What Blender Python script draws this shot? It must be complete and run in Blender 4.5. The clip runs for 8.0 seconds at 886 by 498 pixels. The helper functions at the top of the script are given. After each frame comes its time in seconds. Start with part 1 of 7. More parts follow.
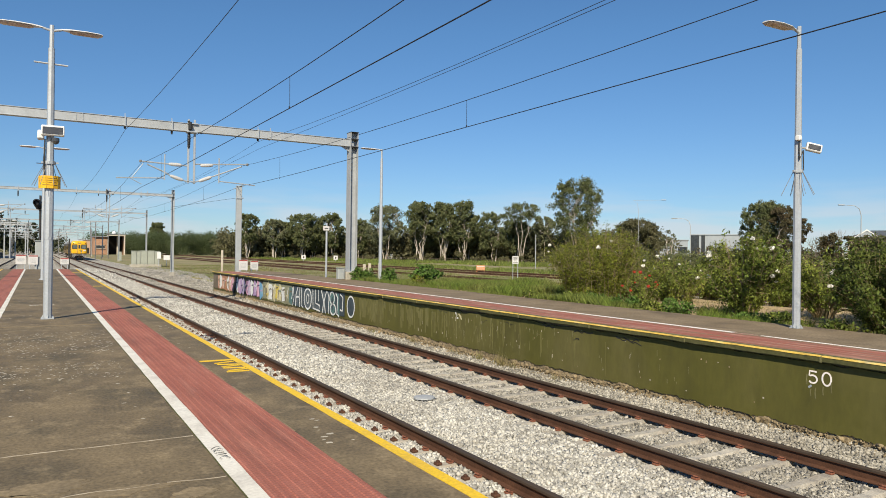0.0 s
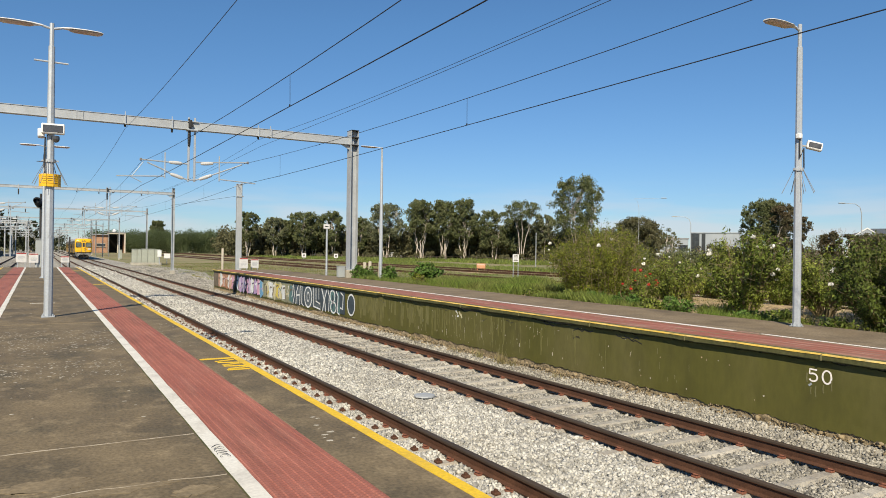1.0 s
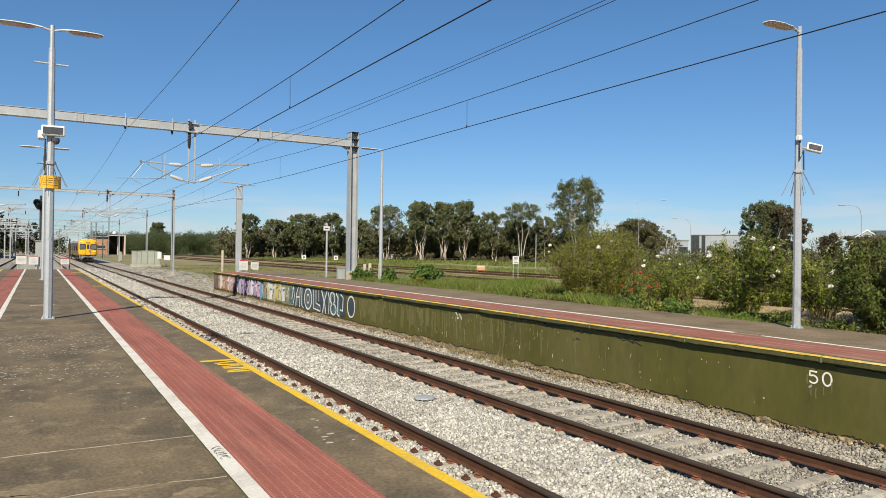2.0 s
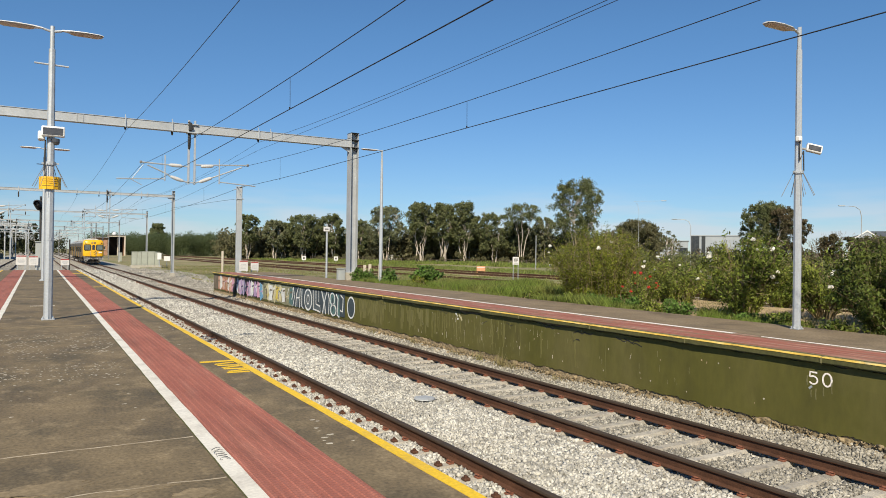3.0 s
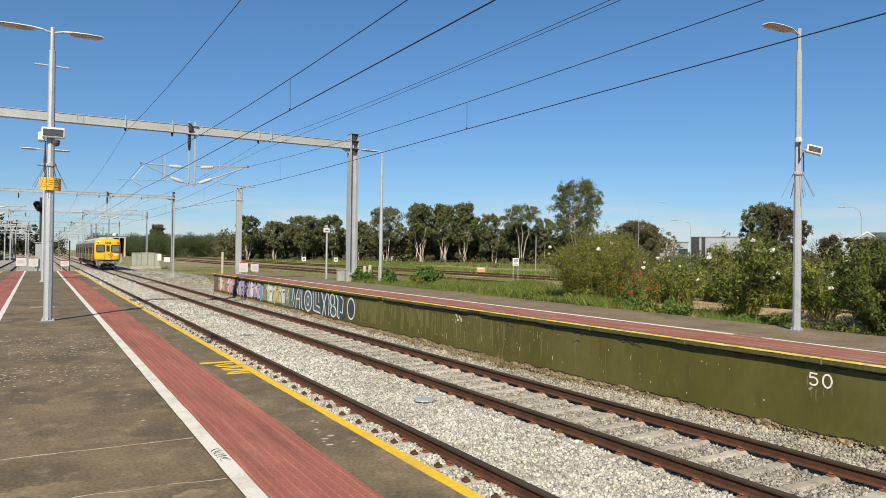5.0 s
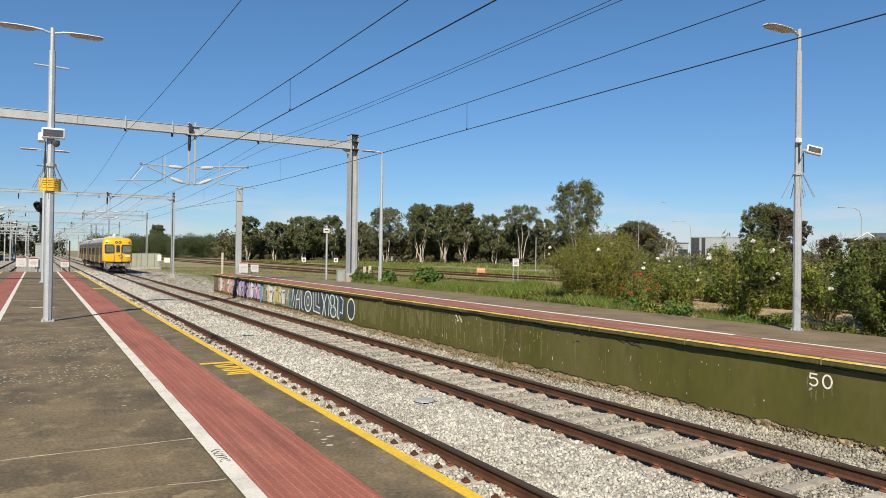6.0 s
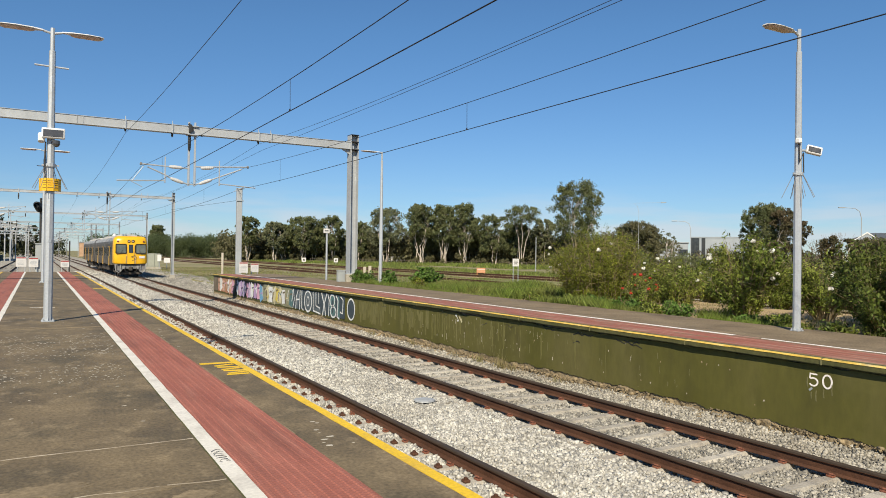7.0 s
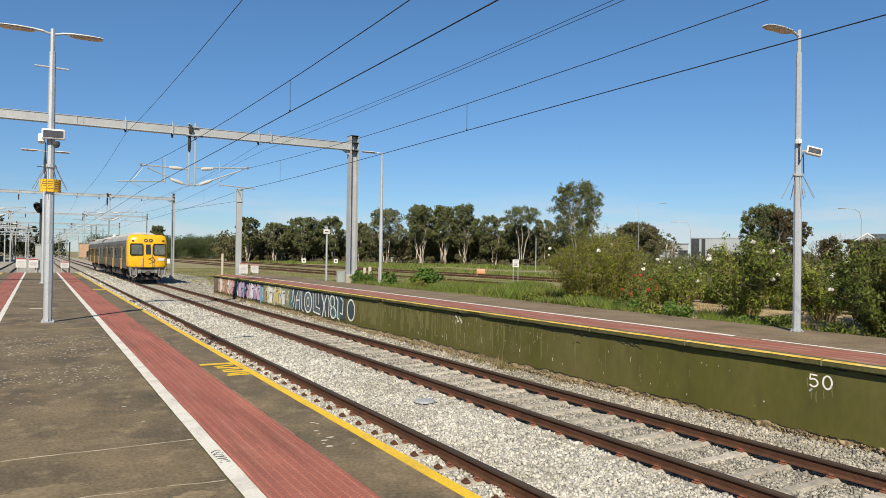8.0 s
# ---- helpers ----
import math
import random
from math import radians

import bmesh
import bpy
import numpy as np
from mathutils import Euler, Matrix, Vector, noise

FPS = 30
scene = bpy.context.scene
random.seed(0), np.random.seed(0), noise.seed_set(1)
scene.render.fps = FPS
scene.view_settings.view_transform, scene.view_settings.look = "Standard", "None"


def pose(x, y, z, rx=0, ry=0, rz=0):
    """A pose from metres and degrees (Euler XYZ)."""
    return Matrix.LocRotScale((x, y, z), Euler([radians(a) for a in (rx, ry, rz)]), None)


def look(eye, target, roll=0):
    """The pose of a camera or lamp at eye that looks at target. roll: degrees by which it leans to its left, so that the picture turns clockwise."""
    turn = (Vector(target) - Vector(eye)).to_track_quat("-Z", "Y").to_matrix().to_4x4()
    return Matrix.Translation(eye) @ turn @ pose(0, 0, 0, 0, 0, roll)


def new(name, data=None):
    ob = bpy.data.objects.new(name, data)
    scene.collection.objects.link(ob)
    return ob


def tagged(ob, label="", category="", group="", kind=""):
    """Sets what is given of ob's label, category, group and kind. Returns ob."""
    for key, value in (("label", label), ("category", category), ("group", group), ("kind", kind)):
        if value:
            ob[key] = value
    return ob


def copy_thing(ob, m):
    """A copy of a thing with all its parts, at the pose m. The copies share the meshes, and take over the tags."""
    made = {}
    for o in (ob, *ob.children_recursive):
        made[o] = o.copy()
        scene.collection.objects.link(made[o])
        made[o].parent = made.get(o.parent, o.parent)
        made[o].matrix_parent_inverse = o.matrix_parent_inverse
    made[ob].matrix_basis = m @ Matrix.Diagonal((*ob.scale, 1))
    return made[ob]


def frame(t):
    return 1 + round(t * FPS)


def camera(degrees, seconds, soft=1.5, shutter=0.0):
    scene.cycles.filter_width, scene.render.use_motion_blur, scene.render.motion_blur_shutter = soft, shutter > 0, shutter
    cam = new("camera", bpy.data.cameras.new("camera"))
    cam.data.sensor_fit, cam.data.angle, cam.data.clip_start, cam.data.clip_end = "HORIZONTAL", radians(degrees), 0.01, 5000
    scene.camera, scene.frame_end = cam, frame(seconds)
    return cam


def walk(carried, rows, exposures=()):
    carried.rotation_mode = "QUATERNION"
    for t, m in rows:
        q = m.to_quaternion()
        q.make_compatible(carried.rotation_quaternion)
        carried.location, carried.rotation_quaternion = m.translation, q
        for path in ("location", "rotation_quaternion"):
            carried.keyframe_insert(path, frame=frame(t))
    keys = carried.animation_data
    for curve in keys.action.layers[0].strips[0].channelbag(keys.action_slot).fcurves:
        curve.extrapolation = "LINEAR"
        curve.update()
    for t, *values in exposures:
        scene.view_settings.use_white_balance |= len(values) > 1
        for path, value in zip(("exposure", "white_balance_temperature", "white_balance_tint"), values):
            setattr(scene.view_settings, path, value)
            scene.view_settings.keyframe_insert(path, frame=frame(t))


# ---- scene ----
EYE = Vector((0.0, 0.0, 1.40))
cam = camera(64.6, 8.0, soft=0.9)


def aim(tilt, turn=0.0):
    """The camera on its eye, turned about 30 degrees from the line of the tracks."""
    yaw, up = radians(30.04 + turn), radians(0.4707 + tilt)
    way = Vector((math.sin(yaw) * math.cos(up), math.cos(yaw) * math.cos(up), math.sin(up)))
    return look(EYE, EYE + 50 * way, roll=0.75)


walk(cam, [(0.0, aim(-0.192, 0.025)), (0.5, aim(-0.340)), (1.0, aim(-0.342)), (1.5, aim(-0.268)), (3.0, aim(-0.125)),
           (3.5, aim(-0.108)), (4.0, aim(-0.058)), (4.5, aim(-0.048)), (6.0, aim(0.008)), (6.5, aim(0.014)), (7.0, aim(0.018)),
           (7.5, aim(0.033)), (8.0, aim(0.083))])

# ---- world and sun ----
SUN_DIR = Vector((-0.595 * 0.766, -0.804 * 0.766, 0.643))  # towards the sun, about 40 degrees up
world = bpy.data.worlds.new("world")
scene.world = world
world.use_nodes = True
wn = world.node_tree.nodes
wl = world.node_tree.links
sky = wn.new("ShaderNodeTexSky")
sky.sky_type, sky.sun_disc = "NISHITA", False
sky.sun_elevation, sky.sun_rotation = radians(40), radians(216.5)
sky.altitude, sky.air_density, sky.dust_density, sky.ozone_density = 50, 1.0, 0.0, 4.0
wn["Background"].inputs["Strength"].default_value = 0.064
# a thin bank of cloud low over the horizon
geo_n = wn.new("ShaderNodeTexCoord")
sep_n = wn.new("ShaderNodeSeparateXYZ")
map_n = wn.new("ShaderNodeMapping")
map_n.inputs["Scale"].default_value = (2.2, 2.2, 16)
cl_n = wn.new("ShaderNodeTexNoise")
cl_n.inputs["Scale"].default_value, cl_n.inputs["Detail"].default_value = 2.6, 7
cl_r = wn.new("ShaderNodeMapRange")
cl_r.inputs[1].default_value, cl_r.inputs[2].default_value = 0.40, 0.62
band = wn.new("ShaderNodeMapRange")
band.inputs[1].default_value, band.inputs[2].default_value = 0.10, 0.04
mul_n = wn.new("ShaderNodeMath")
mul_n.operation = "MULTIPLY"
mul2_n = wn.new("ShaderNodeMath")
mul2_n.operation = "MULTIPLY"
mul2_n.inputs[1].default_value = 0.6
mix_n = wn.new("ShaderNodeMixRGB")
mix_n.inputs[2].default_value = (7.6, 8.0, 8.6, 1)
wl.new(geo_n.outputs["Generated"], sep_n.inputs[0])
wl.new(geo_n.outputs["Generated"], map_n.inputs[0])
wl.new(map_n.outputs[0], cl_n.inputs["Vector"])
wl.new(cl_n.outputs["Fac"], cl_r.inputs[0])
wl.new(sep_n.outputs["Z"], band.inputs[0])
wl.new(cl_r.outputs[0], mul_n.inputs[0])
wl.new(band.outputs[0], mul_n.inputs[1])
wl.new(mul_n.outputs[0], mul2_n.inputs[0])
wl.new(mul2_n.outputs[0], mix_n.inputs[0])
tint_n = wn.new("ShaderNodeMixRGB")
tint_n.blend_type = "MULTIPLY"
tint_n.inputs[0].default_value = 1.0
hue_n = wn.new("ShaderNodeMixRGB")  # whiter blue low down, deeper overhead
hue_n.inputs[1].default_value, hue_n.inputs[2].default_value = (0.668, 0.815, 1.04, 1), (0.735, 1.03, 1.21, 1)
hue_r = wn.new("ShaderNodeMapRange")
hue_r.inputs[1].default_value, hue_r.inputs[2].default_value = 0.0, 0.30
wl.new(sep_n.outputs["Z"], hue_r.inputs[0])
wl.new(hue_r.outputs[0], hue_n.inputs[0])
wl.new(hue_n.outputs[0], tint_n.inputs[2])
wl.new(sky.outputs[0], tint_n.inputs[1])
wl.new(tint_n.outputs[0], mix_n.inputs[1])
wl.new(mix_n.outputs[0], wn["Background"].inputs["Color"])

sun_data = bpy.data.lights.new("sun", "SUN")
sun_data.energy, sun_data.angle, sun_data.color = 4.8, radians(0.53), (1.0, 0.885, 0.69)
sun = new("sun", sun_data)
sun.matrix_world = look(SUN_DIR * 60, (0, 0, 0))
scene.view_settings.exposure = 0.45


# ---- materials ----
def surface(name, c1, c2, scale=3.0, rough=0.8, metal=0.0, fine=60.0, fine_mix=0.25, bump=0.2, bump_dist=0.004, stain=None, stain_scale=0.7,
            stain_amount=0.5, stain2=None, stain2_scale=1.5, stain2_amount=0.5, island=0.0, per_object=0.0, stretch=(1, 1, 1), spec=0.4, placed=False):
    """A surface of two colours in broad clouds, with fine grain, relief and a third colour in stains."""
    m = bpy.data.materials.new(name)
    m.use_nodes = True
    n, k = m.node_tree.nodes, m.node_tree.links
    b = n["Principled BSDF"]
    b.inputs["Roughness"].default_value, b.inputs["Metallic"].default_value = rough, metal
    b.inputs["Specular IOR Level"].default_value = spec
    tc = n.new("ShaderNodeTexCoord")
    mp = n.new("ShaderNodeMapping")
    mp.inputs["Scale"].default_value = stretch
    k.new(n.new("ShaderNodeNewGeometry").outputs["Position"] if placed else tc.outputs["Object"], mp.inputs[0])

    def cloud(s, detail, low, high):
        t = n.new("ShaderNodeTexNoise")
        t.inputs["Scale"].default_value, t.inputs["Detail"].default_value, t.inputs["Roughness"].default_value = s, detail, 0.6
        k.new(mp.outputs[0], t.inputs["Vector"])
        r = n.new("ShaderNodeMapRange")
        r.inputs[1].default_value, r.inputs[2].default_value = low, high
        k.new(t.outputs["Fac"], r.inputs[0])
        return t, r

    _, a = cloud(scale, 6, 0.35, 0.65)
    mix = n.new("ShaderNodeMixRGB")
    mix.inputs[1].default_value, mix.inputs[2].default_value = (*c1, 1), (*c2, 1)
    k.new(a.outputs[0], mix.inputs[0])
    out = mix.outputs[0]
    if stain:
        _, s = cloud(stain_scale, 8, 0.5, 0.72)
        sm = n.new("ShaderNodeMath")
        sm.operation = "MULTIPLY"
        sm.inputs[1].default_value = stain_amount
        k.new(s.outputs[0], sm.inputs[0])
        mx = n.new("ShaderNodeMixRGB")
        mx.inputs[2].default_value = (*stain, 1)
        k.new(sm.outputs[0], mx.inputs[0])
        k.new(out, mx.inputs[1])
        out = mx.outputs[0]
    if stain2:
        _, s = cloud(stain2_scale, 9, 0.52, 0.70)
        sm = n.new("ShaderNodeMath")
        sm.operation = "MULTIPLY"
        sm.inputs[1].default_value = stain2_amount
        k.new(s.outputs[0], sm.inputs[0])
        mx = n.new("ShaderNodeMixRGB")
        mx.inputs[2].default_value = (*stain2, 1)
        k.new(sm.outputs[0], mx.inputs[0])
        k.new(out, mx.inputs[1])
        out = mx.outputs[0]
    ft, f = cloud(fine, 4, 0.3, 0.7)
    fr = n.new("ShaderNodeMapRange")
    fr.inputs[3].default_value, fr.inputs[4].default_value = 1 - fine_mix, 1 + fine_mix
    k.new(f.outputs[0], fr.inputs[0])
    hsv = n.new("ShaderNodeHueSaturation")
    k.new(out, hsv.inputs["Color"])
    k.new(fr.outputs[0], hsv.inputs["Value"])
    out = hsv.outputs[0]
    if island or per_object:
        src = n.new("ShaderNodeNewGeometry").outputs["Random Per Island"] if island else n.new("ShaderNodeObjectInfo").outputs["Random"]
        amount = island or per_object
        r = n.new("ShaderNodeMapRange")
        r.inputs[3].default_value, r.inputs[4].default_value = 1 - amount, 1 + amount
        k.new(src, r.inputs[0])
        h2 = n.new("ShaderNodeHueSaturation")
        k.new(out, h2.inputs["Color"])
        k.new(r.outputs[0], h2.inputs["Value"])
        out = h2.outputs[0]
    k.new(out, b.inputs["Base Color"])
    rr = n.new("ShaderNodeMapRange")
    rr.inputs[3].default_value, rr.inputs[4].default_value = max(0.05, rough - 0.1), min(1, rough + 0.1)
    k.new(a.outputs[0], rr.inputs[0])
    k.new(rr.outputs[0], b.inputs["Roughness"])
    if bump:
        bp = n.new("ShaderNodeBump")
        bp.inputs["Strength"].default_value, bp.inputs["Distance"].default_value = bump, bump_dist
        k.new(ft.outputs["Fac"], bp.inputs["Height"])
        k.new(bp.outputs[0], b.inputs["Normal"])
    return m


def foliage(name, c1, c2, spread=0.45, through_light=0.3, gloss=0.55):
    """Leaves: each leaf or clump takes its own tone between two colours, and lets some light through."""
    m = bpy.data.materials.new(name)
    m.use_nodes = True
    n, k = m.node_tree.nodes, m.node_tree.links
    b = n["Principled BSDF"]
    b.inputs["Roughness"].default_value = gloss
    b.inputs["Specular IOR Level"].default_value = 0.25
    g = n.new("ShaderNodeNewGeometry")
    tc = n.new("ShaderNodeTexCoord")
    t = n.new("ShaderNodeTexNoise")
    t.inputs["Scale"].default_value, t.inputs["Detail"].default_value = 0.6, 4
    k.new(tc.outputs["Object"], t.inputs["Vector"])
    mix = n.new("ShaderNodeMixRGB")
    mix.inputs[1].default_value, mix.inputs[2].default_value = (*c1, 1), (*c2, 1)
    r0 = n.new("ShaderNodeMapRange")
    r0.inputs[1].default_value, r0.inputs[2].default_value = 0.35, 0.65
    k.new(t.outputs["Fac"], r0.inputs[0])
    k.new(r0.outputs[0], mix.inputs[0])
    r = n.new("ShaderNodeMapRange")
    r.inputs[3].default_value, r.inputs[4].default_value = 1 - spread, 1 + spread
    k.new(g.outputs["Random Per Island"], r.inputs[0])
    h = n.new("ShaderNodeHueSaturation")
    k.new(mix.outputs[0], h.inputs["Color"])
    k.new(r.outputs[0], h.inputs["Value"])
    k.new(h.outputs[0], b.inputs["Base Color"])
    tr = n.new("ShaderNodeBsdfTranslucent")
    k.new(h.outputs[0], tr.inputs["Color"])
    ms = n.new("ShaderNodeMixShader")
    ms.inputs[0].default_value = through_light
    k.new(b.outputs[0], ms.inputs[1])
    k.new(tr.outputs[0], ms.inputs[2])
    k.new(ms.outputs[0], n["Material Output"].inputs["Surface"])
    return m


M = {
    "platform": surface("platform_concrete", (0.110, 0.085, 0.050), (0.182, 0.140, 0.082), 1.3, 0.88, fine=34, fine_mix=0.34, bump=0.3,
                        stain=(0.056, 0.050, 0.033), stain_scale=0.9, stain_amount=0.85, stain2=(0.280, 0.218, 0.130), stain2_scale=4.0, stain2_amount=0.62,
                        stretch=(1.15, 0.85, 1)),
    "far_platform": surface("far_platform_concrete", (0.172, 0.132, 0.083), (0.224, 0.176, 0.115), 1.2, 0.92, fine=24, fine_mix=0.3, stain=(0.085, 0.068, 0.048), stain_scale=1.1, stain_amount=0.7, spec=0.25),
    "white_paint": surface("white_line_paint", (0.72, 0.70, 0.63), (0.62, 0.595, 0.53), 2.0, 0.7, fine=35, fine_mix=0.12, stain=(0.33, 0.30, 0.27),
                           stain_scale=3.0, stain_amount=0.45),
    "red_tile": surface("red_tactile_tile", (0.275, 0.093, 0.066), (0.345, 0.128, 0.094), 1.4, 0.85, fine=60, fine_mix=0.22, stain=(0.17, 0.068, 0.05),
                        stain_scale=1.3, stain_amount=0.75, stain2=(0.40, 0.20, 0.15), stain2_scale=2.5, stain2_amount=0.3, per_object=0.04, stretch=(3.5, 0.35, 1), placed=True),
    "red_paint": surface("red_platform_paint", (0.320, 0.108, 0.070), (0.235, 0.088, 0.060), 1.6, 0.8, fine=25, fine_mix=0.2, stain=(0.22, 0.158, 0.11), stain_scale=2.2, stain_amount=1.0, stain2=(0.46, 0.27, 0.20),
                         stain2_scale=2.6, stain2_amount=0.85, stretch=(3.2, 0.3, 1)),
    "scuffed_red": surface("scuffed_red_paint", (0.40, 0.25, 0.20), (0.30, 0.17, 0.13), 3.0, 0.85, fine=30, fine_mix=0.3),
    "worn_concrete": surface("pale_worn_concrete", (0.245, 0.190, 0.112), (0.165, 0.128, 0.078), 3.0, 0.9, fine=30, fine_mix=0.25, stain=(0.11, 0.09, 0.06), stain_scale=2.2, stain_amount=0.8),
    "yellow_paint": surface("yellow_line_paint", (0.76, 0.50, 0.022), (0.68, 0.45, 0.03), 2.5, 0.65, fine=40, fine_mix=0.15, stain=(0.36, 0.24, 0.08),
                            stain_scale=3.0, stain_amount=0.5),
    "olive": surface("olive_wall_paint", (0.079, 0.076, 0.0125), (0.099, 0.093, 0.019), 0.5, 0.78, fine=12, fine_mix=0.09, bump=0.22, bump_dist=0.012,
                     stain=(0.140, 0.122, 0.052), stain_scale=0.6, stain_amount=0.6, stain2=(0.060, 0.055, 0.014), stain2_scale=1.8, stain2_amount=0.55, stretch=(1, 0.75, 0.3)),
    "faded_olive": surface("faded_olive_paint", (0.145, 0.134, 0.046), (0.116, 0.108, 0.032), 1.5, 0.82, fine=14, fine_mix=0.2, stretch=(1, 1, 0.3)),
    "lime_run": surface("faded_olive_run", (0.17, 0.16, 0.075), (0.13, 0.12, 0.05), 3.0, 0.85, fine=20),
    "edge_yellow": surface("worn_edge_yellow", (0.70, 0.49, 0.10), (0.58, 0.38, 0.06), 2.0, 0.7, fine=30, fine_mix=0.25, stain=(0.14, 0.125, 0.05), stain_scale=2.4, stain_amount=0.9, stain2=(0.80, 0.72, 0.45),
                           stain2_scale=3.5, stain2_amount=0.5),
    "number_white": surface("brushed_white_paint", (0.84, 0.80, 0.76), (0.74, 0.68, 0.64), 8.0, 0.7, fine=50, fine_mix=0.1),
    "lamp_white": surface("pale_lamp_casing", (0.66, 0.67, 0.68), (0.58, 0.585, 0.59), 3.0, 0.5, fine=40, fine_mix=0.08, bump=0.05),
    "coping": surface("coping_edge", (0.062, 0.064, 0.020), (0.092, 0.088, 0.034), 2.5, 0.9, bump=0.5, bump_dist=0.015, fine=18),
    "wall_base": surface("crumbling_wall_base", (0.31, 0.24, 0.14), (0.20, 0.16, 0.10), 3.5, 0.95, fine=14, fine_mix=0.4, bump=0.9, bump_dist=0.03,
                         stain=(0.12, 0.10, 0.07), stain_scale=4),
    "ballast": surface("ballast_bed", (0.31, 0.29, 0.245), (0.37, 0.35, 0.30), 1.2, 0.95, fine=13, fine_mix=0.55, bump=1.0, bump_dist=0.05,
                       stain=(0.24, 0.20, 0.165), stain_scale=0.8, stain_amount=0.5),
    "stone": surface("ballast_stone", (0.450, 0.440, 0.400), (0.350, 0.340, 0.306), 0.7, 0.92, fine=40, fine_mix=0.2, bump=0.4, bump_dist=0.004,
                     stain=(0.27, 0.245, 0.20), stain_scale=0.6, stain_amount=0.35, island=0.42),
    "old_stone": surface("old_ballast_stone", (0.344, 0.328, 0.286), (0.236, 0.222, 0.188), 0.7, 0.93, fine=40, fine_mix=0.2, bump=0.4, bump_dist=0.004,
                         stain=(0.20, 0.172, 0.132), stain_scale=0.8, stain_amount=0.5, island=0.50),
    "rail_side": surface("rusty_rail_steel", (0.066, 0.030, 0.017), (0.105, 0.048, 0.027), 3.0, 0.85, metal=0.2, fine=50, fine_mix=0.3, bump=0.3),
    "rail_top": surface("worn_rail_head", (0.050, 0.037, 0.027), (0.070, 0.050, 0.036), 2.0, 0.75, metal=0.15, fine=80, fine_mix=0.1, bump=0.05),
    "rust": surface("rust", (0.21, 0.080, 0.048), (0.15, 0.060, 0.036), 6, 0.9, fine=60, fine_mix=0.3),
    "sleeper": surface("concrete_sleeper", (0.43, 0.405, 0.350), (0.34, 0.315, 0.268), 2.5, 0.9, fine=40, bump=0.3, stain=(0.25, 0.20, 0.15), stain_scale=2,
                       stain_amount=0.5, per_object=0.12, placed=True),
    "joint_pale": surface("pale_joint_filler", (0.35, 0.31, 0.25), (0.19, 0.16, 0.12), 5.0, 0.9, fine=40, fine_mix=0.2),
    "lichen": surface("pale_lichen", (0.50, 0.46, 0.38), (0.36, 0.33, 0.26), 4.0, 0.95, fine=30),
    "soil": surface("soil", (0.33, 0.245, 0.130), (0.40, 0.30, 0.175), 0.8, 0.98, fine=9, fine_mix=0.4, bump=0.8, bump_dist=0.04,
                    stain=(0.12, 0.115, 0.05), stain_scale=0.4, stain_amount=0.7),
    "field": surface("weedy_ground", (0.155, 0.156, 0.056), (0.300, 0.245, 0.145), 0.12, 0.98, fine=3, fine_mix=0.4, bump=0.6, bump_dist=0.08,
                     stain=(0.100, 0.145, 0.03), stain_scale=0.07, stain_amount=0.85),
    "galv": surface("galvanised_steel", (0.435, 0.468, 0.50), (0.36, 0.388, 0.415), 3.0, 0.5, metal=0.3, fine=30, fine_mix=0.1, bump=0.05),
    "galv_flat": surface("weathered_zinc", (0.415, 0.438, 0.455), (0.355, 0.376, 0.392), 1.5, 0.65, metal=0.25, fine=20, fine_mix=0.08, bump=0.05,
                         stain=(0.30, 0.315, 0.33), stain_scale=1.2, stain_amount=0.5),
    "grey_concrete": surface("grey_concrete", (0.42, 0.39, 0.32), (0.34, 0.315, 0.26), 2.0, 0.92, fine=30, bump=0.4),
    "dark_steel": surface("dark_steel", (0.035, 0.035, 0.035), (0.055, 0.05, 0.045), 5, 0.6, metal=0.3, fine=50),
    "black": surface("black_paint", (0.012, 0.012, 0.013), (0.02, 0.02, 0.02), 5, 0.45, fine=40),
    "rubber": surface("black_cable", (0.02, 0.02, 0.02), (0.03, 0.03, 0.03), 5, 0.6, bump=0),
    "wire": surface("copper_wire", (0.022, 0.024, 0.03), (0.035, 0.035, 0.038), 3, 0.6, metal=0.2, bump=0),
    "porcelain": surface("pale_insulator", (0.52, 0.52, 0.51), (0.44, 0.44, 0.43), 5, 0.35, fine=40, fine_mix=0.08, bump=0),
    "white_plastic": surface("white_plastic", (0.74, 0.74, 0.72), (0.68, 0.68, 0.66), 6, 0.45, fine=60, fine_mix=0.06, bump=0.05),
    "grey_glass": surface("dark_lamp_glass", (0.05, 0.052, 0.055), (0.07, 0.07, 0.072), 6, 0.15, bump=0, spec=0.6),
    "lens": surface("lamp_bowl", (0.58, 0.46, 0.40), (0.48, 0.36, 0.30), 6, 0.35, fine=60, bump=0.05),
    "sign_yellow": surface("yellow_sign", (0.78, 0.44, 0.02), (0.72, 0.40, 0.02), 5, 0.5, fine=60, fine_mix=0.06, bump=0),
    "sign_white": surface("white_sign", (0.62, 0.61, 0.59), (0.55, 0.54, 0.53), 5, 0.5, fine=50, fine_mix=0.06, bump=0),
    "sign_red": surface("red_sign", (0.34, 0.045, 0.04), (0.27, 0.04, 0.035), 5, 0.5, fine=50, bump=0),
    "orange": surface("orange_barrier", (0.52, 0.20, 0.08), (0.50, 0.30, 0.17), 5, 0.6, fine=40),
    "cabinet": surface("pale_green_steel", (0.34, 0.36, 0.30), (0.30, 0.315, 0.265), 1.5, 0.6, fine=30, fine_mix=0.08, bump=0.05),
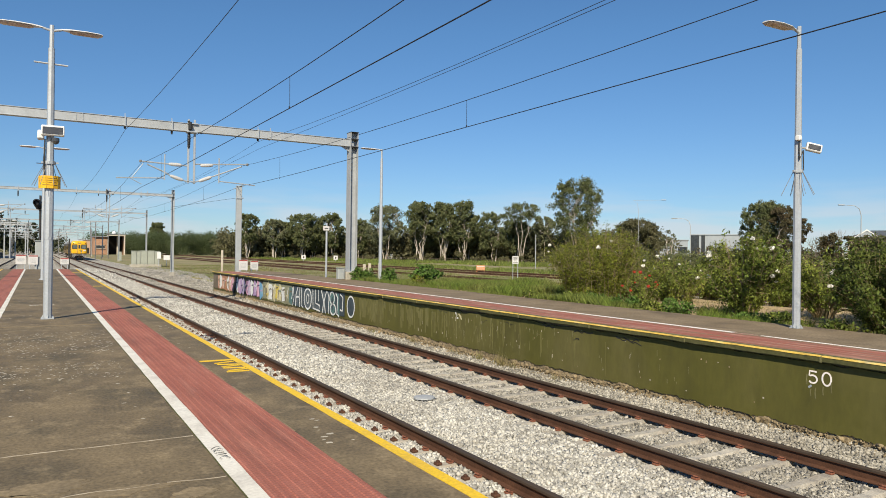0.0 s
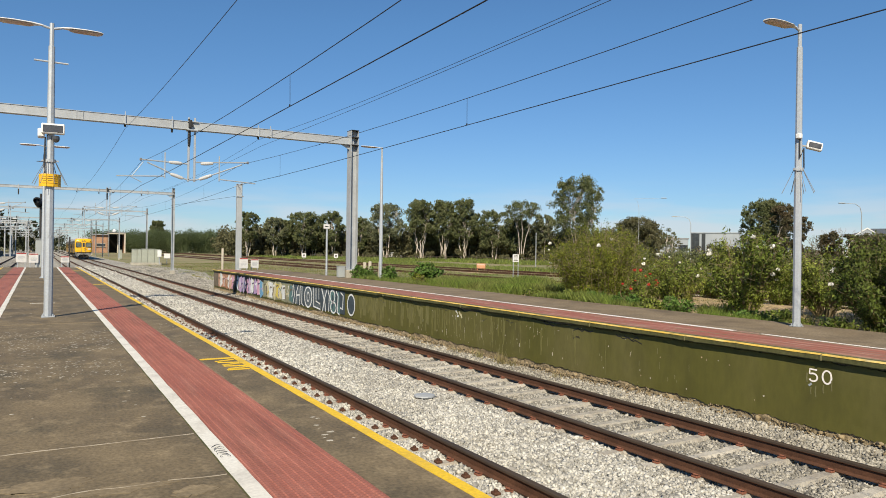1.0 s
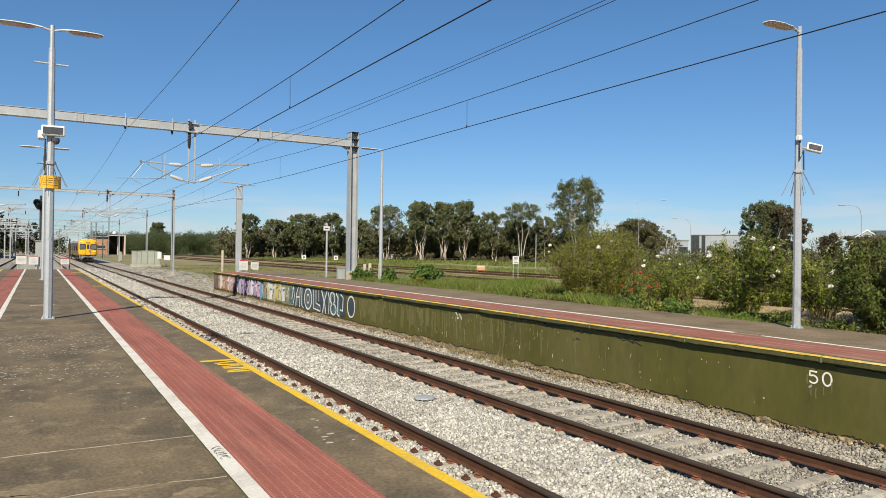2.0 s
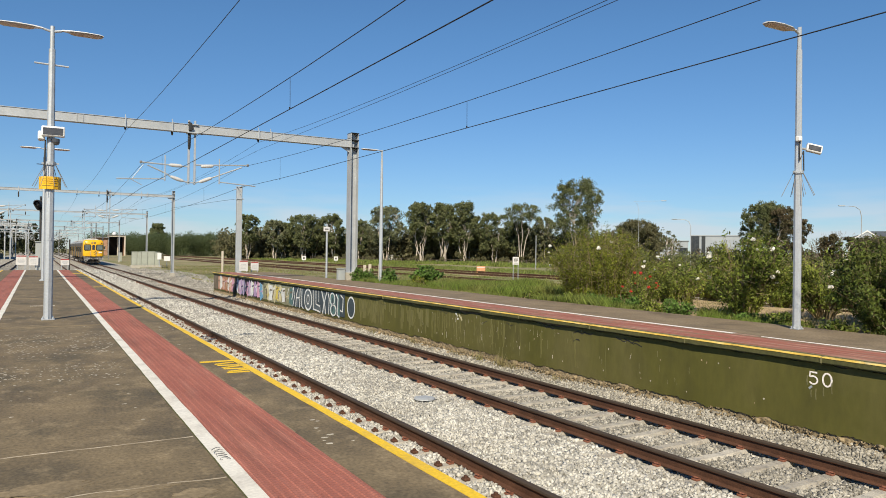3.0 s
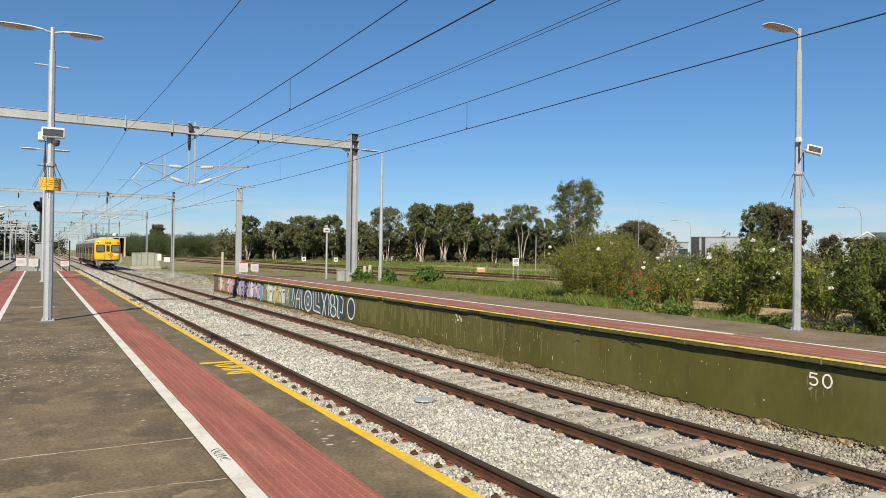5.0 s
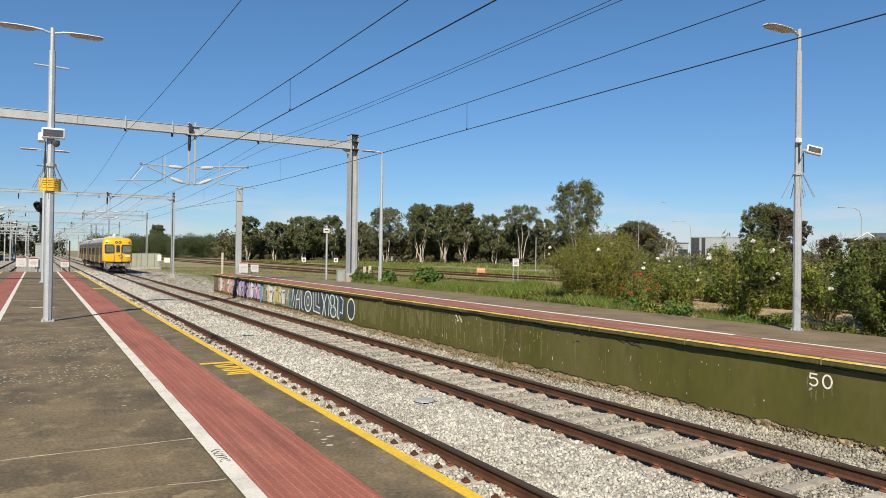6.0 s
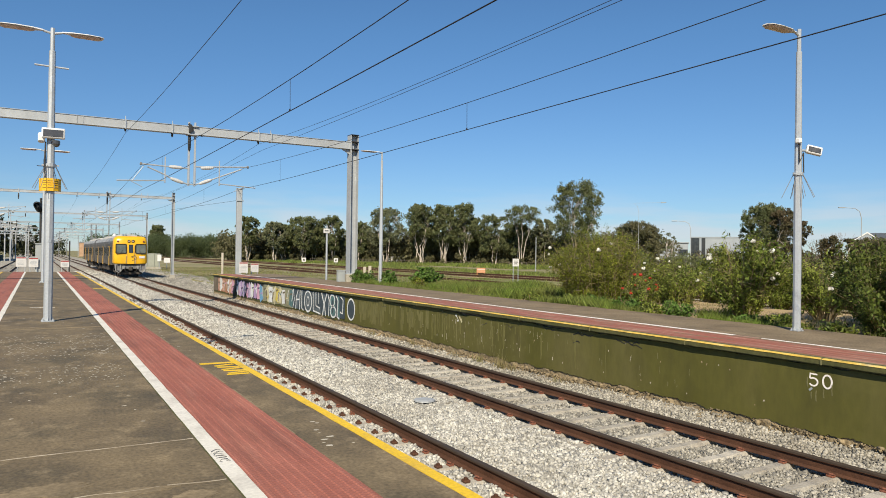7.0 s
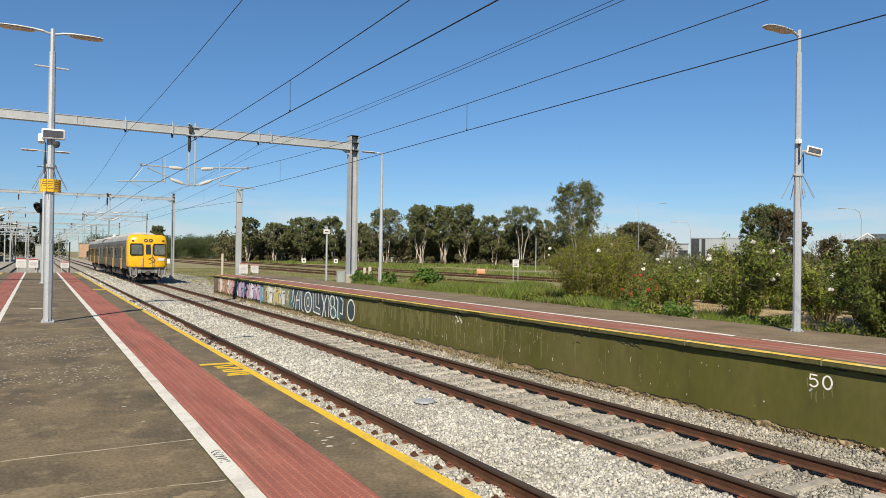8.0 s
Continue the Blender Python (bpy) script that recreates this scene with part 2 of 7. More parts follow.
    "grey_paint": surface("grey_cabinet_paint", (0.36, 0.385, 0.38), (0.31, 0.335, 0.33), 1.5, 0.55, fine=30, fine_mix=0.07, bump=0.05),
    "brick": surface("orange_brick", (0.50, 0.33, 0.21), (0.43, 0.27, 0.17), 1.0, 0.9, fine=6, fine_mix=0.2, bump=0.2),
    "depot_brick": surface("red_orange_brick", (0.40, 0.23, 0.14), (0.32, 0.18, 0.11), 1.0, 0.9, fine=6, fine_mix=0.25, bump=0.2, stain=(0.22, 0.13, 0.09), stain_scale=0.7, stain_amount=0.5),
    "cream": surface("cream_render", (0.56, 0.50, 0.40), (0.50, 0.44, 0.35), 1.0, 0.9, fine=12, fine_mix=0.08),
    "roof_grey": surface("grey_sheet_roof", (0.30, 0.31, 0.32), (0.25, 0.26, 0.27), 0.5, 0.55, fine=10, fine_mix=0.1, bump=0.1),
    "slate": surface("dark_slate_roof", (0.075, 0.085, 0.095), (0.11, 0.12, 0.13), 0.6, 0.5, fine=6, fine_mix=0.2, bump=0.2),
    "pale_panel": surface("pale_wall_panel", (0.31, 0.34, 0.37), (0.28, 0.31, 0.335), 0.3, 0.6, fine=3, fine_mix=0.05, bump=0),
    "window": surface("dark_window_glass", (0.02, 0.022, 0.025), (0.045, 0.05, 0.055), 1.0, 0.08, fine=8, fine_mix=0.05, bump=0, spec=0.7),
    "cab_glass": surface("grey_cab_glass", (0.085, 0.098, 0.082), (0.135, 0.145, 0.12), 1.0, 0.12, fine=8, fine_mix=0.1, bump=0, spec=0.6),
    # near-black colour that paints in the shade inside open buildings
    "shaded_void": surface("painted_interior_shade", (0.02, 0.018, 0.016), (0.03, 0.026, 0.022), 1.0, 0.9, fine=8, bump=0),
    "train_yellow": surface("train_yellow_paint", (0.75, 0.41, 0.010), (0.69, 0.37, 0.013), 1.5, 0.35, fine=30, fine_mix=0.05, bump=0.02,
                            stain=(0.55, 0.32, 0.05), stain_scale=1.2, stain_amount=0.35),
    "train_steel": surface("fluted_stainless_steel", (0.150, 0.128, 0.104), (0.105, 0.090, 0.074), 1.2, 0.48, metal=0.5, fine=25, fine_mix=0.1, bump=0.05,
                           stain=(0.16, 0.14, 0.12), stain_scale=0.8, stain_amount=0.6),
    "door_yellow": surface("dull_door_yellow", (0.52, 0.30, 0.03), (0.40, 0.23, 0.03), 1.5, 0.45, fine=30, fine_mix=0.1, bump=0.02, stain=(0.20, 0.14, 0.05), stain_scale=1.4, stain_amount=0.6),
    "roof_pod": surface("pale_roof_pod", (0.52, 0.51, 0.48), (0.42, 0.41, 0.385), 1.0, 0.6, fine=12, fine_mix=0.1, stain=(0.25, 0.24, 0.22), stain_scale=0.9, stain_amount=0.5),
    "train_roof": surface("grimy_train_roof", (0.40, 0.40, 0.39), (0.31, 0.31, 0.30), 0.8, 0.55, metal=0.3, fine=12, stain=(0.13, 0.12, 0.11), stain_scale=0.6),
    "undergear": surface("grimy_undergear", (0.045, 0.038, 0.032), (0.075, 0.062, 0.05), 4, 0.85, fine=20, fine_mix=0.3),
    "fairing": surface("pale_grey_fairing", (0.33, 0.33, 0.32), (0.20, 0.195, 0.185), 2.5, 0.6, fine=20, fine_mix=0.2, stain=(0.08, 0.07, 0.06), stain_scale=2.0, stain_amount=0.6),
    "grey_under": surface("grey_buffer_beam", (0.22, 0.22, 0.22), (0.13, 0.125, 0.12), 3, 0.7, fine=20, fine_mix=0.2),
    "bark": surface("smooth_gum_bark", (0.60, 0.54, 0.46), (0.38, 0.32, 0.26), 0.8, 0.9, fine=6, fine_mix=0.25, bump=0.3, bump_dist=0.02,
                    stain=(0.14, 0.115, 0.09), stain_scale=0.5, stain_amount=0.7, stretch=(1, 1, 0.3)),
    "dark_bark": surface("dark_bark", (0.10, 0.078, 0.06), (0.15, 0.12, 0.092), 2.0, 0.95, fine=12, fine_mix=0.3, bump=0.5, stretch=(1, 1, 0.3)),
    "grey_bark": surface("grey_twig_bark", (0.26, 0.22, 0.18), (0.19, 0.16, 0.13), 2.0, 0.95, fine=12, fine_mix=0.2),
    "cane": surface("rose_cane", (0.27, 0.22, 0.12), (0.20, 0.15, 0.085), 3.0, 0.85, fine=20),
    "gum_leaf": foliage("gum_leaves", (0.112, 0.134, 0.054), (0.168, 0.180, 0.080), 0.3, 0.34),
    "gum_leaf_grey": foliage("grey_gum_leaves", (0.138, 0.154, 0.080), (0.186, 0.196, 0.108), 0.3, 0.30),
    "dark_leaf": foliage("dark_scrub_leaves", (0.036, 0.046, 0.020), (0.060, 0.066, 0.030), 0.32, 0.15),
    "mid_leaf": foliage("olive_scrub_leaves", (0.112, 0.114, 0.054), (0.150, 0.138, 0.072), 0.3, 0.34),
    "rose_dark": foliage("dark_rose_leaves", (0.066, 0.096, 0.018), (0.128, 0.152, 0.028), 0.75, 0.34),
    "russet_leaf": foliage("russet_scrub_leaves", (0.105, 0.075, 0.042), (0.088, 0.084, 0.040), 0.4, 0.2),
    "pine_leaf": foliage("far_wood_leaves", (0.106, 0.138, 0.060), (0.124, 0.156, 0.070), 0.14, 0.5),
    "rose_leaf": foliage("rose_leaves", (0.122, 0.168, 0.028), (0.240, 0.262, 0.048), 0.8, 0.40),
    "willow_leaf": foliage("olive_shrub_leaves", (0.188, 0.212, 0.026), (0.124, 0.140, 0.020), 0.70, 0.40),
    "bright_leaf": foliage("bright_weed_leaves", (0.115, 0.195, 0.036), (0.080, 0.145, 0.030), 0.5, 0.35),
    "grass": foliage("grass_blades", (0.142, 0.206, 0.036), (0.190, 0.206, 0.058), 0.55, 0.35),
    "dry_grass": foliage("dry_grass_blades", (0.26, 0.22, 0.11), (0.19, 0.185, 0.08), 0.4, 0.3),
    "petal": foliage("white_petals", (0.84, 0.82, 0.74), (0.86, 0.85, 0.79), 0.05, 0.2),
    "red_petal": foliage("red_petals", (0.62, 0.05, 0.035), (0.60, 0.10, 0.05), 0.2, 0.25),
}


def rib_relief(m, pitch):
    """Short raised dashes across each rib of the tactile tiles, with a darker tone between them."""
    n, k = m.node_tree.nodes, m.node_tree.links
    b = n["Principled BSDF"]
    w = n.new("ShaderNodeTexWave")
    w.bands_direction, w.wave_profile = "Y", "SIN"
    w.inputs["Scale"].default_value, w.inputs["Distortion"].default_value = math.pi / (10 * pitch), 0.0
    k.new(n.new("ShaderNodeNewGeometry").outputs["Position"], w.inputs["Vector"])
    r = n.new("ShaderNodeMapRange")
    r.inputs[1].default_value, r.inputs[2].default_value, r.inputs[3].default_value, r.inputs[4].default_value = 0.1, 0.6, 0.84, 1.03
    k.new(w.outputs["Fac"], r.inputs[0])
    h = n.new("ShaderNodeHueSaturation")
    k.new(b.inputs["Base Color"].links[0].from_socket, h.inputs["Color"])
    k.new(r.outputs[0], h.inputs["Value"])
    k.new(h.outputs[0], b.inputs["Base Color"])
    bp = n.new("ShaderNodeBump")
    bp.inputs["Strength"].default_value, bp.inputs["Distance"].default_value = 0.4, 0.004
    k.new(w.outputs["Fac"], bp.inputs["Height"])
    k.new(b.inputs["Normal"].links[0].from_socket, bp.inputs["Normal"])
    k.new(bp.outputs[0], b.inputs["Normal"])


rib_relief(M["red_tile"], 0.036)


# ---- building helpers ----
class Shape:
    """Vertices and faces gathered piece by piece into one mesh."""

    def __init__(self):
        self.v, self.f = [], []

    def add(self, verts, faces):
        k = len(self.v)
        self.v += [tuple(p) for p in verts]
        self.f += [tuple(i + k for i in f) for f in faces]
        return self

    def box(self, c, s, bevel=0.0, m=None):
        bm = bmesh.new()
        bmesh.ops.create_cube(bm, size=1)
        bmesh.ops.scale(bm, vec=s, verts=bm.verts)
        if bevel:
            bmesh.ops.bevel(bm, geom=bm.edges[:], offset=bevel, segments=1, affect="EDGES")
        bm.verts.index_update()
        q = Matrix.Translation(c) @ (m or Matrix())
        self.add([q @ v.co for v in bm.verts], [[v.index for v in f.verts] for f in bm.faces])
        bm.free()
        return self

    def tube(self, pts, r, n=8, caps=True):
        pts = [Vector(p) for p in pts]
        rs = r if isinstance(r, (list, tuple)) else [r] * len(pts)
        rings = []
        side = None
        for i, p in enumerate(pts):
            d = (pts[min(i + 1, len(pts) - 1)] - pts[max(i - 1, 0)]).normalized()
            if side is None:
                side = d.orthogonal().normalized()
            side = (side - d * side.dot(d)).normalized()
            up = d.cross(side)
            rings.append([p + rs[i] * (math.cos(2 * math.pi * j / n) * side + math.sin(2 * math.pi * j / n) * up) for j in range(n)])
        v = [q for ring in rings for q in ring]
        f = [(i * n + j, i * n + (j + 1) % n, (i + 1) * n + (j + 1) % n, (i + 1) * n + j) for i in range(len(pts) - 1) for j in range(n)]
        if caps:
            f += [tuple(range(n))[::-1], tuple(range((len(pts) - 1) * n, len(pts) * n))]
        return self.add(v, f)

    def prism(self, outline, a, b, axis="y"):
        """A closed outline drawn in the two other axes, carried from a to b along an axis."""
        n = len(outline)

        def put(p, q):
            return {"y": (p[0], q, p[1]), "x": (q, p[0], p[1]), "z": (p[0], p[1], q)}[axis]

        v = [put(p, a) for p in outline] + [put(p, b) for p in outline]
        f = [(i, (i + 1) % n, n + (i + 1) % n, n + i) for i in range(n)] + [tuple(range(n))[::-1], tuple(range(n, 2 * n))]
        return self.add(v, f)

    def lathe(self, profile, n=16, at=(0, 0, 0)):
        v = [(at[0] + r * math.cos(2 * math.pi * j / n), at[1] + r * math.sin(2 * math.pi * j / n), at[2] + z) for r, z in profile for j in range(n)]
        f = [(i * n + j, i * n + (j + 1) % n, (i + 1) * n + (j + 1) % n, (i + 1) * n + j) for i in range(len(profile) - 1) for j in range(n)]
        f += [tuple(range(n))[::-1], tuple(range((len(profile) - 1) * n, len(profile) * n))]
        return self.add(v, f)

    def moved(self, m):
        self.v = [tuple(m @ Vector(p)) for p in self.v]
        return self

    def mesh(self, name, material, smooth=False):
        me = bpy.data.meshes.new(name)
        me.from_pydata(self.v, [], self.f)
        bm = bmesh.new()
        bm.from_mesh(me)
        bmesh.ops.recalc_face_normals(bm, faces=bm.faces[:])
        bm.to_mesh(me)
        bm.free()
        me.materials.append(material)
        if smooth:
            me.polygons.foreach_set("use_smooth", [True] * len(me.polygons))
            me.set_sharp_from_angle(angle=radians(40))
        return me


def part(name, shape, material, parent, label="", smooth=False):
    """One mesh object under a thing or under a part."""
    me = shape.mesh(name, material, smooth) if isinstance(shape, Shape) else shape
    ob = new(name, me)
    ob.parent = parent
    return tagged(ob, label)


def thing(name, label, category, at=(0, 0, 0), rz=0.0, group="", kind=""):
    """An empty at a thing's base, for its parts."""
    ob = new(name)
    ob.matrix_basis = pose(*at, 0, 0, rz)
    return tagged(ob, label, category, group, kind)


def single(name, shape, material, label, category, group="", kind="", smooth=False):
    """A thing of one mesh."""
    me = shape.mesh(name, material, smooth) if isinstance(shape, Shape) else shape
    return tagged(new(name, me), label, category, group, kind)


def scatter(name, shapes, material):
    """A mesh from arrays: verts (n, k, 3) of n alike pieces, faces of one piece."""
    vs, fs, base = [], [], 0
    for v, f in shapes:
        n, k, _ = v.shape
        vs.append(v.reshape(-1, 3))
        fs.append((np.asarray(f)[None] + (base + np.arange(n) * k)[:, None, None]).reshape(-1, len(f[0])))
        base += n * k
    v = np.concatenate(vs).astype(np.float32)
    me = bpy.data.meshes.new(name)
    loops = np.concatenate([f.ravel() for f in fs]).astype(np.int32)
    sizes = np.concatenate([np.full(len(f), f.shape[1]) for f in fs]).astype(np.int32)
    me.vertices.add(len(v))
    me.vertices.foreach_set("co", v.ravel())
    me.loops.add(len(loops))
    me.loops.foreach_set("vertex_index", loops)
    me.polygons.add(len(sizes))
    me.polygons.foreach_set("loop_start", np.concatenate([[0], np.cumsum(sizes)[:-1]]).astype(np.int32))
    me.update(calc_edges=True)
    me.validate()
    me.materials.append(material)
    return me


def leaves(rng, centres, size, slim=0.45, droop=0.0, spread=0.35, out=None):
    """A bent leaf of four corners at each centre, turned at random or mostly outwards."""
    n = len(centres)
    face = rng.normal(size=(n, 3)) * 0.62 + np.array([-0.15, -0.2, 0.75])
    if out is not None:
        face = out + rng.normal(size=(n, 3)) * 0.42 + np.array([-0.05, -0.05, 0.25])
    a = np.cross(face, rng.normal(size=(n, 3)))
    a[:, 2] -= droop * 0.5
    a /= np.linalg.norm(a, axis=1)[:, None] + 1e-9
    b = np.cross(a, face)
    b /= np.linalg.norm(b, axis=1)[:, None] + 1e-9
    s = (size * (1 + spread * rng.uniform(-1, 1, n)))[:, None]
    c = np.cross(a, b)
    v = np.stack([centres - a * s * 0.5, centres + b * s * slim * 0.5 + c * s * 0.08, centres + a * s * 0.5, centres - b * s * slim * 0.5 + c * s * 0.08], 1)
    return v, [(0, 1, 2), (0, 2, 3)]


def ball_points(rng, centres, radii, per, shell=0.5, ragged=0.16, ways=False):
    """Points in lumpy balls, more of them towards the skin, and the way out of the ball at each."""
    out, dirs = [], []
    for c, r in zip(centres, radii):
        d = rng.normal(size=(per, 3))
        d /= np.linalg.norm(d, axis=1)[:, None]
        k = rng.uniform(0, 1, per) ** shell * (1 + ragged * rng.normal(size=per))
        dirs.append(d)
        out.append(np.asarray(c) + d * k[:, None] * np.asarray(r))
    return (np.concatenate(out), np.concatenate(dirs)) if ways else np.concatenate(out)


# ---- ground ----
def smooth_step(a, b, x):
    t = min(1, max(0, (x - a) / (b - a)))
    return t * t * (3 - 2 * t)


def ground_z(x, y):
    """Height of the ground: low beside the tracks, a bank behind the far platform."""
    low = -1.36
    if -9.5 < x < 13.25 and -60 < y < 500:
        return -1.50
    bank = -0.14 + 0.05 * math.sin(x * 1.7 + y * 0.6)
    ends = 1 - smooth_step(42, 52, y)
    k = smooth_step(19, 30, x)
    z = (bank * (1 - k) + low * k) * ends + low * (1 - ends)
    far = smooth_step(20, 60, math.hypot(x, y))
    z += far * 0.10 * noise.noise((x * 0.06, y * 0.06, 0)) + 0.03 * noise.noise((x * 0.5, y * 0.5, 3))
    return z


def build_ground():
    xs = sorted(set([-1800, -900, -400, -200, -120, -80, -50, -30, -20, -14, -9.6, -9.4, 13.2, 13.3] + [13.3 + 0.6 * i for i in range(1, 40)]
                    + [38 + 3 * i for i in range(1, 22)] + [110, 130, 160, 200, 260, 340, 460, 700, 1100, 1900, 3000]))
    ys = sorted(set([-1800, -900, -400, -200, -100, -61, -59, -30, -15] + [-12 + 1.2 * i for i in range(60)] + [62 + 5 * i for i in range(30)]
                    + [230, 260, 300, 360, 430, 499, 501, 700, 1000, 1600, 3000]))
    s = Shape()
    nx = len(xs)
    s.add([(x, y, ground_z(x, y)) for y in ys for x in xs],
          [(j * nx + i, j * nx + i + 1, (j + 1) * nx + i + 1, (j + 1) * nx + i) for j in range(len(ys) - 1) for i in range(nx - 1)])
    single("ground", s, M["field"], "weedy grass and bare earth ground", "ground", kind="structure", smooth=True)
    b = Shape()
    bx = [13.3 + 0.5 * i for i in range(22)]
    by = [-10 + 0.7 * i for i in range(50)]
    nb = len(bx)
    b.add([(x + 0.3 * noise.noise((x, y, 5)) * (x > 15), y, ground_z(x, y) + 0.03 - 0.05 * (x > 23.2)) for y in by for x in bx],
          [(j * nb + i, j * nb + i + 1, (j + 1) * nb + i + 1, (j + 1) * nb + i) for j in range(len(by) - 1) for i in range(nb - 1)])
    single("garden_bed", b, M["soil"], "bare tan soil bed behind the far platform", "garden bed", kind="structure", smooth=True)


build_ground()

# ---- tracks ----
RAIL_Z = -1.13
NEAR_X, FAR_X, LEFT_X = 3.90, 7.86, -3.56
HEAD = 0.036


def bed_z(x, y):
    z = -1.335 + 0.025 * noise.noise((x * 1.6, y * 1.6, 1)) + 0.02 * noise.noise((x * 5, y * 5, 2))
    if 3.0 < x < 4.66:
        z += 0.035 * (0.5 - 0.5 * math.cos(2 * math.pi * (y + 2.6) / 0.645))
    if 6.9 < x < 8.8:
        z -= 0.026
    if 4.9 < x < 6.9:
        z += 0.055 * math.sin((x - 4.9) / 2.0 * math.pi)
    if y < 45.6:
        z += (0.08 + 0.075 * (1 - smooth_step(8.0, 12.5, y))) * smooth_step(8.9, 9.7, x)
    else:
        z -= 0.10 * smooth_step(9.6, 13.0, x)
    return z


def build_bed():
    s = Shape()
    xs = [-9.6, -8, -6, -4.5, -3, -1.7] + [2.1, 2.6, 3.2, 3.8] + [4.2 + 0.15 * i for i in range(37)] + [9.9, 10.4, 11.2, 13.4]
    ys = [-14 + 0.5 * i for i in range(40)] + [6 + 0.2 * i for i in range(100)] + [26 + 0.6 * i for i in range(60)] + [62 + 4 * i for i in range(40)] + [230, 260, 300, 360, 430, 499]
    ys = sorted(set(ys))
    nx = len(xs)
    s.add([(x, y, bed_z(x, y) - (0.12 if x < -8.5 else 0)) for y in ys for x in xs],
          [(j * nx + i, j * nx + i + 1, (j + 1) * nx + i + 1, (j + 1) * nx + i) for j in range(len(ys) - 1) for i in range(nx - 1)])
    single("ballast_bed", s, M["ballast"], "pale grey crushed stone track ballast", "ballast", kind="structure", smooth=True)


build_bed()


def rail_outline():
    half = [(0.0, 0.0), (0.030, 0.0), (HEAD, -0.006), (HEAD, -0.034), (0.010, -0.046), (0.010, -0.132), (0.065, -0.148), (0.065, -0.158)]
    return [(x, z) for x, z in half[1:]] + [(-x, z) for x, z in half[:0:-1]]


def clip_shape():
    s = Shape()
    s.box((0, 0, 0.014), (0.07, 0.09, 0.028), 0.006)
    s.tube([(-0.035, -0.035, 0.024), (0.02, -0.045, 0.048), (0.038, 0.0, 0.054), (0.02, 0.045, 0.048), (-0.035, 0.035, 0.024)], 0.009, 5)
    return s


CLIP = clip_shape().mesh("rail_clip", M["rust"])


def sleeper_body():
    s = Shape()
    xs = [-1.27, -1.0, -0.55, -0.4, 0.4, 0.55, 1.0, 1.27]
    v, f = [], []
    for x in xs:
        dip = 0.012 if abs(x) < 0.5 else 0.0
        v += [(x, -0.13, -0.2), (x, 0.13, -0.2), (x, 0.062, -dip), (x, -0.062, -dip)]
    for i in range(len(xs) - 1):
        f += [(4 * i + j, 4 * i + (j + 1) % 4, 4 * i + 4 + (j + 1) % 4, 4 * i + 4 + j) for j in range(4)]
    f += [(0, 3, 2, 1), tuple(4 * (len(xs) - 1) + j for j in range(4))]
    return s.add(v, f)


SPARE = Shape().box((0, 0, 0.016), (0.085, 0.10, 0.04), 0.012).box((0, 0, 0.045), (0.04, 0.05, 0.03), 0.008).mesh("spare_fastening", M["rail_side"])
SLEEPER = sleeper_body().mesh("sleeper", M["sleeper"])


def build_track(name, xc, label, first, count, y_end):
    t = thing(name, label, "railway track", (xc, 0, RAIL_Z), kind="structure")
    for side in (-0.835, 0.835):
        rail = part("rail", Shape().prism([(x + side, z) for x, z in rail_outline()], -14, y_end), M["rail_side"], t, "rusty brown steel rail")
        part("running_surface", Shape().box((side, (y_end - 14) / 2, -0.015), (0.0755, y_end + 14, 0.036), 0.007), M["rail_top"], rail, "worn dark rail head")
    for i in range(count):
        y = first + 0.645 * i
        sl = part("sleeper", SLEEPER, None, t)
        sl.location = (random.uniform(-0.014, 0.014), y, -0.168)
        sl.rotation_euler[2] = radians(random.uniform(-0.7, 0.7))
        for side in (-0.835, 0.835):
            for off in (-0.115, 0.115):
                c = part("rail_clip", CLIP, None, sl)
                c.location = (side + off, 0, 0)
                c.rotation_euler[2] = 0 if off > 0 else math.pi
        if xc < FAR_X:
            spare = part("spare_fastening", SPARE, None, sl)
            spare.location = (0.545, 0, 0)
    far = Shape()
    y = first + 0.645 * count
    while y < 150:
        far.add([(x * 1.27, y + d * 0.125, -0.16) for x, d in ((-1, -1), (1, -1), (1, 1), (-1, 1))], [(0, 1, 2, 3)])
        y += 0.645
    if far.v:
        tagged(part("far_sleepers", far, M["sleeper"], t, "row of far concrete sleepers"), kind="stuff")
    return t


build_track("track_far", FAR_X, "rusty rails on concrete sleepers beside the graffitied platform", -2.6, 100, 480)
build_track("track_near", NEAR_X, "rusty rails on concrete sleepers beside the near platform", -2.6, 70, 480)
build_track("track_left", LEFT_X, "rusty rails on concrete sleepers beyond the island platform", 30, 40, 480)


def build_side_track(name, xc, y0, y1, z=-1.2):
    t = thing(name, "dark rusty siding rails among weeds", "railway track", (xc, 0, z), kind="structure")
    for side in (-0.835, 0.835):
        part("rail", Shape().prism([(x + side, zz) for x, zz in rail_outline()], y0, y1), M["rail_side"], t, "rusty brown steel rail")
    bed = Shape()
    n = 40
    for i in range(n + 1):
        y = y0 + (y1 - y0) * i / n
        bed.v += [(-1.75 + 0.25 * noise.noise((i * 3.1, xc, 0)), y, -0.30), (-1.2, y, -0.165), (1.2, y, -0.165), (1.75 + 0.25 * noise.noise((i * 2.3, xc, 9)), y, -0.30)]
    bed.f += [(4 * i + j, 4 * i + j + 1, 4 * i + 5 + j, 4 * i + 4 + j) for i in range(n) for j in range(3)]
    part("track_bed", bed, M["ballast" if xc < 45 else "soil"], t, "dirty siding ballast")
    s = Shape()
    y = y0
    while y < min(y1, 160):
        s.box((0, y, -0.19), (2.4, 0.22, 0.08))
        y += 0.68
    tagged(part("timber_sleepers", s, M["dark_bark"], t, "weathered timber sleepers"), kind="stuff")


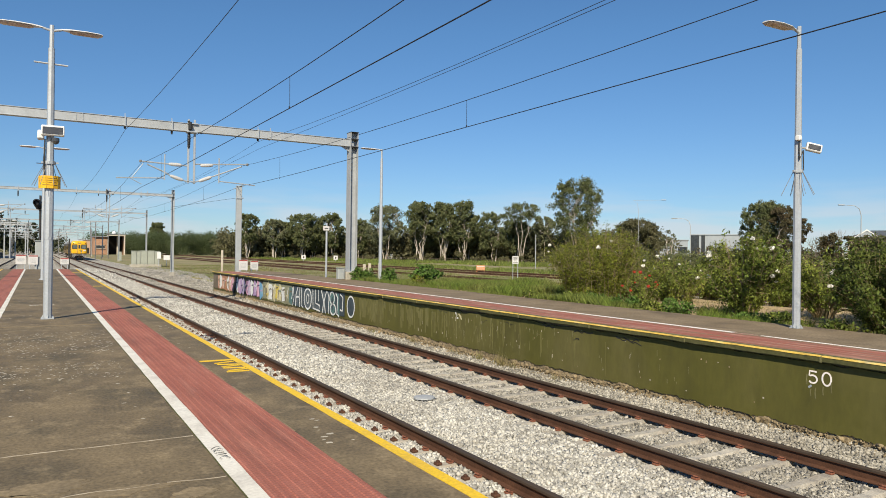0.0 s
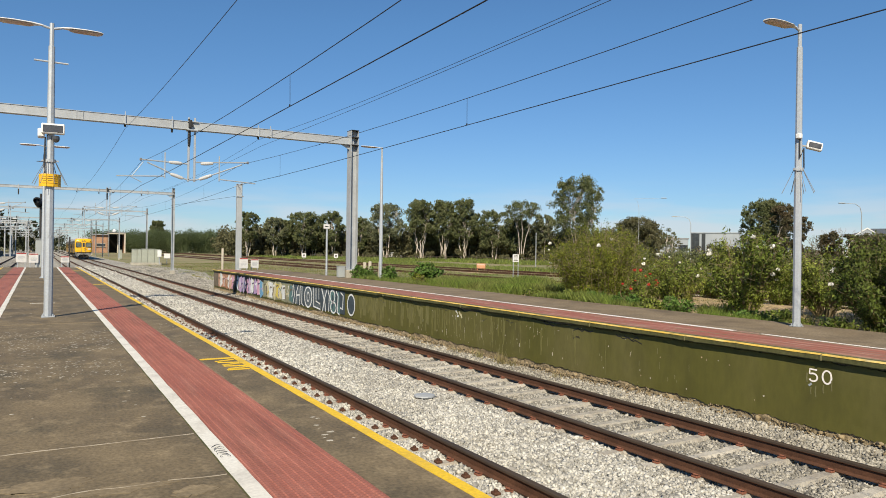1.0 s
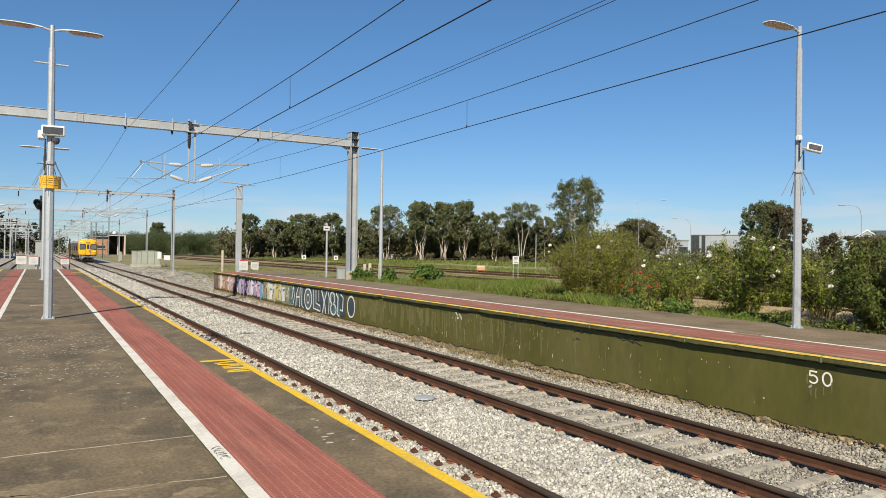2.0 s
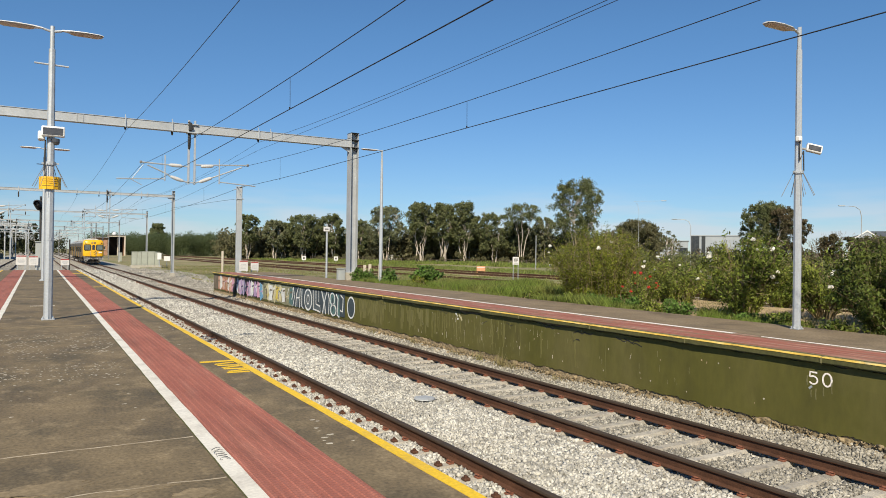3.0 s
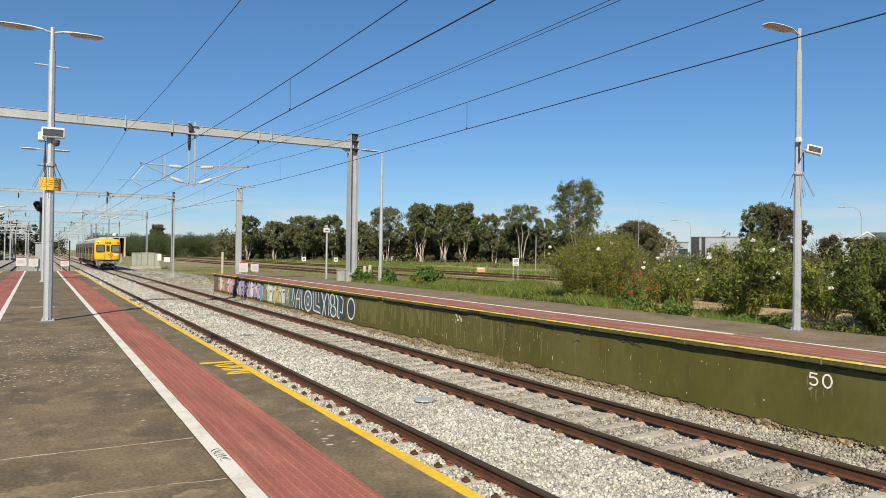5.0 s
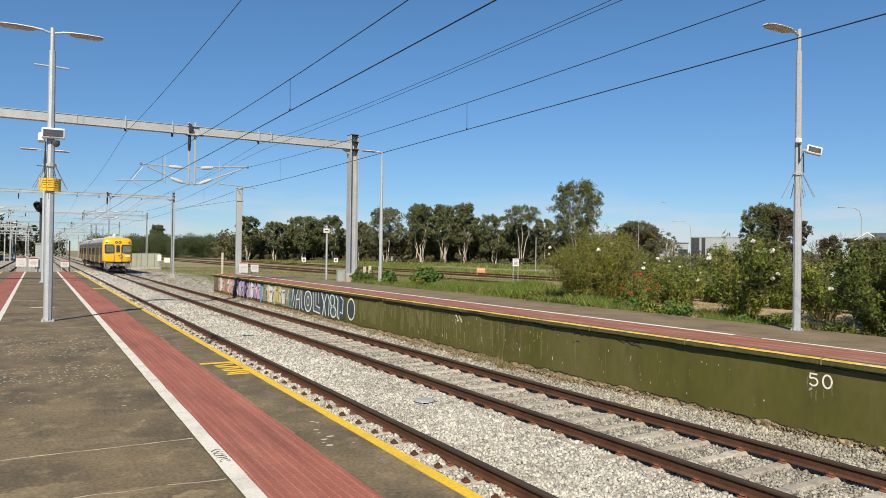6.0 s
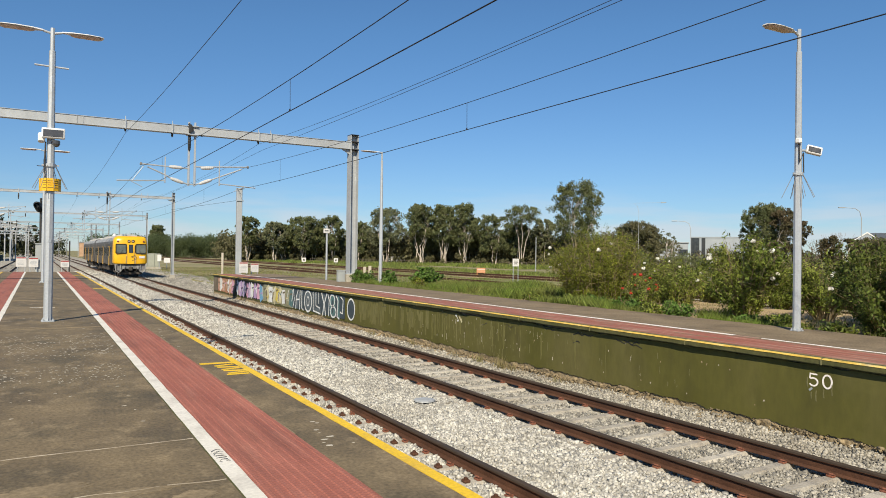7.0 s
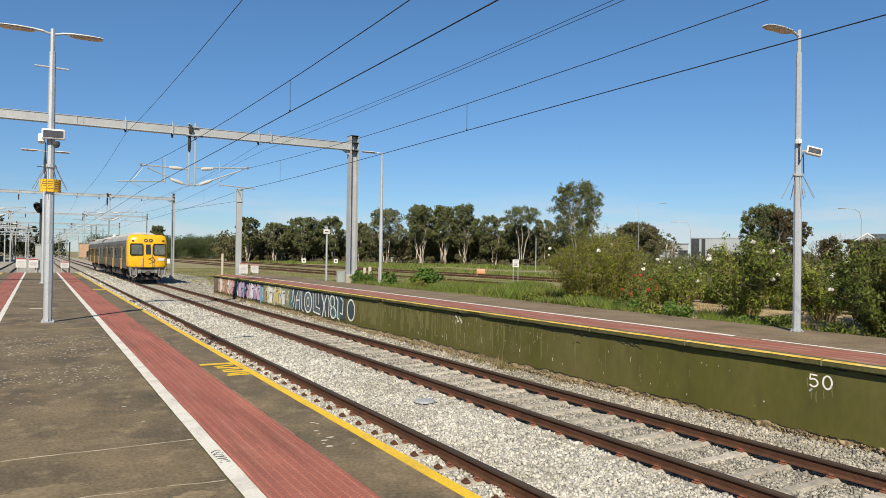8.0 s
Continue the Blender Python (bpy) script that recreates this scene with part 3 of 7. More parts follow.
for i, (xc, y0, y1) in enumerate([(34.6, -60, 260), (39.6, -60, 300), (50.0, -60, 400), (55.6, -60, 400)]):
    build_side_track("siding_%d" % (i + 1), xc, y0, y1)


# ---- near platform ----
P_L, P_R, P_END = -1.90, 2.254, 51.2


def strip(x0, x1, y0, y1, z, wobble=0.0, step=0.5, thick=0.004):
    """A painted strip with slightly uneven sides."""
    s = Shape()
    n = max(2, int((y1 - y0) / step))
    for i in range(n + 1):
        y = y0 + (y1 - y0) * i / n
        a, b = wobble * noise.noise((y * 2.1, x0, 0)), wobble * noise.noise((y * 2.3, x1, 4))
        s.v += [(x0 + a, y, z - 0.003), (x0 + a, y, z + thick), (x1 + b, y, z + thick), (x1 + b, y, z - 0.003)]
    s.f += [(4 * i + j, 4 * i + j + 1, 4 * i + 5 + j, 4 * i + 4 + j) for i in range(n) for j in range(3)]
    return s


def build_near_platform():
    s = Shape()
    s.prism([(P_L + 0.06, -1.6), (P_R - 0.06, -1.6), (P_R - 0.06, -0.12), (P_R, -0.12), (P_R, -0.012), (P_R - 0.012, 0), (P_L + 0.012, 0), (P_L, -0.012),
             (P_L, -0.12), (P_L + 0.06, -0.12)], -14, P_END)
    p = single("platform_near", s, M["platform"], "grey-brown stained concrete island platform", "platform", kind="structure")
    ramp = Shape()
    ramp.add([(P_L, P_END, -0.004), (P_R, P_END, -0.004), (P_R, P_END + 9, -1.3), (P_L, P_END + 9, -1.3), (P_L, P_END, -1.6), (P_R, P_END, -1.6), (P_R, P_END + 9, -1.6),
              (P_L, P_END + 9, -1.6)], [(0, 1, 2, 3), (0, 3, 7, 4), (1, 5, 6, 2), (2, 6, 7, 3), (0, 4, 5, 1)])
    part("end_ramp", ramp, M["platform"], p, "sloping concrete platform end")
    part("white_line", strip(1.050, 1.158, -12, P_END, 0, 0.006, 0.25), M["white_paint"], p, "worn white painted line")
    part("white_line", strip(-0.70, -0.605, -12, P_END, 0, 0.008, 0.3), M["white_paint"], p, "worn white painted line")
    part("yellow_line", strip(2.165, P_R - 0.004, -12, P_END, 0, 0.008, 0.25), M["yellow_paint"], p, "yellow painted edge line")
    part("yellow_line", strip(P_L + 0.004, -1.82, -12, P_END, 0, 0.008, 0.5), M["yellow_paint"], p, "yellow painted edge line")
    part("red_band", strip(-1.30, -0.702, -12, P_END, 0, 0.004, 1.0), M["red_tile"], p, "red tactile band")
    edge = random.Random(14)
    y = 3.0
    while y < 40:
        l = edge.uniform(0.25, 1.5)
        if noise.noise((y * 0.45, 3, 1)) > -0.15:
            part("mortar_edge", strip(1.736, 1.747 + edge.uniform(0.004, 0.022), y, y + l, 0, 0.014, 0.08, 0.003), M["worn_concrete"], p, "crumbled pale mortar edge beside the red tiles")
        y += l + edge.uniform(0.0, 0.5)
    part("dirt_gap", strip(1.040, 1.051, -12, P_END, -0.001, 0.007, 0.15, 0.003), M["coping"], p, "dark gap beside the white line")
    # joints between the slabs: raised pale sealant
    for y in (4.46, 5.48, 14.3, 22.4, 30.5, 38.6):
        j = Shape()
        n = 40
        for i in range(n + 1):
            x = -0.66 + 1.69 * i / n
            yy = y + (0.07 if y < 5 else 0.012) * noise.noise((x * 3, y, 0)) + 0.006 * noise.noise((x * 12, y, 0))
            w = (0.0030 if y < 5 else 0.0032) + 0.0024 * noise.noise((x * 9, y, 7))
            j.v += [(x, yy - w, 0.0), (x, yy, 0.004), (x, yy + w, 0.0)]
        kept = [i for i in range(n) if y > 5 or (noise.noise((i * 0.31, 2, 6)) > -0.3 and i > 6)]
        j.f += [(3 * i + k, 3 * i + k + 1, 3 * i + 4 + k, 3 * i + 3 + k) for i in kept for k in range(2)]
        part("joint_seal", j, M["joint_pale" if y < 6 else "worn_concrete"], p, "pale slab joint sealant")
    # yellow stopping mark: a bar across and a row of slanting bars
    mk = part("stop_mark", Shape().box((1.995, 9.05, 0.004), (0.46, 0.075, 0.006)), M["yellow_paint"], p, "yellow painted stopping mark")
    for k, (x, y, a) in enumerate([(2.02, 8.86, 20), (2.03, 8.70, -14), (2.04, 8.56, 18), (2.04, 8.42, -12), (2.05, 8.27, 14), (2.02, 8.16, 0)]):
        part("mark_bar", Shape().box((x, y, 0.004), (0.25, 0.045, 0.006), 0, Matrix.Rotation(radians(a), 4, "Z")), M["yellow_paint"], mk)
    mk2 = part("stop_mark", Shape().box((1.98, 28.5, 0.004), (0.42, 0.16, 0.006)), M["yellow_paint"], p, "yellow painted stopping mark")
    part("mark_bar", Shape().box((1.9, 44.0, 0.004), (0.55, 0.3, 0.006)), M["yellow_paint"], mk2)
    part("pale_bar", Shape().box((0.12, 19.5, 0.003), (0.52, 0.05, 0.004)), M["white_paint"], p, "short worn white bar")
    return p


NEAR_PLATFORM = build_near_platform()

# ---- far platform ----
W_X, F_BACK, F_END = 9.70, 13.45, 45.7


def wall_x(y, z):
    """The uneven face of the painted render."""
    return W_X - 0.006 + 0.010 * noise.noise((y * 0.8, z * 1.5, 4)) + 0.004 * noise.noise((y * 4, z * 4, 1))


def build_far_platform():
    s = Shape()
    s.prism([(W_X + 0.03, -1.6), (F_BACK, -1.6), (F_BACK, 0), (W_X + 0.1, 0), (W_X + 0.1, -0.1), (W_X + 0.03, -0.1)], -14, F_END)
    p = single("platform_far", s, M["far_platform"], "brown concrete platform with painted lines", "platform", kind="structure")
    # coping with a chipped lower edge
    c = Shape()
    n = 400
    for i in range(n + 1):
        y = -14 + (F_END + 14) * i / n
        e = 0.012 * noise.noise((y * 1.3, 0, 0)) + 0.008 * noise.noise((y * 6, 0, 3))
        chip = 0.03 if noise.noise((y * 0.9, 4, 8)) > 0.42 else 0.0
        c.v += [(W_X + 0.11, y, 0.002), (W_X - 0.06 + e * 0.2, y, 0.002), (W_X - 0.092 + e * 0.3, y, -0.014), (W_X - 0.094 + e * 0.5 + chip, y, -0.076 + e * 0.9), (W_X - 0.082 + chip, y, -0.092 + e), (W_X + 0.06, y, -0.098)]
    c.f += [(6 * i + j, 6 * i + j + 1, 6 * i + 7 + j, 6 * i + 6 + j) for i in range(n) for j in range(5)]
    c.f += [tuple(range(6)), tuple(range(6 * n, 6 * n + 6))]
    part("coping", c, M["coping"], p, "chipped olive painted coping edge")
    ed = Shape()
    n = 260
    for i in range(n + 1):
        y = -12 + (F_END + 12) * i / n
        a, b = 0.012 * noise.noise((y * 2.3, 1, 0)), 0.007 * noise.noise((y * 3.1, 5, 2))
        ed.v += [(W_X - 0.012 + a, y, 0.001), (W_X - 0.012 + a, y, 0.007), (W_X - 0.066, y, 0.007), (W_X - 0.096, y, -0.004), (W_X - 0.098, y, -0.010 + b), (W_X - 0.07, y, -0.010 + b)]
    ed.f += [(6 * i + j, 6 * i + j + 1, 6 * i + 7 + j, 6 * i + 6 + j) for i in range(n) for j in range(5)]
    part("yellow_line", ed, M["edge_yellow"], p, "worn yellow painted edge line")
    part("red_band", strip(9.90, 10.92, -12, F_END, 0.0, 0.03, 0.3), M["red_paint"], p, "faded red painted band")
    part("white_line", strip(11.06, 11.125, -12, 7.9, 0.0, 0.02, 0.12), M["number_white"], p, "worn white painted line")
    part("white_line", strip(11.04, 11.16, 8.45, F_END, 0.0, 0.016, 0.2), M["number_white"], p, "worn white painted line")
    part("white_line", strip(11.06, 11.13, 7.95, 8.45, 0.0, 0.02, 0.08, 0.002), M["scuffed_red"], p, "nearly worn away white line")
    worn = random.Random(8)
    for k in range(34):
        x, y, l = worn.uniform(9.95, 10.95), worn.uniform(3.5, 30), worn.uniform(0.3, 1.8)
        w = worn.uniform(0.008, 0.03)
        part("paint_streak", strip(x, x + w, y, y + l, 0.0045, 0.012, 0.1, 0.002), M["scuffed_red" if k % 3 else "worn_concrete"], p, "pale scuffed streak in the red paint")
    for k in range(18):
        y = 3.4 + 2.44 * k + worn.uniform(-0.1, 0.1)
        part("coping_joint", Shape().prism([(W_X + 0.05, 0.008), (W_X - 0.068, 0.008), (W_X - 0.100, -0.006), (W_X - 0.102, -0.085), (W_X - 0.06, -0.09)], y, y + worn.uniform(0.012, 0.03)), M["lime_run"], p,
             "mortar joint across the coping")
    base = Shape()
    n = 600
    rows = [-1.55, -1.24, -1.16, -1.08, -1.0]
    for i in range(n + 1):
        y = -14 + (F_END + 14) * i / n
        base.v += [(W_X + 0.020 - 0.045 * max(0, noise.noise((y * 3, z * 9, 2))) - 0.02 * noise.noise((y * 11, z * 12, 6)), y, z) for z in rows]
    k = len(rows)
    base.f += [(k * i + j, k * i + j + 1, k * i + k + 1 + j, k * i + k + j) for i in range(n) for j in range(k - 1)]
    part("wall_base", base, M["wall_base"], p, "crumbling bare brown wall foot")
    r = Shape()
    n = 1700
    rows = 7
    for i in range(n + 1):
        y = -14 + (F_END + 14) * i / n
        low = -1.065 + 0.06 * noise.noise((y * 0.7, 1, 0)) + 0.05 * noise.noise((y * 2.6, 2, 0)) + 0.02 * noise.noise((y * 8, 3, 0)) + random.uniform(-0.014, 0.014)
        brk = max(0.0, noise.noise((y * 0.55, 7, 3))) * 0.10 + max(0.0, noise.noise((y * 3.1, 5, 5))) * 0.05 + random.uniform(0, 0.006)
        high = -0.105 - brk * (1 - smooth_step(20.0, 22.5, y))
        r.v.append((W_X + 0.028, y, high + 0.004))
        for j in range(rows + 1):
            z = high + (low - high) * j / rows
            r.v.append((wall_x(y, z), y, z))
        r.v.append((W_X + 0.045, y, low + 0.006))
    k = rows + 3
    r.f += [(k * i + j, k * i + j + 1, k * i + k + 1 + j, k * i + k + j) for i in range(n) for j in range(k - 1)]
    part("wall_render", r, M["olive"], p, "olive green painted render, cracked and stained", smooth=False)
    end = Shape().box(((W_X + F_BACK) / 2, F_END + 0.02, -0.805), (F_BACK - W_X, 0.06, 1.59))
    part("end_wall", end, M["olive"], p)
    return p


FAR_PLATFORM = build_far_platform()


# ---- overhead line ----
def arm(pts, r=0.031, n=6):
    return Shape().tube(pts, r, n)


def insulator(a, b, r=0.075):
    """A ribbed insulator from a to b."""
    a, b = Vector(a), Vector(b)
    s = Shape()
    k = 13
    pts = [a.lerp(b, i / k) for i in range(k + 1)]
    return s.tube(pts, [0.03] + [(r if i % 2 else r * 0.93) * (0.72 + 0.28 * math.sin(math.pi * (i + 1) / k)) for i in range(k - 1)] + [0.03], 10)


def cantilever(parent, y=0.0):
    """The two-sided cantilever on its drop post between the two tracks."""
    for x in (5.76, 6.02):
        part("drop_post", Shape().box((x, y, 5.75), (0.085, 0.10, 2.85), 0.01), M["galv"], parent)
    for zz in (6.60, 6.97):
        part("post_clamp", Shape().box((5.90, y, zz), (0.46, 0.44, 0.05), 0.01), M["galv"], parent, "steel post clamp")
    part("tension_box", Shape().box((5.78, y - 0.2, 6.86), (0.13, 0.14, 0.36), 0.02), M["dark_steel"], parent, "dark steel box on the beam")
    part("upper_insulator", insulator((5.77, y - 0.05, 6.66), (5.77, y - 0.05, 5.88), 0.075), M["black"], parent, "black post insulator")
    part("pulley", Shape().tube([(6.30, y - 0.10, 6.70), (6.30, y + 0.02, 6.70)], 0.13, 12), M["grey_under"], parent, "grey wire pulley")
    part("clamp_arm", Shape().box((5.80, y - 0.21, 6.92), (0.09, 0.06, 0.36), 0.01, Matrix.Rotation(radians(-32), 4, "Y")), M["dark_steel"], parent, "dark slanting clamp arm")
    part("foot_tie", Shape().box((5.90, y, 4.40), (0.36, 0.10, 0.05), 0.01), M["galv"], parent)
    for sgn, upper_end, mast, low_mid in ((-1, (3.80, 5.17), 4.78, 4.76), (1, (8.38, 5.35), 7.10, 4.81)):
        x0 = 5.72 if sgn < 0 else 6.06
        a = part("upper_tube", arm([(x0, y, 5.10 + 0.1 * (sgn > 0)), (upper_end[0], y, upper_end[1])]), M["galv"], parent)
        part("insulator", insulator((x0 + sgn * 0.22, y, 5.11 + 0.04 * (sgn > 0)), (x0 + sgn * 0.78, y, 5.13 + 0.08 * (sgn > 0)), 0.085), M["porcelain"], a, "pale ribbed insulator")
        b = part("lower_tube", arm([(x0, y, 4.40), (x0 + sgn * 0.70, y, low_mid - 0.14), (mast, y, low_mid), (upper_end[0] - sgn * 0.26, y, upper_end[1] - 0.11)]), M["galv"], parent)
        part("insulator", insulator((x0 + sgn * 0.16, y, 4.44), (x0 + sgn * 0.72, y, low_mid - 0.135), 0.085), M["porcelain"], b, "pale ribbed insulator")
        c = part("registration_mast", Shape().box((mast, y, 4.98), (0.05, 0.05, 1.14), 0.008), M["galv"], parent)
        reach = 2.85 if sgn < 0 else 8.75
        part("steady_arm", arm([(mast, y, 4.50), (reach, y, 4.40)], 0.026).tube([(reach - sgn * 0.55, y, 4.41), (reach - sgn * 1.0, y, 4.18)], 0.016, 5), M["galv"], c)
        if sgn < 0:
            part("stay_tube", arm([(upper_end[0] - sgn * 0.10, y, upper_end[1] - 0.10), (upper_end[0] + sgn * 0.36, y, 4.42)], 0.018, 5), M["galv"], c)
        part("end_clamp", Shape().box((upper_end[0], y, upper_end[1]), (0.10, 0.08, 0.12), 0.02), M["grey_under"], a, "grey wire clamp")


def h_column(x, z0, z1, w=0.50, d=0.42, t=0.03):
    s = Shape()
    h, zc = z1 - z0, (z0 + z1) / 2
    s.box((x - w / 2, 0, zc), (t, d, h), 0.005).box((x + w / 2, 0, zc), (t, d, h), 0.005).box((x, 0, zc), (w, t, h))
    return s


def build_gantry(y, x_left, x_right, detail=True, base_z=-1.36, plinth_top=-1.0, beam_z=6.80, col=0.47, deep=0.37):
    g = thing("overhead_gantry", "galvanised steel overhead line gantry across the tracks", "gantry", (0, y, 0), group="overhead gantries")
    w = x_right - x_left
    mid = (x_left + x_right) / 2
    beam = Shape().box((mid, 0, beam_z), (w, 0.26, deep - 0.03))
    beam.box((mid, 0, beam_z + deep / 2 - 0.012), (w, 0.31, 0.024), 0.004).box((mid, 0, beam_z - deep / 2 + 0.012), (w, 0.33, 0.024), 0.004)
    for x in (x_left + w * 0.28, x_left + w * 0.5, 1.55):
        beam.box((x, -0.14, beam_z), (0.025, 0.02, deep - 0.05))
    b = part("beam", beam, M["galv_flat"], g)
    for x, up in ((x_right, 7.32), (x_left, 7.32)):
        column = part("column", h_column(x, plinth_top, up, col * 0.80, col * 1.10), M["galv_flat"], g)
        part("cap_plate", Shape().box((x, 0, up + 0.012), (col * 0.80 + 0.05, col * 1.10 + 0.06, 0.025), 0.004), M["dark_steel"], column, "dark steel cap plate")
        for zz in (6.98, 6.60):
            part("stiffener", Shape().box((x, -0.01, zz), (col * 0.80 + 0.02, col * 1.10 + 0.05, 0.04), 0.005), M["dark_steel"], column, "dark steel stiffener plate")
        sg = -1 if x == x_right else 1
        part("haunch", Shape().prism([(x + sg * col * 0.36, 6.62), (x + sg * (col * 0.36 + 0.5), 6.62), (x + sg * col * 0.36, 6.36)], -0.02, 0.02), M["galv_flat"], g)
        part("plinth", Shape().box((x, 0, (base_z + plinth_top) / 2 - 0.15), (col * 1.7, col * 1.7, plinth_top - base_z + 0.3), 0.03), M["grey_concrete"], g, "pale concrete footing")
        part("base_plate", Shape().box((x, 0, plinth_top + 0.02), (col * 1.4, col * 1.3, 0.04), 0.006), M["galv"], g)
    if detail:
        for x, drop in ((3.16, 0.24), (5.05, 0.30), (8.85, 0.26), (9.43, 0.12)):
            h = Shape().box((x, 0, beam_z), (0.05, 0.36, 0.42), 0.005).box((x, 0, beam_z + 0.26), (0.03, 0.03, 0.2))
            hg = part("hanger", h, M["galv"], g, "small wire hanger")
            part("insulator", insulator((x, 0, beam_z - 0.14), (x, 0, beam_z - drop - 0.06), 0.05), M["dark_steel"], hg, "dark small insulator")
    cantilever(g)
    if y > 60:
        first = set(g.children)
        cantilever(g)
        for ob in [c for c in g.children if c not in first]:
            ob.location.x -= 9.44
        for x in (-1.6, -6.4):
            h = Shape().box((x, 0, beam_z - 0.02), (0.07, 0.34, 0.46), 0.005)
            hg = part("hanger", h, M["galv"], g, "small wire hanger")
            part("insulator", insulator((x, 0, beam_z - 0.14), (x, 0, beam_z - 0.75), 0.06), M["dark_steel"], hg, "dark small insulator")
    return g


G_YS = [-9.8, 32.7, 75.3, 117.8]
build_gantry(-9.8, -11.0, 13.6, True, -0.5, 0.5)
build_gantry(32.7, -11.0, 13.62, True, -0.5, 0.38)
build_gantry(75.3, -12.5, 11.85, True, -1.36, -0.95, 6.80, 0.30, 0.24)
far_gantry = build_gantry(117.8, -16.0, 14.7, False, -1.36, -1.0, 6.85, 0.24, 0.20)
for y in (160.5, 203, 245.5, 288, 331):
    copy_thing(far_gantry, pose(0, y, 0))


def build_wires():
    """Contact and carrier wire over each track, with droppers, and the feeders under the beams."""
    ys = G_YS + [160.5, 203, 245.5, 288, 331, 374]
    all_ys = ys
    for name, x, zc, zs, zm in (("near track", 3.88, 3.945, 5.05, 4.515), ("far track", 8.18, 4.175, 5.26, 4.765), ("outer track", -3.56, 4.05, 5.15, 4.55)):
        t = thing("overhead_line", "thin dark overhead contact line above the " + name, "overhead line", group="overhead lines")
        car, con = [], []
        ys = all_ys[2:] if "outer" in name else all_ys
        drops = Shape()
        for a, b in zip(ys, ys[1:]):
            n = 16
            for i in range(n):
                u = i / n
                sag = 4 * u * (1 - u)
                y = a + (b - a) * u
                stag = 0.16 * math.cos(math.pi * (ys.index(a) + u))
                car.append((x + stag * 0.5, y, zs - (zs - zm) * sag))
                con.append((x + stag * 0.5, y, zc + (0.16 if "far" in name else 0.08) * (1 - sag) ** 2))
            if a < 200:
                for u in (0.20, 0.519 if "near" in name else 0.54, 0.86):
                    sag = 4 * u * (1 - u)
                    stag = 0.08 * math.cos(math.pi * (ys.index(a) + u))
                    y = a + (b - a) * u
                    drops = Shape().tube([(x + stag, y, zs - (zs - zm) * sag), (x + stag + 0.01, y + 0.01, zc + (0.16 if "far" in name else 0.08) * (1 - sag) ** 2)], 0.005, 4)
                    drops.box((x + stag, y, zc + 0.02), (0.018, 0.03, 0.04))
                    part("dropper", drops, M["wire"], t)
        part("carrier_wire", Shape().tube(car, 0.0074, 5), M["wire"], t)
        part("contact_wire", Shape().tube(con, 0.0086, 5), M["wire"], t)
    ys = all_ys
    for x, z, sag, r in ((3.16, 6.43, 0.41, 0.0075), (8.85, 6.46, 0.45, 0.0068), (9.04, 6.20, 0.17, 0.0068)):
        pts = []
        for a, b in zip(ys, ys[1:]):
            for i in range(12):
                u = i / 12
                pts.append((x, a + (b - a) * u, z - sag * 4 * u * (1 - u)))
        single("feeder_wire", Shape().tube(pts, r, 5), M["wire"], "thin dark feeder wire slung between gantries", "overhead line", group="feeder wires")


build_wires()


def build_mast(x, y, top, base, label):
    m = thing("anchor_mast", label, "mast", (x, y, 0))
    part("shaft", Shape().box((0, 0, (top + base) / 2), (0.46, 0.40, top - base), 0.03), M["galv_flat"], m)
    part("bracket", Shape().box((0, -0.24, top - 1.1), (0.66, 0.06, 0.1), 0.01).box((0, -0.24, top - 0.05), (0.7, 0.06, 0.05), 0.01), M["galv"], m)
    part("stay_wire", Shape().tube([(-0.2, 0, top), (-3.3, -14, 5.3)], 0.012, 5).tube([(-0.3, 0, top - 1.1), (-3.6, 13, 5.6)], 0.012, 5), M["wire"], m)
    return m


for x, y, top in ((12.9, 200.5, 9.6), (13.9, 237.0, 10.8), (16.2, 204.5, 11.6), (6.0, 262, 8.2), (9.5, 300, 8.6), (-6.4, 240, 8.0)):
    t = thing("signal_mast", "thin grey mast with a short cross arm beside the line", "mast", (x, y, -1.36), group="line-side masts")
    part("post", Shape().tube([(0, 0, 0), (0, 0, top)], 0.13, 6), M["grey_under"], t)
    part("cross_arm", Shape().box((0.0, 0, top - 0.1), (4.6 if x > 16 else 1.5, 0.12, 0.16), 0.01), M["grey_under"], t)
build_mast(15.2, 62, 7.0, -1.5, "pale grey square anchor mast beyond the platform end")


# ---- platform lamps ----
def pole_shape(h, r0=0.078, r1=0.052, n=8):
    s = Shape()
    s.tube([(0, 0, 0.02), (0, 0, h * 0.45), (0, 0, h * 0.46), (0, 0, h - 0.45), (0, 0, h - 0.44), (0, 0, h)], [r0, r0, r0 * 0.94, r1 * 1.1, r1 * 0.8, r1 * 0.78], n)
    return s


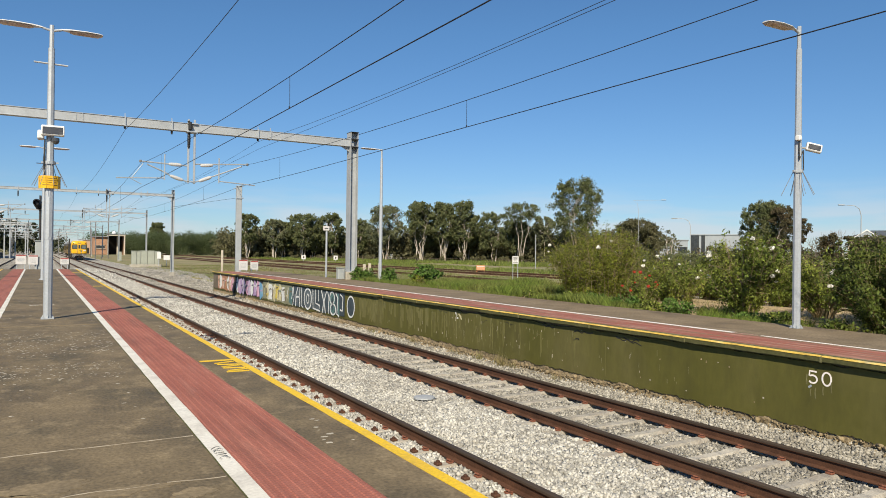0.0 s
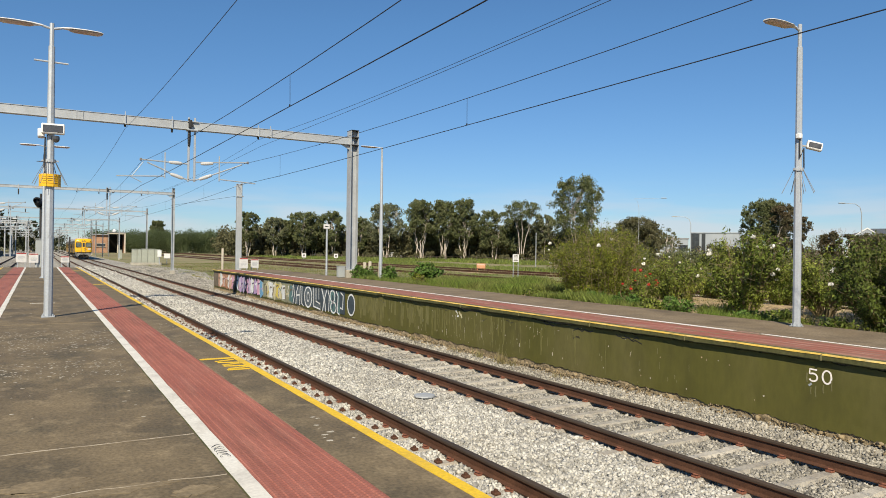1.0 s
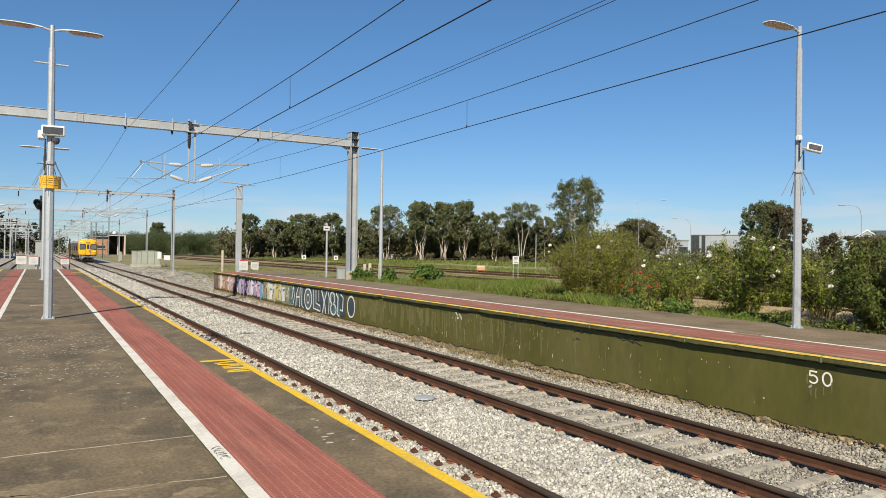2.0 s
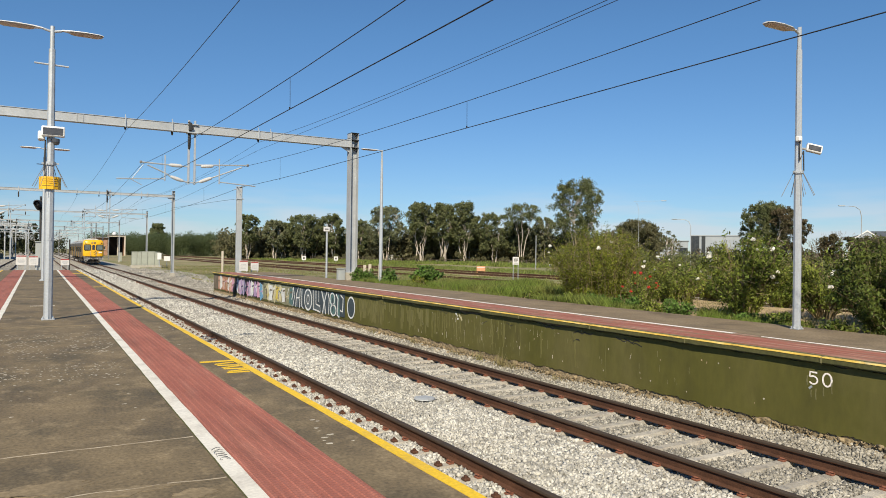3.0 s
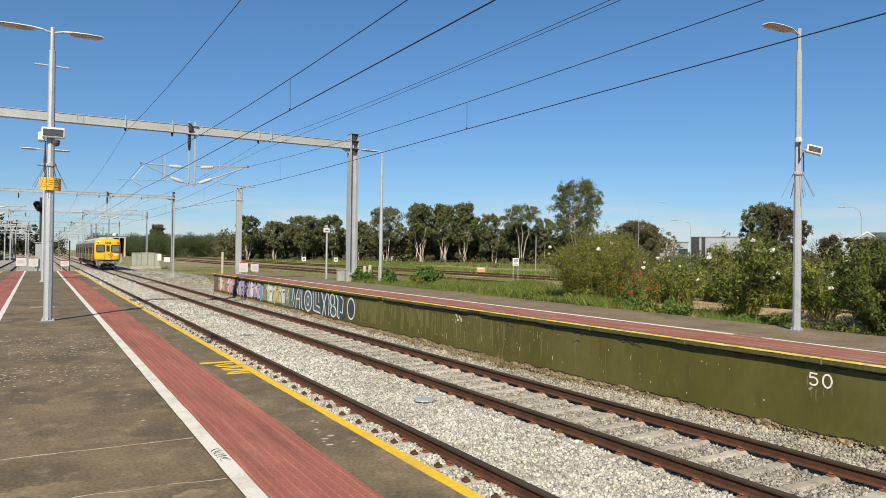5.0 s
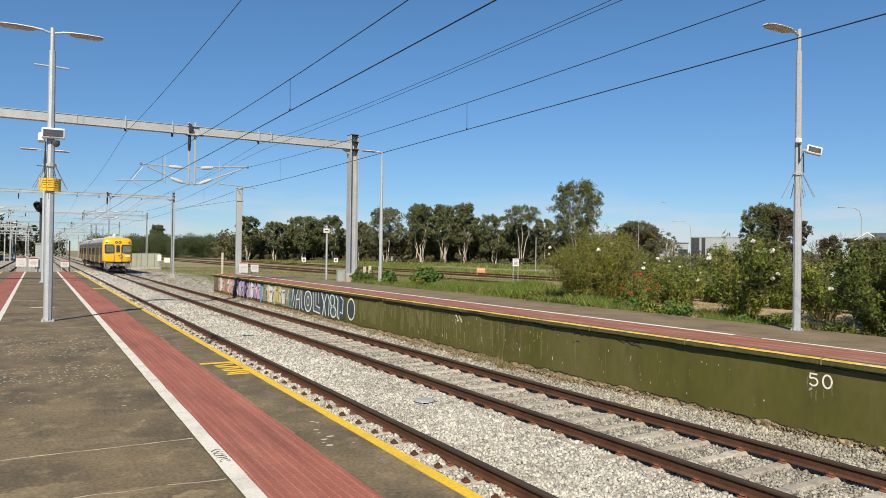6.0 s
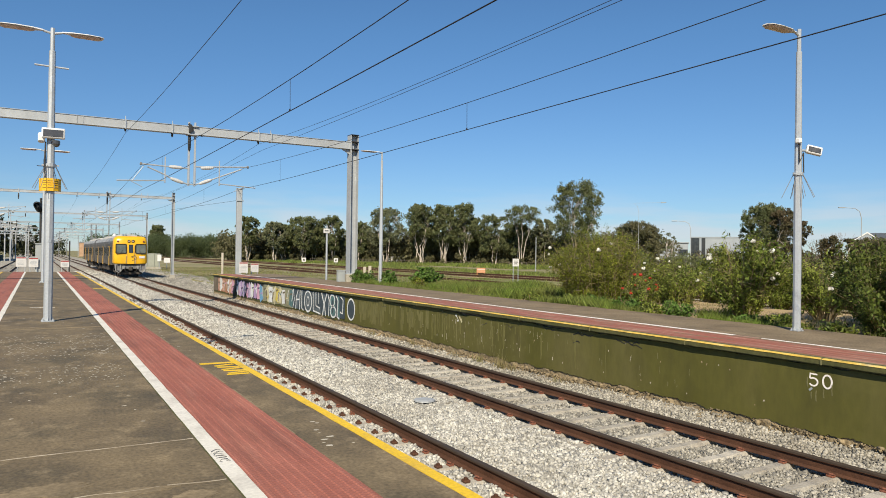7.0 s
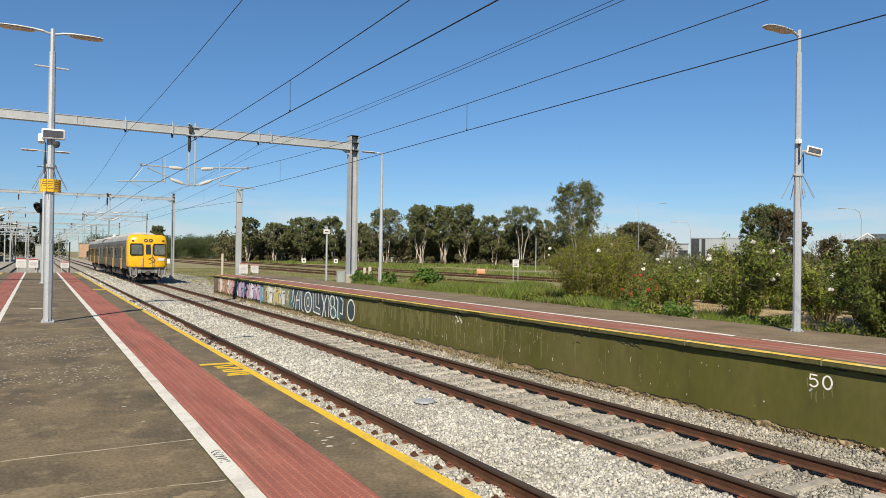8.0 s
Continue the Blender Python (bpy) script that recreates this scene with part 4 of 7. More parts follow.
def lamp_head(parent, sgn, z, x0, x1):
    """A flat cobra head on a short arm, reaching from x0 to x1."""
    part("arm", Shape().tube([(0, 0, z - 0.02), (sgn * x0, 0, z + 0.02)], 0.024, 8), M["galv"], parent)
    secs = [(0.0, 0.03, 0.026), (0.10, 0.05, 0.034), (0.24, 0.11, 0.036), (0.6, 0.145, 0.036), (0.90, 0.12, 0.030), (1.0, 0.07, 0.016)]
    s = Shape()
    n = 12
    for u, w, h in secs:
        x = x0 + (x1 - x0) * u
        for j in range(n):
            a = 2 * math.pi * j / n
            zz = h * math.sin(a)
            s.v.append((sgn * x, w * math.cos(a), z + 0.02 + (zz if zz > 0 else zz * 0.35)))
    s.f += [(i * n + j, i * n + (j + 1) % n, (i + 1) * n + (j + 1) % n, (i + 1) * n + j) for i in range(len(secs) - 1) for j in range(n)]
    s.f += [tuple(range(n)), tuple(range(n * (len(secs) - 1), n * len(secs)))]
    hd = part("lamp_head", s, M["lamp_white"], parent, "pale grey flat lamp head", smooth=True)
    bowl = Shape()
    for u, w, h in ((0.20, 0.06, 0.016), (0.30, 0.10, 0.034), (0.86, 0.116, 0.034), (0.97, 0.07, 0.014)):
        x = x0 + (x1 - x0) * u
        for j in range(n):
            a = 2 * math.pi * j / n
            bowl.v.append((sgn * x, w * math.cos(a), z + 0.005 + h * min(0.1, math.sin(a))))
    bowl.f += [(i * n + j, i * n + (j + 1) % n, (i + 1) * n + (j + 1) % n, (i + 1) * n + j) for i in range(3) for j in range(n)]
    bowl.f += [tuple(range(n)), tuple(range(n * 3, n * 4))]
    part("lamp_bowl", bowl, M["lens"], hd, "brownish lamp bowl", smooth=True)


def climb_guard(parent, z, r_pole, count=8):
    """Rods that splay down and out from a collar."""
    g = part("climb_guard", Shape().tube([(0, 0, z - 0.03), (0, 0, z + 0.03)], r_pole + 0.02, 10).box((0, 0, z), (0.3, 0.03, 0.03)), M["galv"], parent, "splayed anti-climb rods")
    for i in range(count):
        a = 2 * math.pi * (i + 0.3) / count
        part("rod", Shape().tube([(math.cos(a) * (r_pole + 0.01), math.sin(a) * (r_pole + 0.01), z), (math.cos(a) * 0.31, math.sin(a) * 0.31, z - 0.46)], 0.0055, 5), M["grey_under"], g)


def base_plate(parent, r=0.13):
    b = part("base_plate", Shape().box((0, 0, 0.012), (2 * r, 2 * r, 0.024), 0.004), M["galv"], parent)
    for sx in (-1, 1):
        for sy in (-1, 1):
            part("bolt", Shape().tube([(sx * r * 0.72, sy * r * 0.72, 0.02), (sx * r * 0.72, sy * r * 0.72, 0.06)], 0.012, 6), M["galv"], b)
    for i in range(4):
        a = math.pi / 2 * i
        part("gusset", Shape().prism([(0.07, 0.024), (0.115, 0.024), (0.07, 0.10)], -0.005, 0.005).moved(Matrix.Rotation(a, 4, "Z")), M["galv"], b)


def flood_light(parent, at, rz, rx, w=0.36, h=0.26, ry=0):
    m = pose(*at, rx, ry, rz)
    f = part("flood_light", Shape().box((0, 0, 0), (w, 0.09, h), 0.015).moved(m), M["white_plastic"], parent, "white boxed flood light")
    part("glass", Shape().box((0, -0.047, -0.008), (w - 0.055, 0.012, h - 0.06), 0.003).moved(m), M["grey_glass"], f, "dark grey lamp glass")
    part("yoke", Shape().box((0, 0.075, 0.0), (0.05, 0.10, 0.05), 0.005).moved(m), M["galv"], f)


def build_second_lamp():
    t = thing("platform_lamp", "tall grey double-armed lamp post further along the platform", "lamp post", (0.21, 34.4, 0), group="platform lamps")
    part("pole", pole_shape(5.72), M["galv"], t, smooth=True)
    base_plate(t, 0.14)
    lamp_head(t, 1, 5.63, 0.16, 0.95)
    lamp_head(t, -1, 5.63, 0.16, 0.92)
    part("cross_bar", Shape().tube([(-0.30, 0, 4.97), (0.29, 0, 4.96)], 0.018, 8), M["galv"], t)


def build_double_lamp():
    t = thing("platform_lamp", "tall grey double-armed lamp post with yellow warning sign", "lamp post", (0.19, 15.7, 0), group="platform lamps")
    part("pole", pole_shape(5.74), M["galv"], t, smooth=True)
    base_plate(t, 0.115)
    lamp_head(t, 1, 5.65, 0.16, 0.90)
    lamp_head(t, -1, 5.65, 0.16, 0.92)
    part("cross_bar", Shape().tube([(-0.30, 0, 4.99), (0.29, 0, 4.98)], 0.018, 8), M["galv"], t)
    flood_light(t, (0.04, -0.13, 3.66), -4, -8, 0.40, 0.20)
    cm = part("camera_housing", Shape().box((-0.16, 0.02, 3.58), (0.12, 0.26, 0.17), 0.02), M["white_plastic"], t, "white camera housing")
    part("dome", Shape().lathe([(0.01, -0.07), (0.045, -0.055), (0.068, -0.01), (0.068, 0.05), (0.05, 0.06)], 12, (0.09, -0.12, 3.47)), M["grey_glass"], cm, "dark camera dome")
    part("conduit", Shape().tube([(-0.09, -0.06, 3.5), (-0.10, -0.05, 3.0), (-0.09, -0.05, 2.8)], 0.014, 6), M["rubber"], t, "black cable")
    climb_guard(t, 3.05, 0.078)
    sg = Shape()
    pts = [(-0.19, 0.06), (-0.14, -0.06), (-0.055, -0.12), (0.055, -0.12), (0.14, -0.06), (0.19, 0.06)]
    pts = pts + [(x * 0.94, y + 0.012) for x, y in reversed(pts)]
    sg.prism(pts, 2.545, 2.79, "z")
    sign = part("warning_sign", sg, M["sign_yellow"], t, "yellow folded warning sign")
    for z, w in ((2.74, 0.09), (2.70, 0.10), (2.66, 0.08), (2.61, 0.1)):
        for x in (-0.0,):
            part("text_bar", Shape().box((x, -0.122, z), (w, 0.003, 0.008)), M["undergear"], sign)
        for sx in (-1, 1):
            m = pose(sx * 0.098, -0.092, z, 0, 0, sx * 36)
            part("text_bar", Shape().box((0, 0, 0), (w * 0.8, 0.004, 0.008)).moved(m), M["undergear"], sign)
    part("band", Shape().tube([(0, 0, 1.55), (0, 0, 1.6)], 0.08, 10), M["galv"], t)
    return t


def build_right_lamp():
    t = thing("platform_lamp", "tall grey single-armed lamp post with flood light", "lamp post", (12.9, 8.42, 0), group="platform lamps")
    part("pole", pole_shape(5.93, 0.076, 0.05), M["galv"], t, smooth=True)
    base_plate(t, 0.09)
    lamp_head(t, -1, 5.82, 0.12, 1.05)
    flood_light(t, (0.29, -0.14, 3.55), -40, -16, 0.29, 0.17, 15)
    part("flood_arm", Shape().tube([(0.02, 0, 3.55), (0.28, -0.06, 3.55)], 0.022, 6), M["galv"], t)
    part("camera_housing", Shape().box((-0.08, -0.06, 3.72), (0.09, 0.10, 0.10), 0.015), M["white_plastic"], t, "small white box")
    part("conduit", Shape().tube([(-0.06, -0.06, 3.7), (-0.07, -0.07, 3.3), (0.09, -0.05, 3.5), (0.085, -0.06, 3.1)], 0.013, 6), M["rubber"], t, "black cable")
    climb_guard(t, 3.08, 0.076)


def build_far_lamp():
    x, y = 14.62, 31.4
    t = thing("platform_lamp", "slim grey single-armed lamp post behind the platform", "lamp post", (x, y, ground_z(x, y)), group="platform lamps")
    part("pole", pole_shape(6.6, 0.09, 0.055), M["galv"], t, smooth=True)
    base_plate(t, 0.13)
    lamp_head(t, -1, 6.55, 0.1, 1.12)


build_double_lamp()
build_second_lamp()
build_right_lamp()
build_far_lamp()


# ---- signs and small line-side things ----
def danger_sign(at, rz, w=0.52, h=0.72, legs=0.15, label="white warning sign with red heading on posts"):
    t = thing("warning_sign", label, "sign", at, rz, group="warning signs")
    part("board", Shape().box((0, 0, legs + h / 2), (w, 0.02, h), 0.004), M["sign_white"], t)
    part("heading", Shape().box((0, -0.013, legs + h - 0.045), (w * 0.94, 0.006, 0.07), 0.002), M["sign_red"], t, "red heading band")
    for k, (z, u) in enumerate(((0.62, 0.6), (0.5, 0.75), (0.38, 0.65), (0.25, 0.5))):
        part("text_bar", Shape().box((0, -0.013, legs + h * z), (w * u, 0.005, 0.018)), M["pale_panel"], t)
    for sx in (-1, 1):
        part("post", Shape().box((sx * w * 0.36, 0.03, (legs + h) / 2 - 0.1), (0.045, 0.045, legs + h + 0.2), 0.004), M["galv"], t)
    return t


danger_sign((11.62, 46.0, -0.05), 0, 0.56, 0.68, 0.12)
danger_sign((12.50, 46.6, -0.05), 0, 0.52, 0.58, 0.14)
danger_sign((-0.90, 52.2, -0.15), 0, 0.58, 0.62, 0.44)
danger_sign((-0.22, 52.2, -0.15), 0, 0.54, 0.60, 0.42)
danger_sign((1.56, 52.2, -0.15), 0, 0.50, 0.42, 0.44)


def build_post(name, label, x, y, z0, h, w, material, category="post", group=""):
    return single(name, Shape().box((x, y, z0 + h / 2), (w, w, h), w * 0.12), material, label, category, group)


build_post("timber_post", "weathered pale timber post at the platform end", 11.05, 49.5, -1.4, 2.75, 0.13, M["cream"])
for x, y in ((14.30, 32.6), (15.05, 32.4), (14.72, 32.9)):
    build_post("fence_post", "short cream timber fence post", x, y, ground_z(x, y) - 0.1, 1.0, 0.13, M["cream"], group="fence posts")


def build_platform_sign():
    t = thing("post_sign", "small white sign board on a tall grey post", "sign", (13.32, 35.4, -0.02))
    part("post", Shape().tube([(0, 0, 0), (0, 0, 2.9)], 0.055, 8), M["galv"], t)
    b = part("board", Shape().box((-0.05, -0.07, 2.62), (0.34, 0.02, 0.24), 0.005), M["sign_white"], t)
    part("text_bar", Shape().box((-0.05, -0.083, 2.62), (0.2, 0.005, 0.05)), M["dark_steel"], b)


build_platform_sign()


def build_track_sign():
    x, y = 42.4, 58.4
    t = thing("track_sign", "white notice board on two thin posts by the sidings", "sign", (x, y, ground_z(x, y)), -30)
    b = part("board", Shape().box((0, 0, 2.08), (0.64, 0.02, 0.78), 0.005), M["sign_white"], t)
    for z, w in ((2.34, 0.44), (2.22, 0.4), (2.1, 0.44), (1.98, 0.3), (1.84, 0.44)):
        part("text_bar", Shape().box((0, -0.013, z), (w, 0.005, 0.05)), M["dark_steel"], b)
    for sx in (-0.25, 0.25):
        part("post", Shape().tube([(sx, 0.03, -0.2), (sx, 0.03, 2.42)], 0.035, 6), M["galv"], t)


build_track_sign()
for x, y in ((61.3, 179.8), (69.2, 176.9)):
    t = thing("marker_board", "small white square track marker on a post", "sign", (x, y, ground_z(x, y)), -25, group="track markers")
    b = part("board", Shape().box((0, 0, 0.95), (1.1, 0.03, 1.1), 0.01), M["sign_white"], t)
    part("symbol", Shape().box((0, -0.02, 0.95), (0.4, 0.01, 0.5)), M["dark_steel"], b)
    part("post", Shape().tube([(0, 0.04, -0.2), (0, 0.04, 1.2)], 0.06, 6), M["galv"], t)

t = thing("site_barrier", "orange and white plastic site barrier in the grass", "barrier", (54.7, 83.7, ground_z(54.7, 83.7)), -33)
part("panel", Shape().box((0, 0, 0.62), (1.25, 0.12, 0.72), 0.05), M["orange"], t)
for sx in (-0.55, 0.55):
    part("foot", Shape().box((sx, 0, 0.1), (0.12, 0.6, 0.2), 0.02), M["orange"], t)
part("reflector", Shape().box((0, -0.065, 0.80), (1.1, 0.01, 0.08)), M["sign_white"], t, "white reflective band")

t = thing("cable_pit_lid", "grey steel pit lid lying in the ballast", "pit lid", (6.13, 11.2, -1.32), 8)
part("frame", Shape().box((0, 0, 0.03), (0.30, 0.26, 0.07), 0.01).box((0.17, -0.05, 0.02), (0.10, 0.12, 0.06), 0.01), M["dark_steel"], t)
part("lid", Shape().lathe([(0.01, 0.105), (0.14, 0.102), (0.195, 0.088), (0.20, 0.066)][::-1], 10), M["galv_flat"], t, "rounded grey lid")


def build_signal():
    t = thing("rail_signal", "black colour-light signal on a dark post", "signal", (0.02, 54.0, -0.90))
    part("post", Shape().tube([(0.12, 0, 0), (0.12, 0, 5.75)], 0.07, 8), M["dark_steel"], t)
    h = part("signal_head", Shape().tube([(-0.17, -0.05, 5.50), (-0.155, -0.05, 5.44), (-0.12, -0.05, 5.34), (0.0, -0.05, 5.10), (0.09, -0.05, 4.90), (0.13, -0.05, 4.82)], [0.06, 0.17, 0.235, 0.24, 0.20, 0.08], 14), M["black"], t)
    part("hood", Shape().tube([(-0.12, -0.16, 5.25), (-0.12, -0.45, 5.25)], 0.17, 10, False), M["black"], h)
    part("hood", Shape().tube([(0.1, -0.16, 4.93), (0.1, -0.38, 4.93)], 0.12, 10, False), M["black"], h)
    part("bracket", Shape().box((0.05, 0.08, 5.1), (0.3, 0.08, 0.5), 0.01), M["dark_steel"], t)


build_signal()
build_post("marker_post", "thin dark marker post at the platform end", 1.86, 53.5, -0.7, 2.7, 0.09, M["dark_steel"])

t = thing("junction_box", "small grey junction box beside the gantry footing", "box", (13.02, 32.6, 0.0))
part("body", Shape().box((0, 0, 0.27), (0.34, 0.30, 0.54), 0.02), M["grey_paint"], t)
part("cap", Shape().box((0, 0, 0.56), (0.38, 0.34, 0.04), 0.008), M["grey_paint"], t)

t = thing("relay_cabinet", "tall grey steel relay cabinet at the platform end", "cabinet", (-0.03, 52.6, -0.42))
part("body", Shape().box((0.15, 0, 1.1), (0.50, 0.55, 2.2), 0.02), M["grey_paint"], t)
part("door", Shape().box((0.15, -0.285, 1.1), (0.42, 0.02, 2.0), 0.005), M["grey_paint"], t)
part("cap", Shape().box((0.15, 0, 2.22), (0.58, 0.66, 0.06), 0.01), M["grey_paint"], t)


def build_equipment_cabinets():
    g = -1.12
    pad = single("concrete_pad", Shape().box((14.3, 115.1, g - 0.15), (4.4, 1.5, 0.5), 0.02), M["grey_concrete"], "concrete pad under the cabinets", "pad")
    x = 12.3
    for w, h in ((0.68, 2.0), (0.56, 2.0), (0.9, 2.05), (0.95, 2.05), (0.72, 2.0)):
        t = thing("equipment_cabinet", "pale green-grey steel trackside equipment cabinet", "cabinet", (x + w / 2, 115, g + 0.1), group="trackside cabinets")
        part("body", Shape().box((0, 0, h / 2), (w, 0.8, h), 0.02), M["cabinet"], t)
        part("door", Shape().box((0, -0.41, h / 2), (w - 0.1, 0.03, h - 0.2), 0.006), M["cabinet"], t)
        part("cap", Shape().box((0, 0, h + 0.03), (w + 0.06, 0.9, 0.07), 0.01), M["cabinet"], t)
        x += w + 0.03
    t = thing("meter_box", "white meter box on a post by the cabinets", "box", (16.0, 113.6, g - 0.1))
    part("body", Shape().box((0, 0, 1.6), (0.55, 0.3, 1.0), 0.02), M["white_plastic"], t)
    part("post", Shape().box((0, 0.1, 0.6), (0.1, 0.1, 1.3), 0.01), M["galv"], t)
    t = thing("meter_box", "white low box by the cabinets", "box", (17.6, 117, g - 0.1))
    part("body", Shape().box((0, 0, 1.2), (0.9, 0.4, 0.75), 0.02), M["white_plastic"], t)
    part("post", Shape().box((0, 0.1, 0.5), (0.1, 0.1, 1.1), 0.01), M["galv"], t)


build_equipment_cabinets()


def build_apron():
    """Spread ballast between the far track and the cabinets."""
    s = Shape()
    ys = [60 + 1.5 * i for i in range(37)]
    n = 7
    for y in ys:
        edge = 13.6 + 2.6 * smooth_step(60, 84, y) + 0.5 * noise.noise((y * 0.2, 3, 3)) + 0.3 * noise.noise((y * 0.7, 1, 8))
        for i in range(n):
            x = 12.9 + (edge - 12.9) * i / (n - 1)
            s.v.append((x, y, ground_z(x, y) + (0.035 if i < n - 1 else -0.03)))
    s.f += [(n * j + i, n * j + i + 1, n * j + n + i + 1, n * j + n + i) for j in range(len(ys) - 1) for i in range(n - 1)]
    single("gravel_apron", s, M["ballast"], "spread pale ballast beside the trackside cabinets", "ballast", kind="structure", smooth=True)


build_apron()

t = thing("trackside_box", "lone pale grey steel box beside the track", "box", (15.3, 165, -1.4))
part("body", Shape().box((0, 0, 1.05), (0.8, 0.6, 1.9), 0.03), M["cabinet"], t)
part("cap", Shape().box((0, 0, 2.03), (0.9, 0.7, 0.07), 0.01), M["cabinet"], t)


# ---- train ----
CAR_L = 25.4


def body_outline(w=1.525, low=1.12):
    """Half a cross-section of the car, from sole to crown."""
    pts = [(w - 0.03, low), (w, low + 0.08), (w, 3.24), (w - 0.02, 3.46), (w - 0.09, 3.65), (w - 0.30, 3.83), (w - 0.78, 3.95), (0.0, 3.99)]
    return pts + [(-x, z) for x, z in pts[-2::-1]]


def build_bogie(car, y):
    b = part("bogie", Shape().box((0, y, 0.62), (1.7, 0.5, 0.25), 0.03), M["undergear"], car, "grimy dark bogie")
    for sx in (-1, 1):
        part("side_frame", Shape().prism([(y - 1.5, 0.42), (y - 1.5, 0.62), (y - 0.9, 0.72), (y - 0.35, 0.52), (y + 0.35, 0.52), (y + 0.9, 0.72), (y + 1.5, 0.62), (y + 1.5, 0.42), (y + 0.5, 0.34),
                                          (y - 0.5, 0.34)], sx * 1.05 - 0.06, sx * 1.05 + 0.06, "x"), M["undergear"], b)
        part("air_spring", Shape().lathe([(0.26, 0.0), (0.3, 0.08), (0.26, 0.16), (0.3, 0.24), (0.24, 0.3)], 12, (sx * 0.95, y, 0.68)), M["rubber"], b)
    sets = []
    for dy in (-1.12, 1.12):
        s = Shape()
        for sx in (-1, 1):
            s.add([(sx * 0.86 + dx, r * math.cos(a), r * math.sin(a)) for dx, r in ((-0.065, 0.43), (0.065, 0.43), (0.065, 0.16), (-0.065, 0.16)) for a in [2 * math.pi * k / 20 for k in range(20)]],
                  [(i * 20 + j, i * 20 + (j + 1) % 20, ((i + 1) % 4) * 20 + (j + 1) % 20, ((i + 1) % 4) * 20 + j) for i in range(4) for j in range(20)])
            for k in range(5):
                a = 2 * math.pi * k / 5
                s.box((sx * 0.86, 0.16 * math.cos(a), 0.16 * math.sin(a)), (0.05, 0.12, 0.12))
        s.tube([(-1.0, 0, 0), (1.0, 0, 0)], 0.085, 10)
        ws = part("wheelset", s, M["dark_steel"], car, "steel wheelset")
        ws.location = (0, y + dy, 0.43)
        sets.append(ws)
    return sets


def build_car(with_cab, label):
    """A car whose front end stands at y = 0 and whose body runs towards +y; z = 0 is the rail top."""
    car = thing("railcar", label, "train car", group="train cars")
    out = body_outline()
    y0 = 1.35
    # side shells with fluting, left open as one skin
    shell = Shape()
    k = len(out)
    ys = [y0, 8, 16, CAR_L - 0.15]
    shell.add([(x, y, z) for y in ys for x, z in out], [(i * k + j, i * k + j + 1, (i + 1) * k + j + 1, (i + 1) * k + j) for i in range(len(ys) - 1) for j in range(k - 1)])
    n0 = (len(ys) - 1) * k
    shell.f += [tuple(n0 + j for j in range(k)), tuple(j for j in range(k))[::-1]]
    part("body_shell", shell, M["train_steel"], car, "fluted stainless steel body", smooth=True)
    for sx in (-1, 1):
        fl = Shape()
        for z in [1.22 + 0.085 * i for i in range(8)] + [3.02, 3.1, 3.18]:
            fl.box((sx * 1.531, (y0 + CAR_L) / 2, z), (0.024, CAR_L - y0 - 0.3, 0.038), 0.008)
        part("fluting", fl, M["train_steel"], car, "ribbed stainless steel side strips")
        # doors and windows
        for yd in (5.2, 12.9, 20.4):
            d = part("door", Shape().box((sx * 1.533, yd, 2.0), (0.05, 1.25, 1.95), 0.02), M["door_yellow"], car, "dull yellow sliding doors")
            for o in (-0.33, 0.33):
                part("door_window", Shape().box((sx * 1.561, yd + o, 2.42), (0.012, 0.50, 0.95), 0.004), M["window"], d, "dark door window")
        for yw in (3.1, 7.5, 9.1, 10.7, 15.1, 16.7, 18.2, 22.6, 23.9):
            w = part("window", Shape().box((sx * 1.531, yw, 2.42), (0.02, 1.25, 0.84), 0.008), M["window"], car, "dark tinted side window")
            part("window_frame", Shape().box((sx * 1.527, yw, 2.42), (0.02, 1.36, 0.94), 0.008), M["dark_steel"], w)
    # roof plant
    part("roof_unit", Shape().prism([(-1.0, 3.84), (-0.92, 4.06), (-0.58, 4.20), (0.58, 4.20), (0.92, 4.06), (1.0, 3.84)], 3.4, 8.8), M["roof_pod"], car, "pale grey roof air-conditioning unit")
    part("roof_unit", Shape().prism([(-1.0, 3.84), (-0.92, 4.06), (-0.58, 4.20), (0.58, 4.20), (0.92, 4.06), (1.0, 3.84)], 16.0, 21.2), M["roof_pod"], car, "pale grey roof air-conditioning unit")
    top = [(x * 1.005, z + 0.012) for x, z in out if z >= 3.4]
    part("roof_panel", Shape().prism(top + [(x * 0.98, z - 0.03) for x, z in reversed(top)], y0 + 0.05, CAR_L - 0.2), M["train_roof"], car, "grimy grey roof")
    for y, l in ((9.5, 2.2), (12.2, 1.6), (14.6, 2.0), (16.6, 1.2)):
        part("underfloor_box", Shape().box((0, y, 0.72), (2.5, l, 0.58), 0.04), M["undergear"], car, "grimy underfloor equipment box")
    sets = build_bogie(car, 3.6) + build_bogie(car, CAR_L - 3.6)
    # end towards y = 0
    prof = [(1.525, 1.35), (1.525, 0.55), (1.46, 0.22), (1.28, 0.05), (0.66, 0.0), (0.0, -0.01)]
    rows = []
    for z, shrink, rake in ((1.24, 0.16, 0.03), (1.30, 0.05, 0.0), (1.40, 0.0, 0.0), (1.9, 0.0, 0.0), (2.1, 0.0, 0.02), (3.1, 0.0, 0.10), (3.5, 0.02, 0.16), (3.72, 0.08, 0.22), (3.88, 0.20, 0.34), (3.965, 0.46, 0.62)):
        pts = [(max(0.0, x - shrink * (x > 0.3)), y + rake * (1 - y / 1.35) if y < 1.35 else y, z) for x, y in prof]
        rows.append([(-x, y, zz) for x, y, zz in pts] + pts[-2::-1])
    k = len(rows[0])
    fr = Shape()
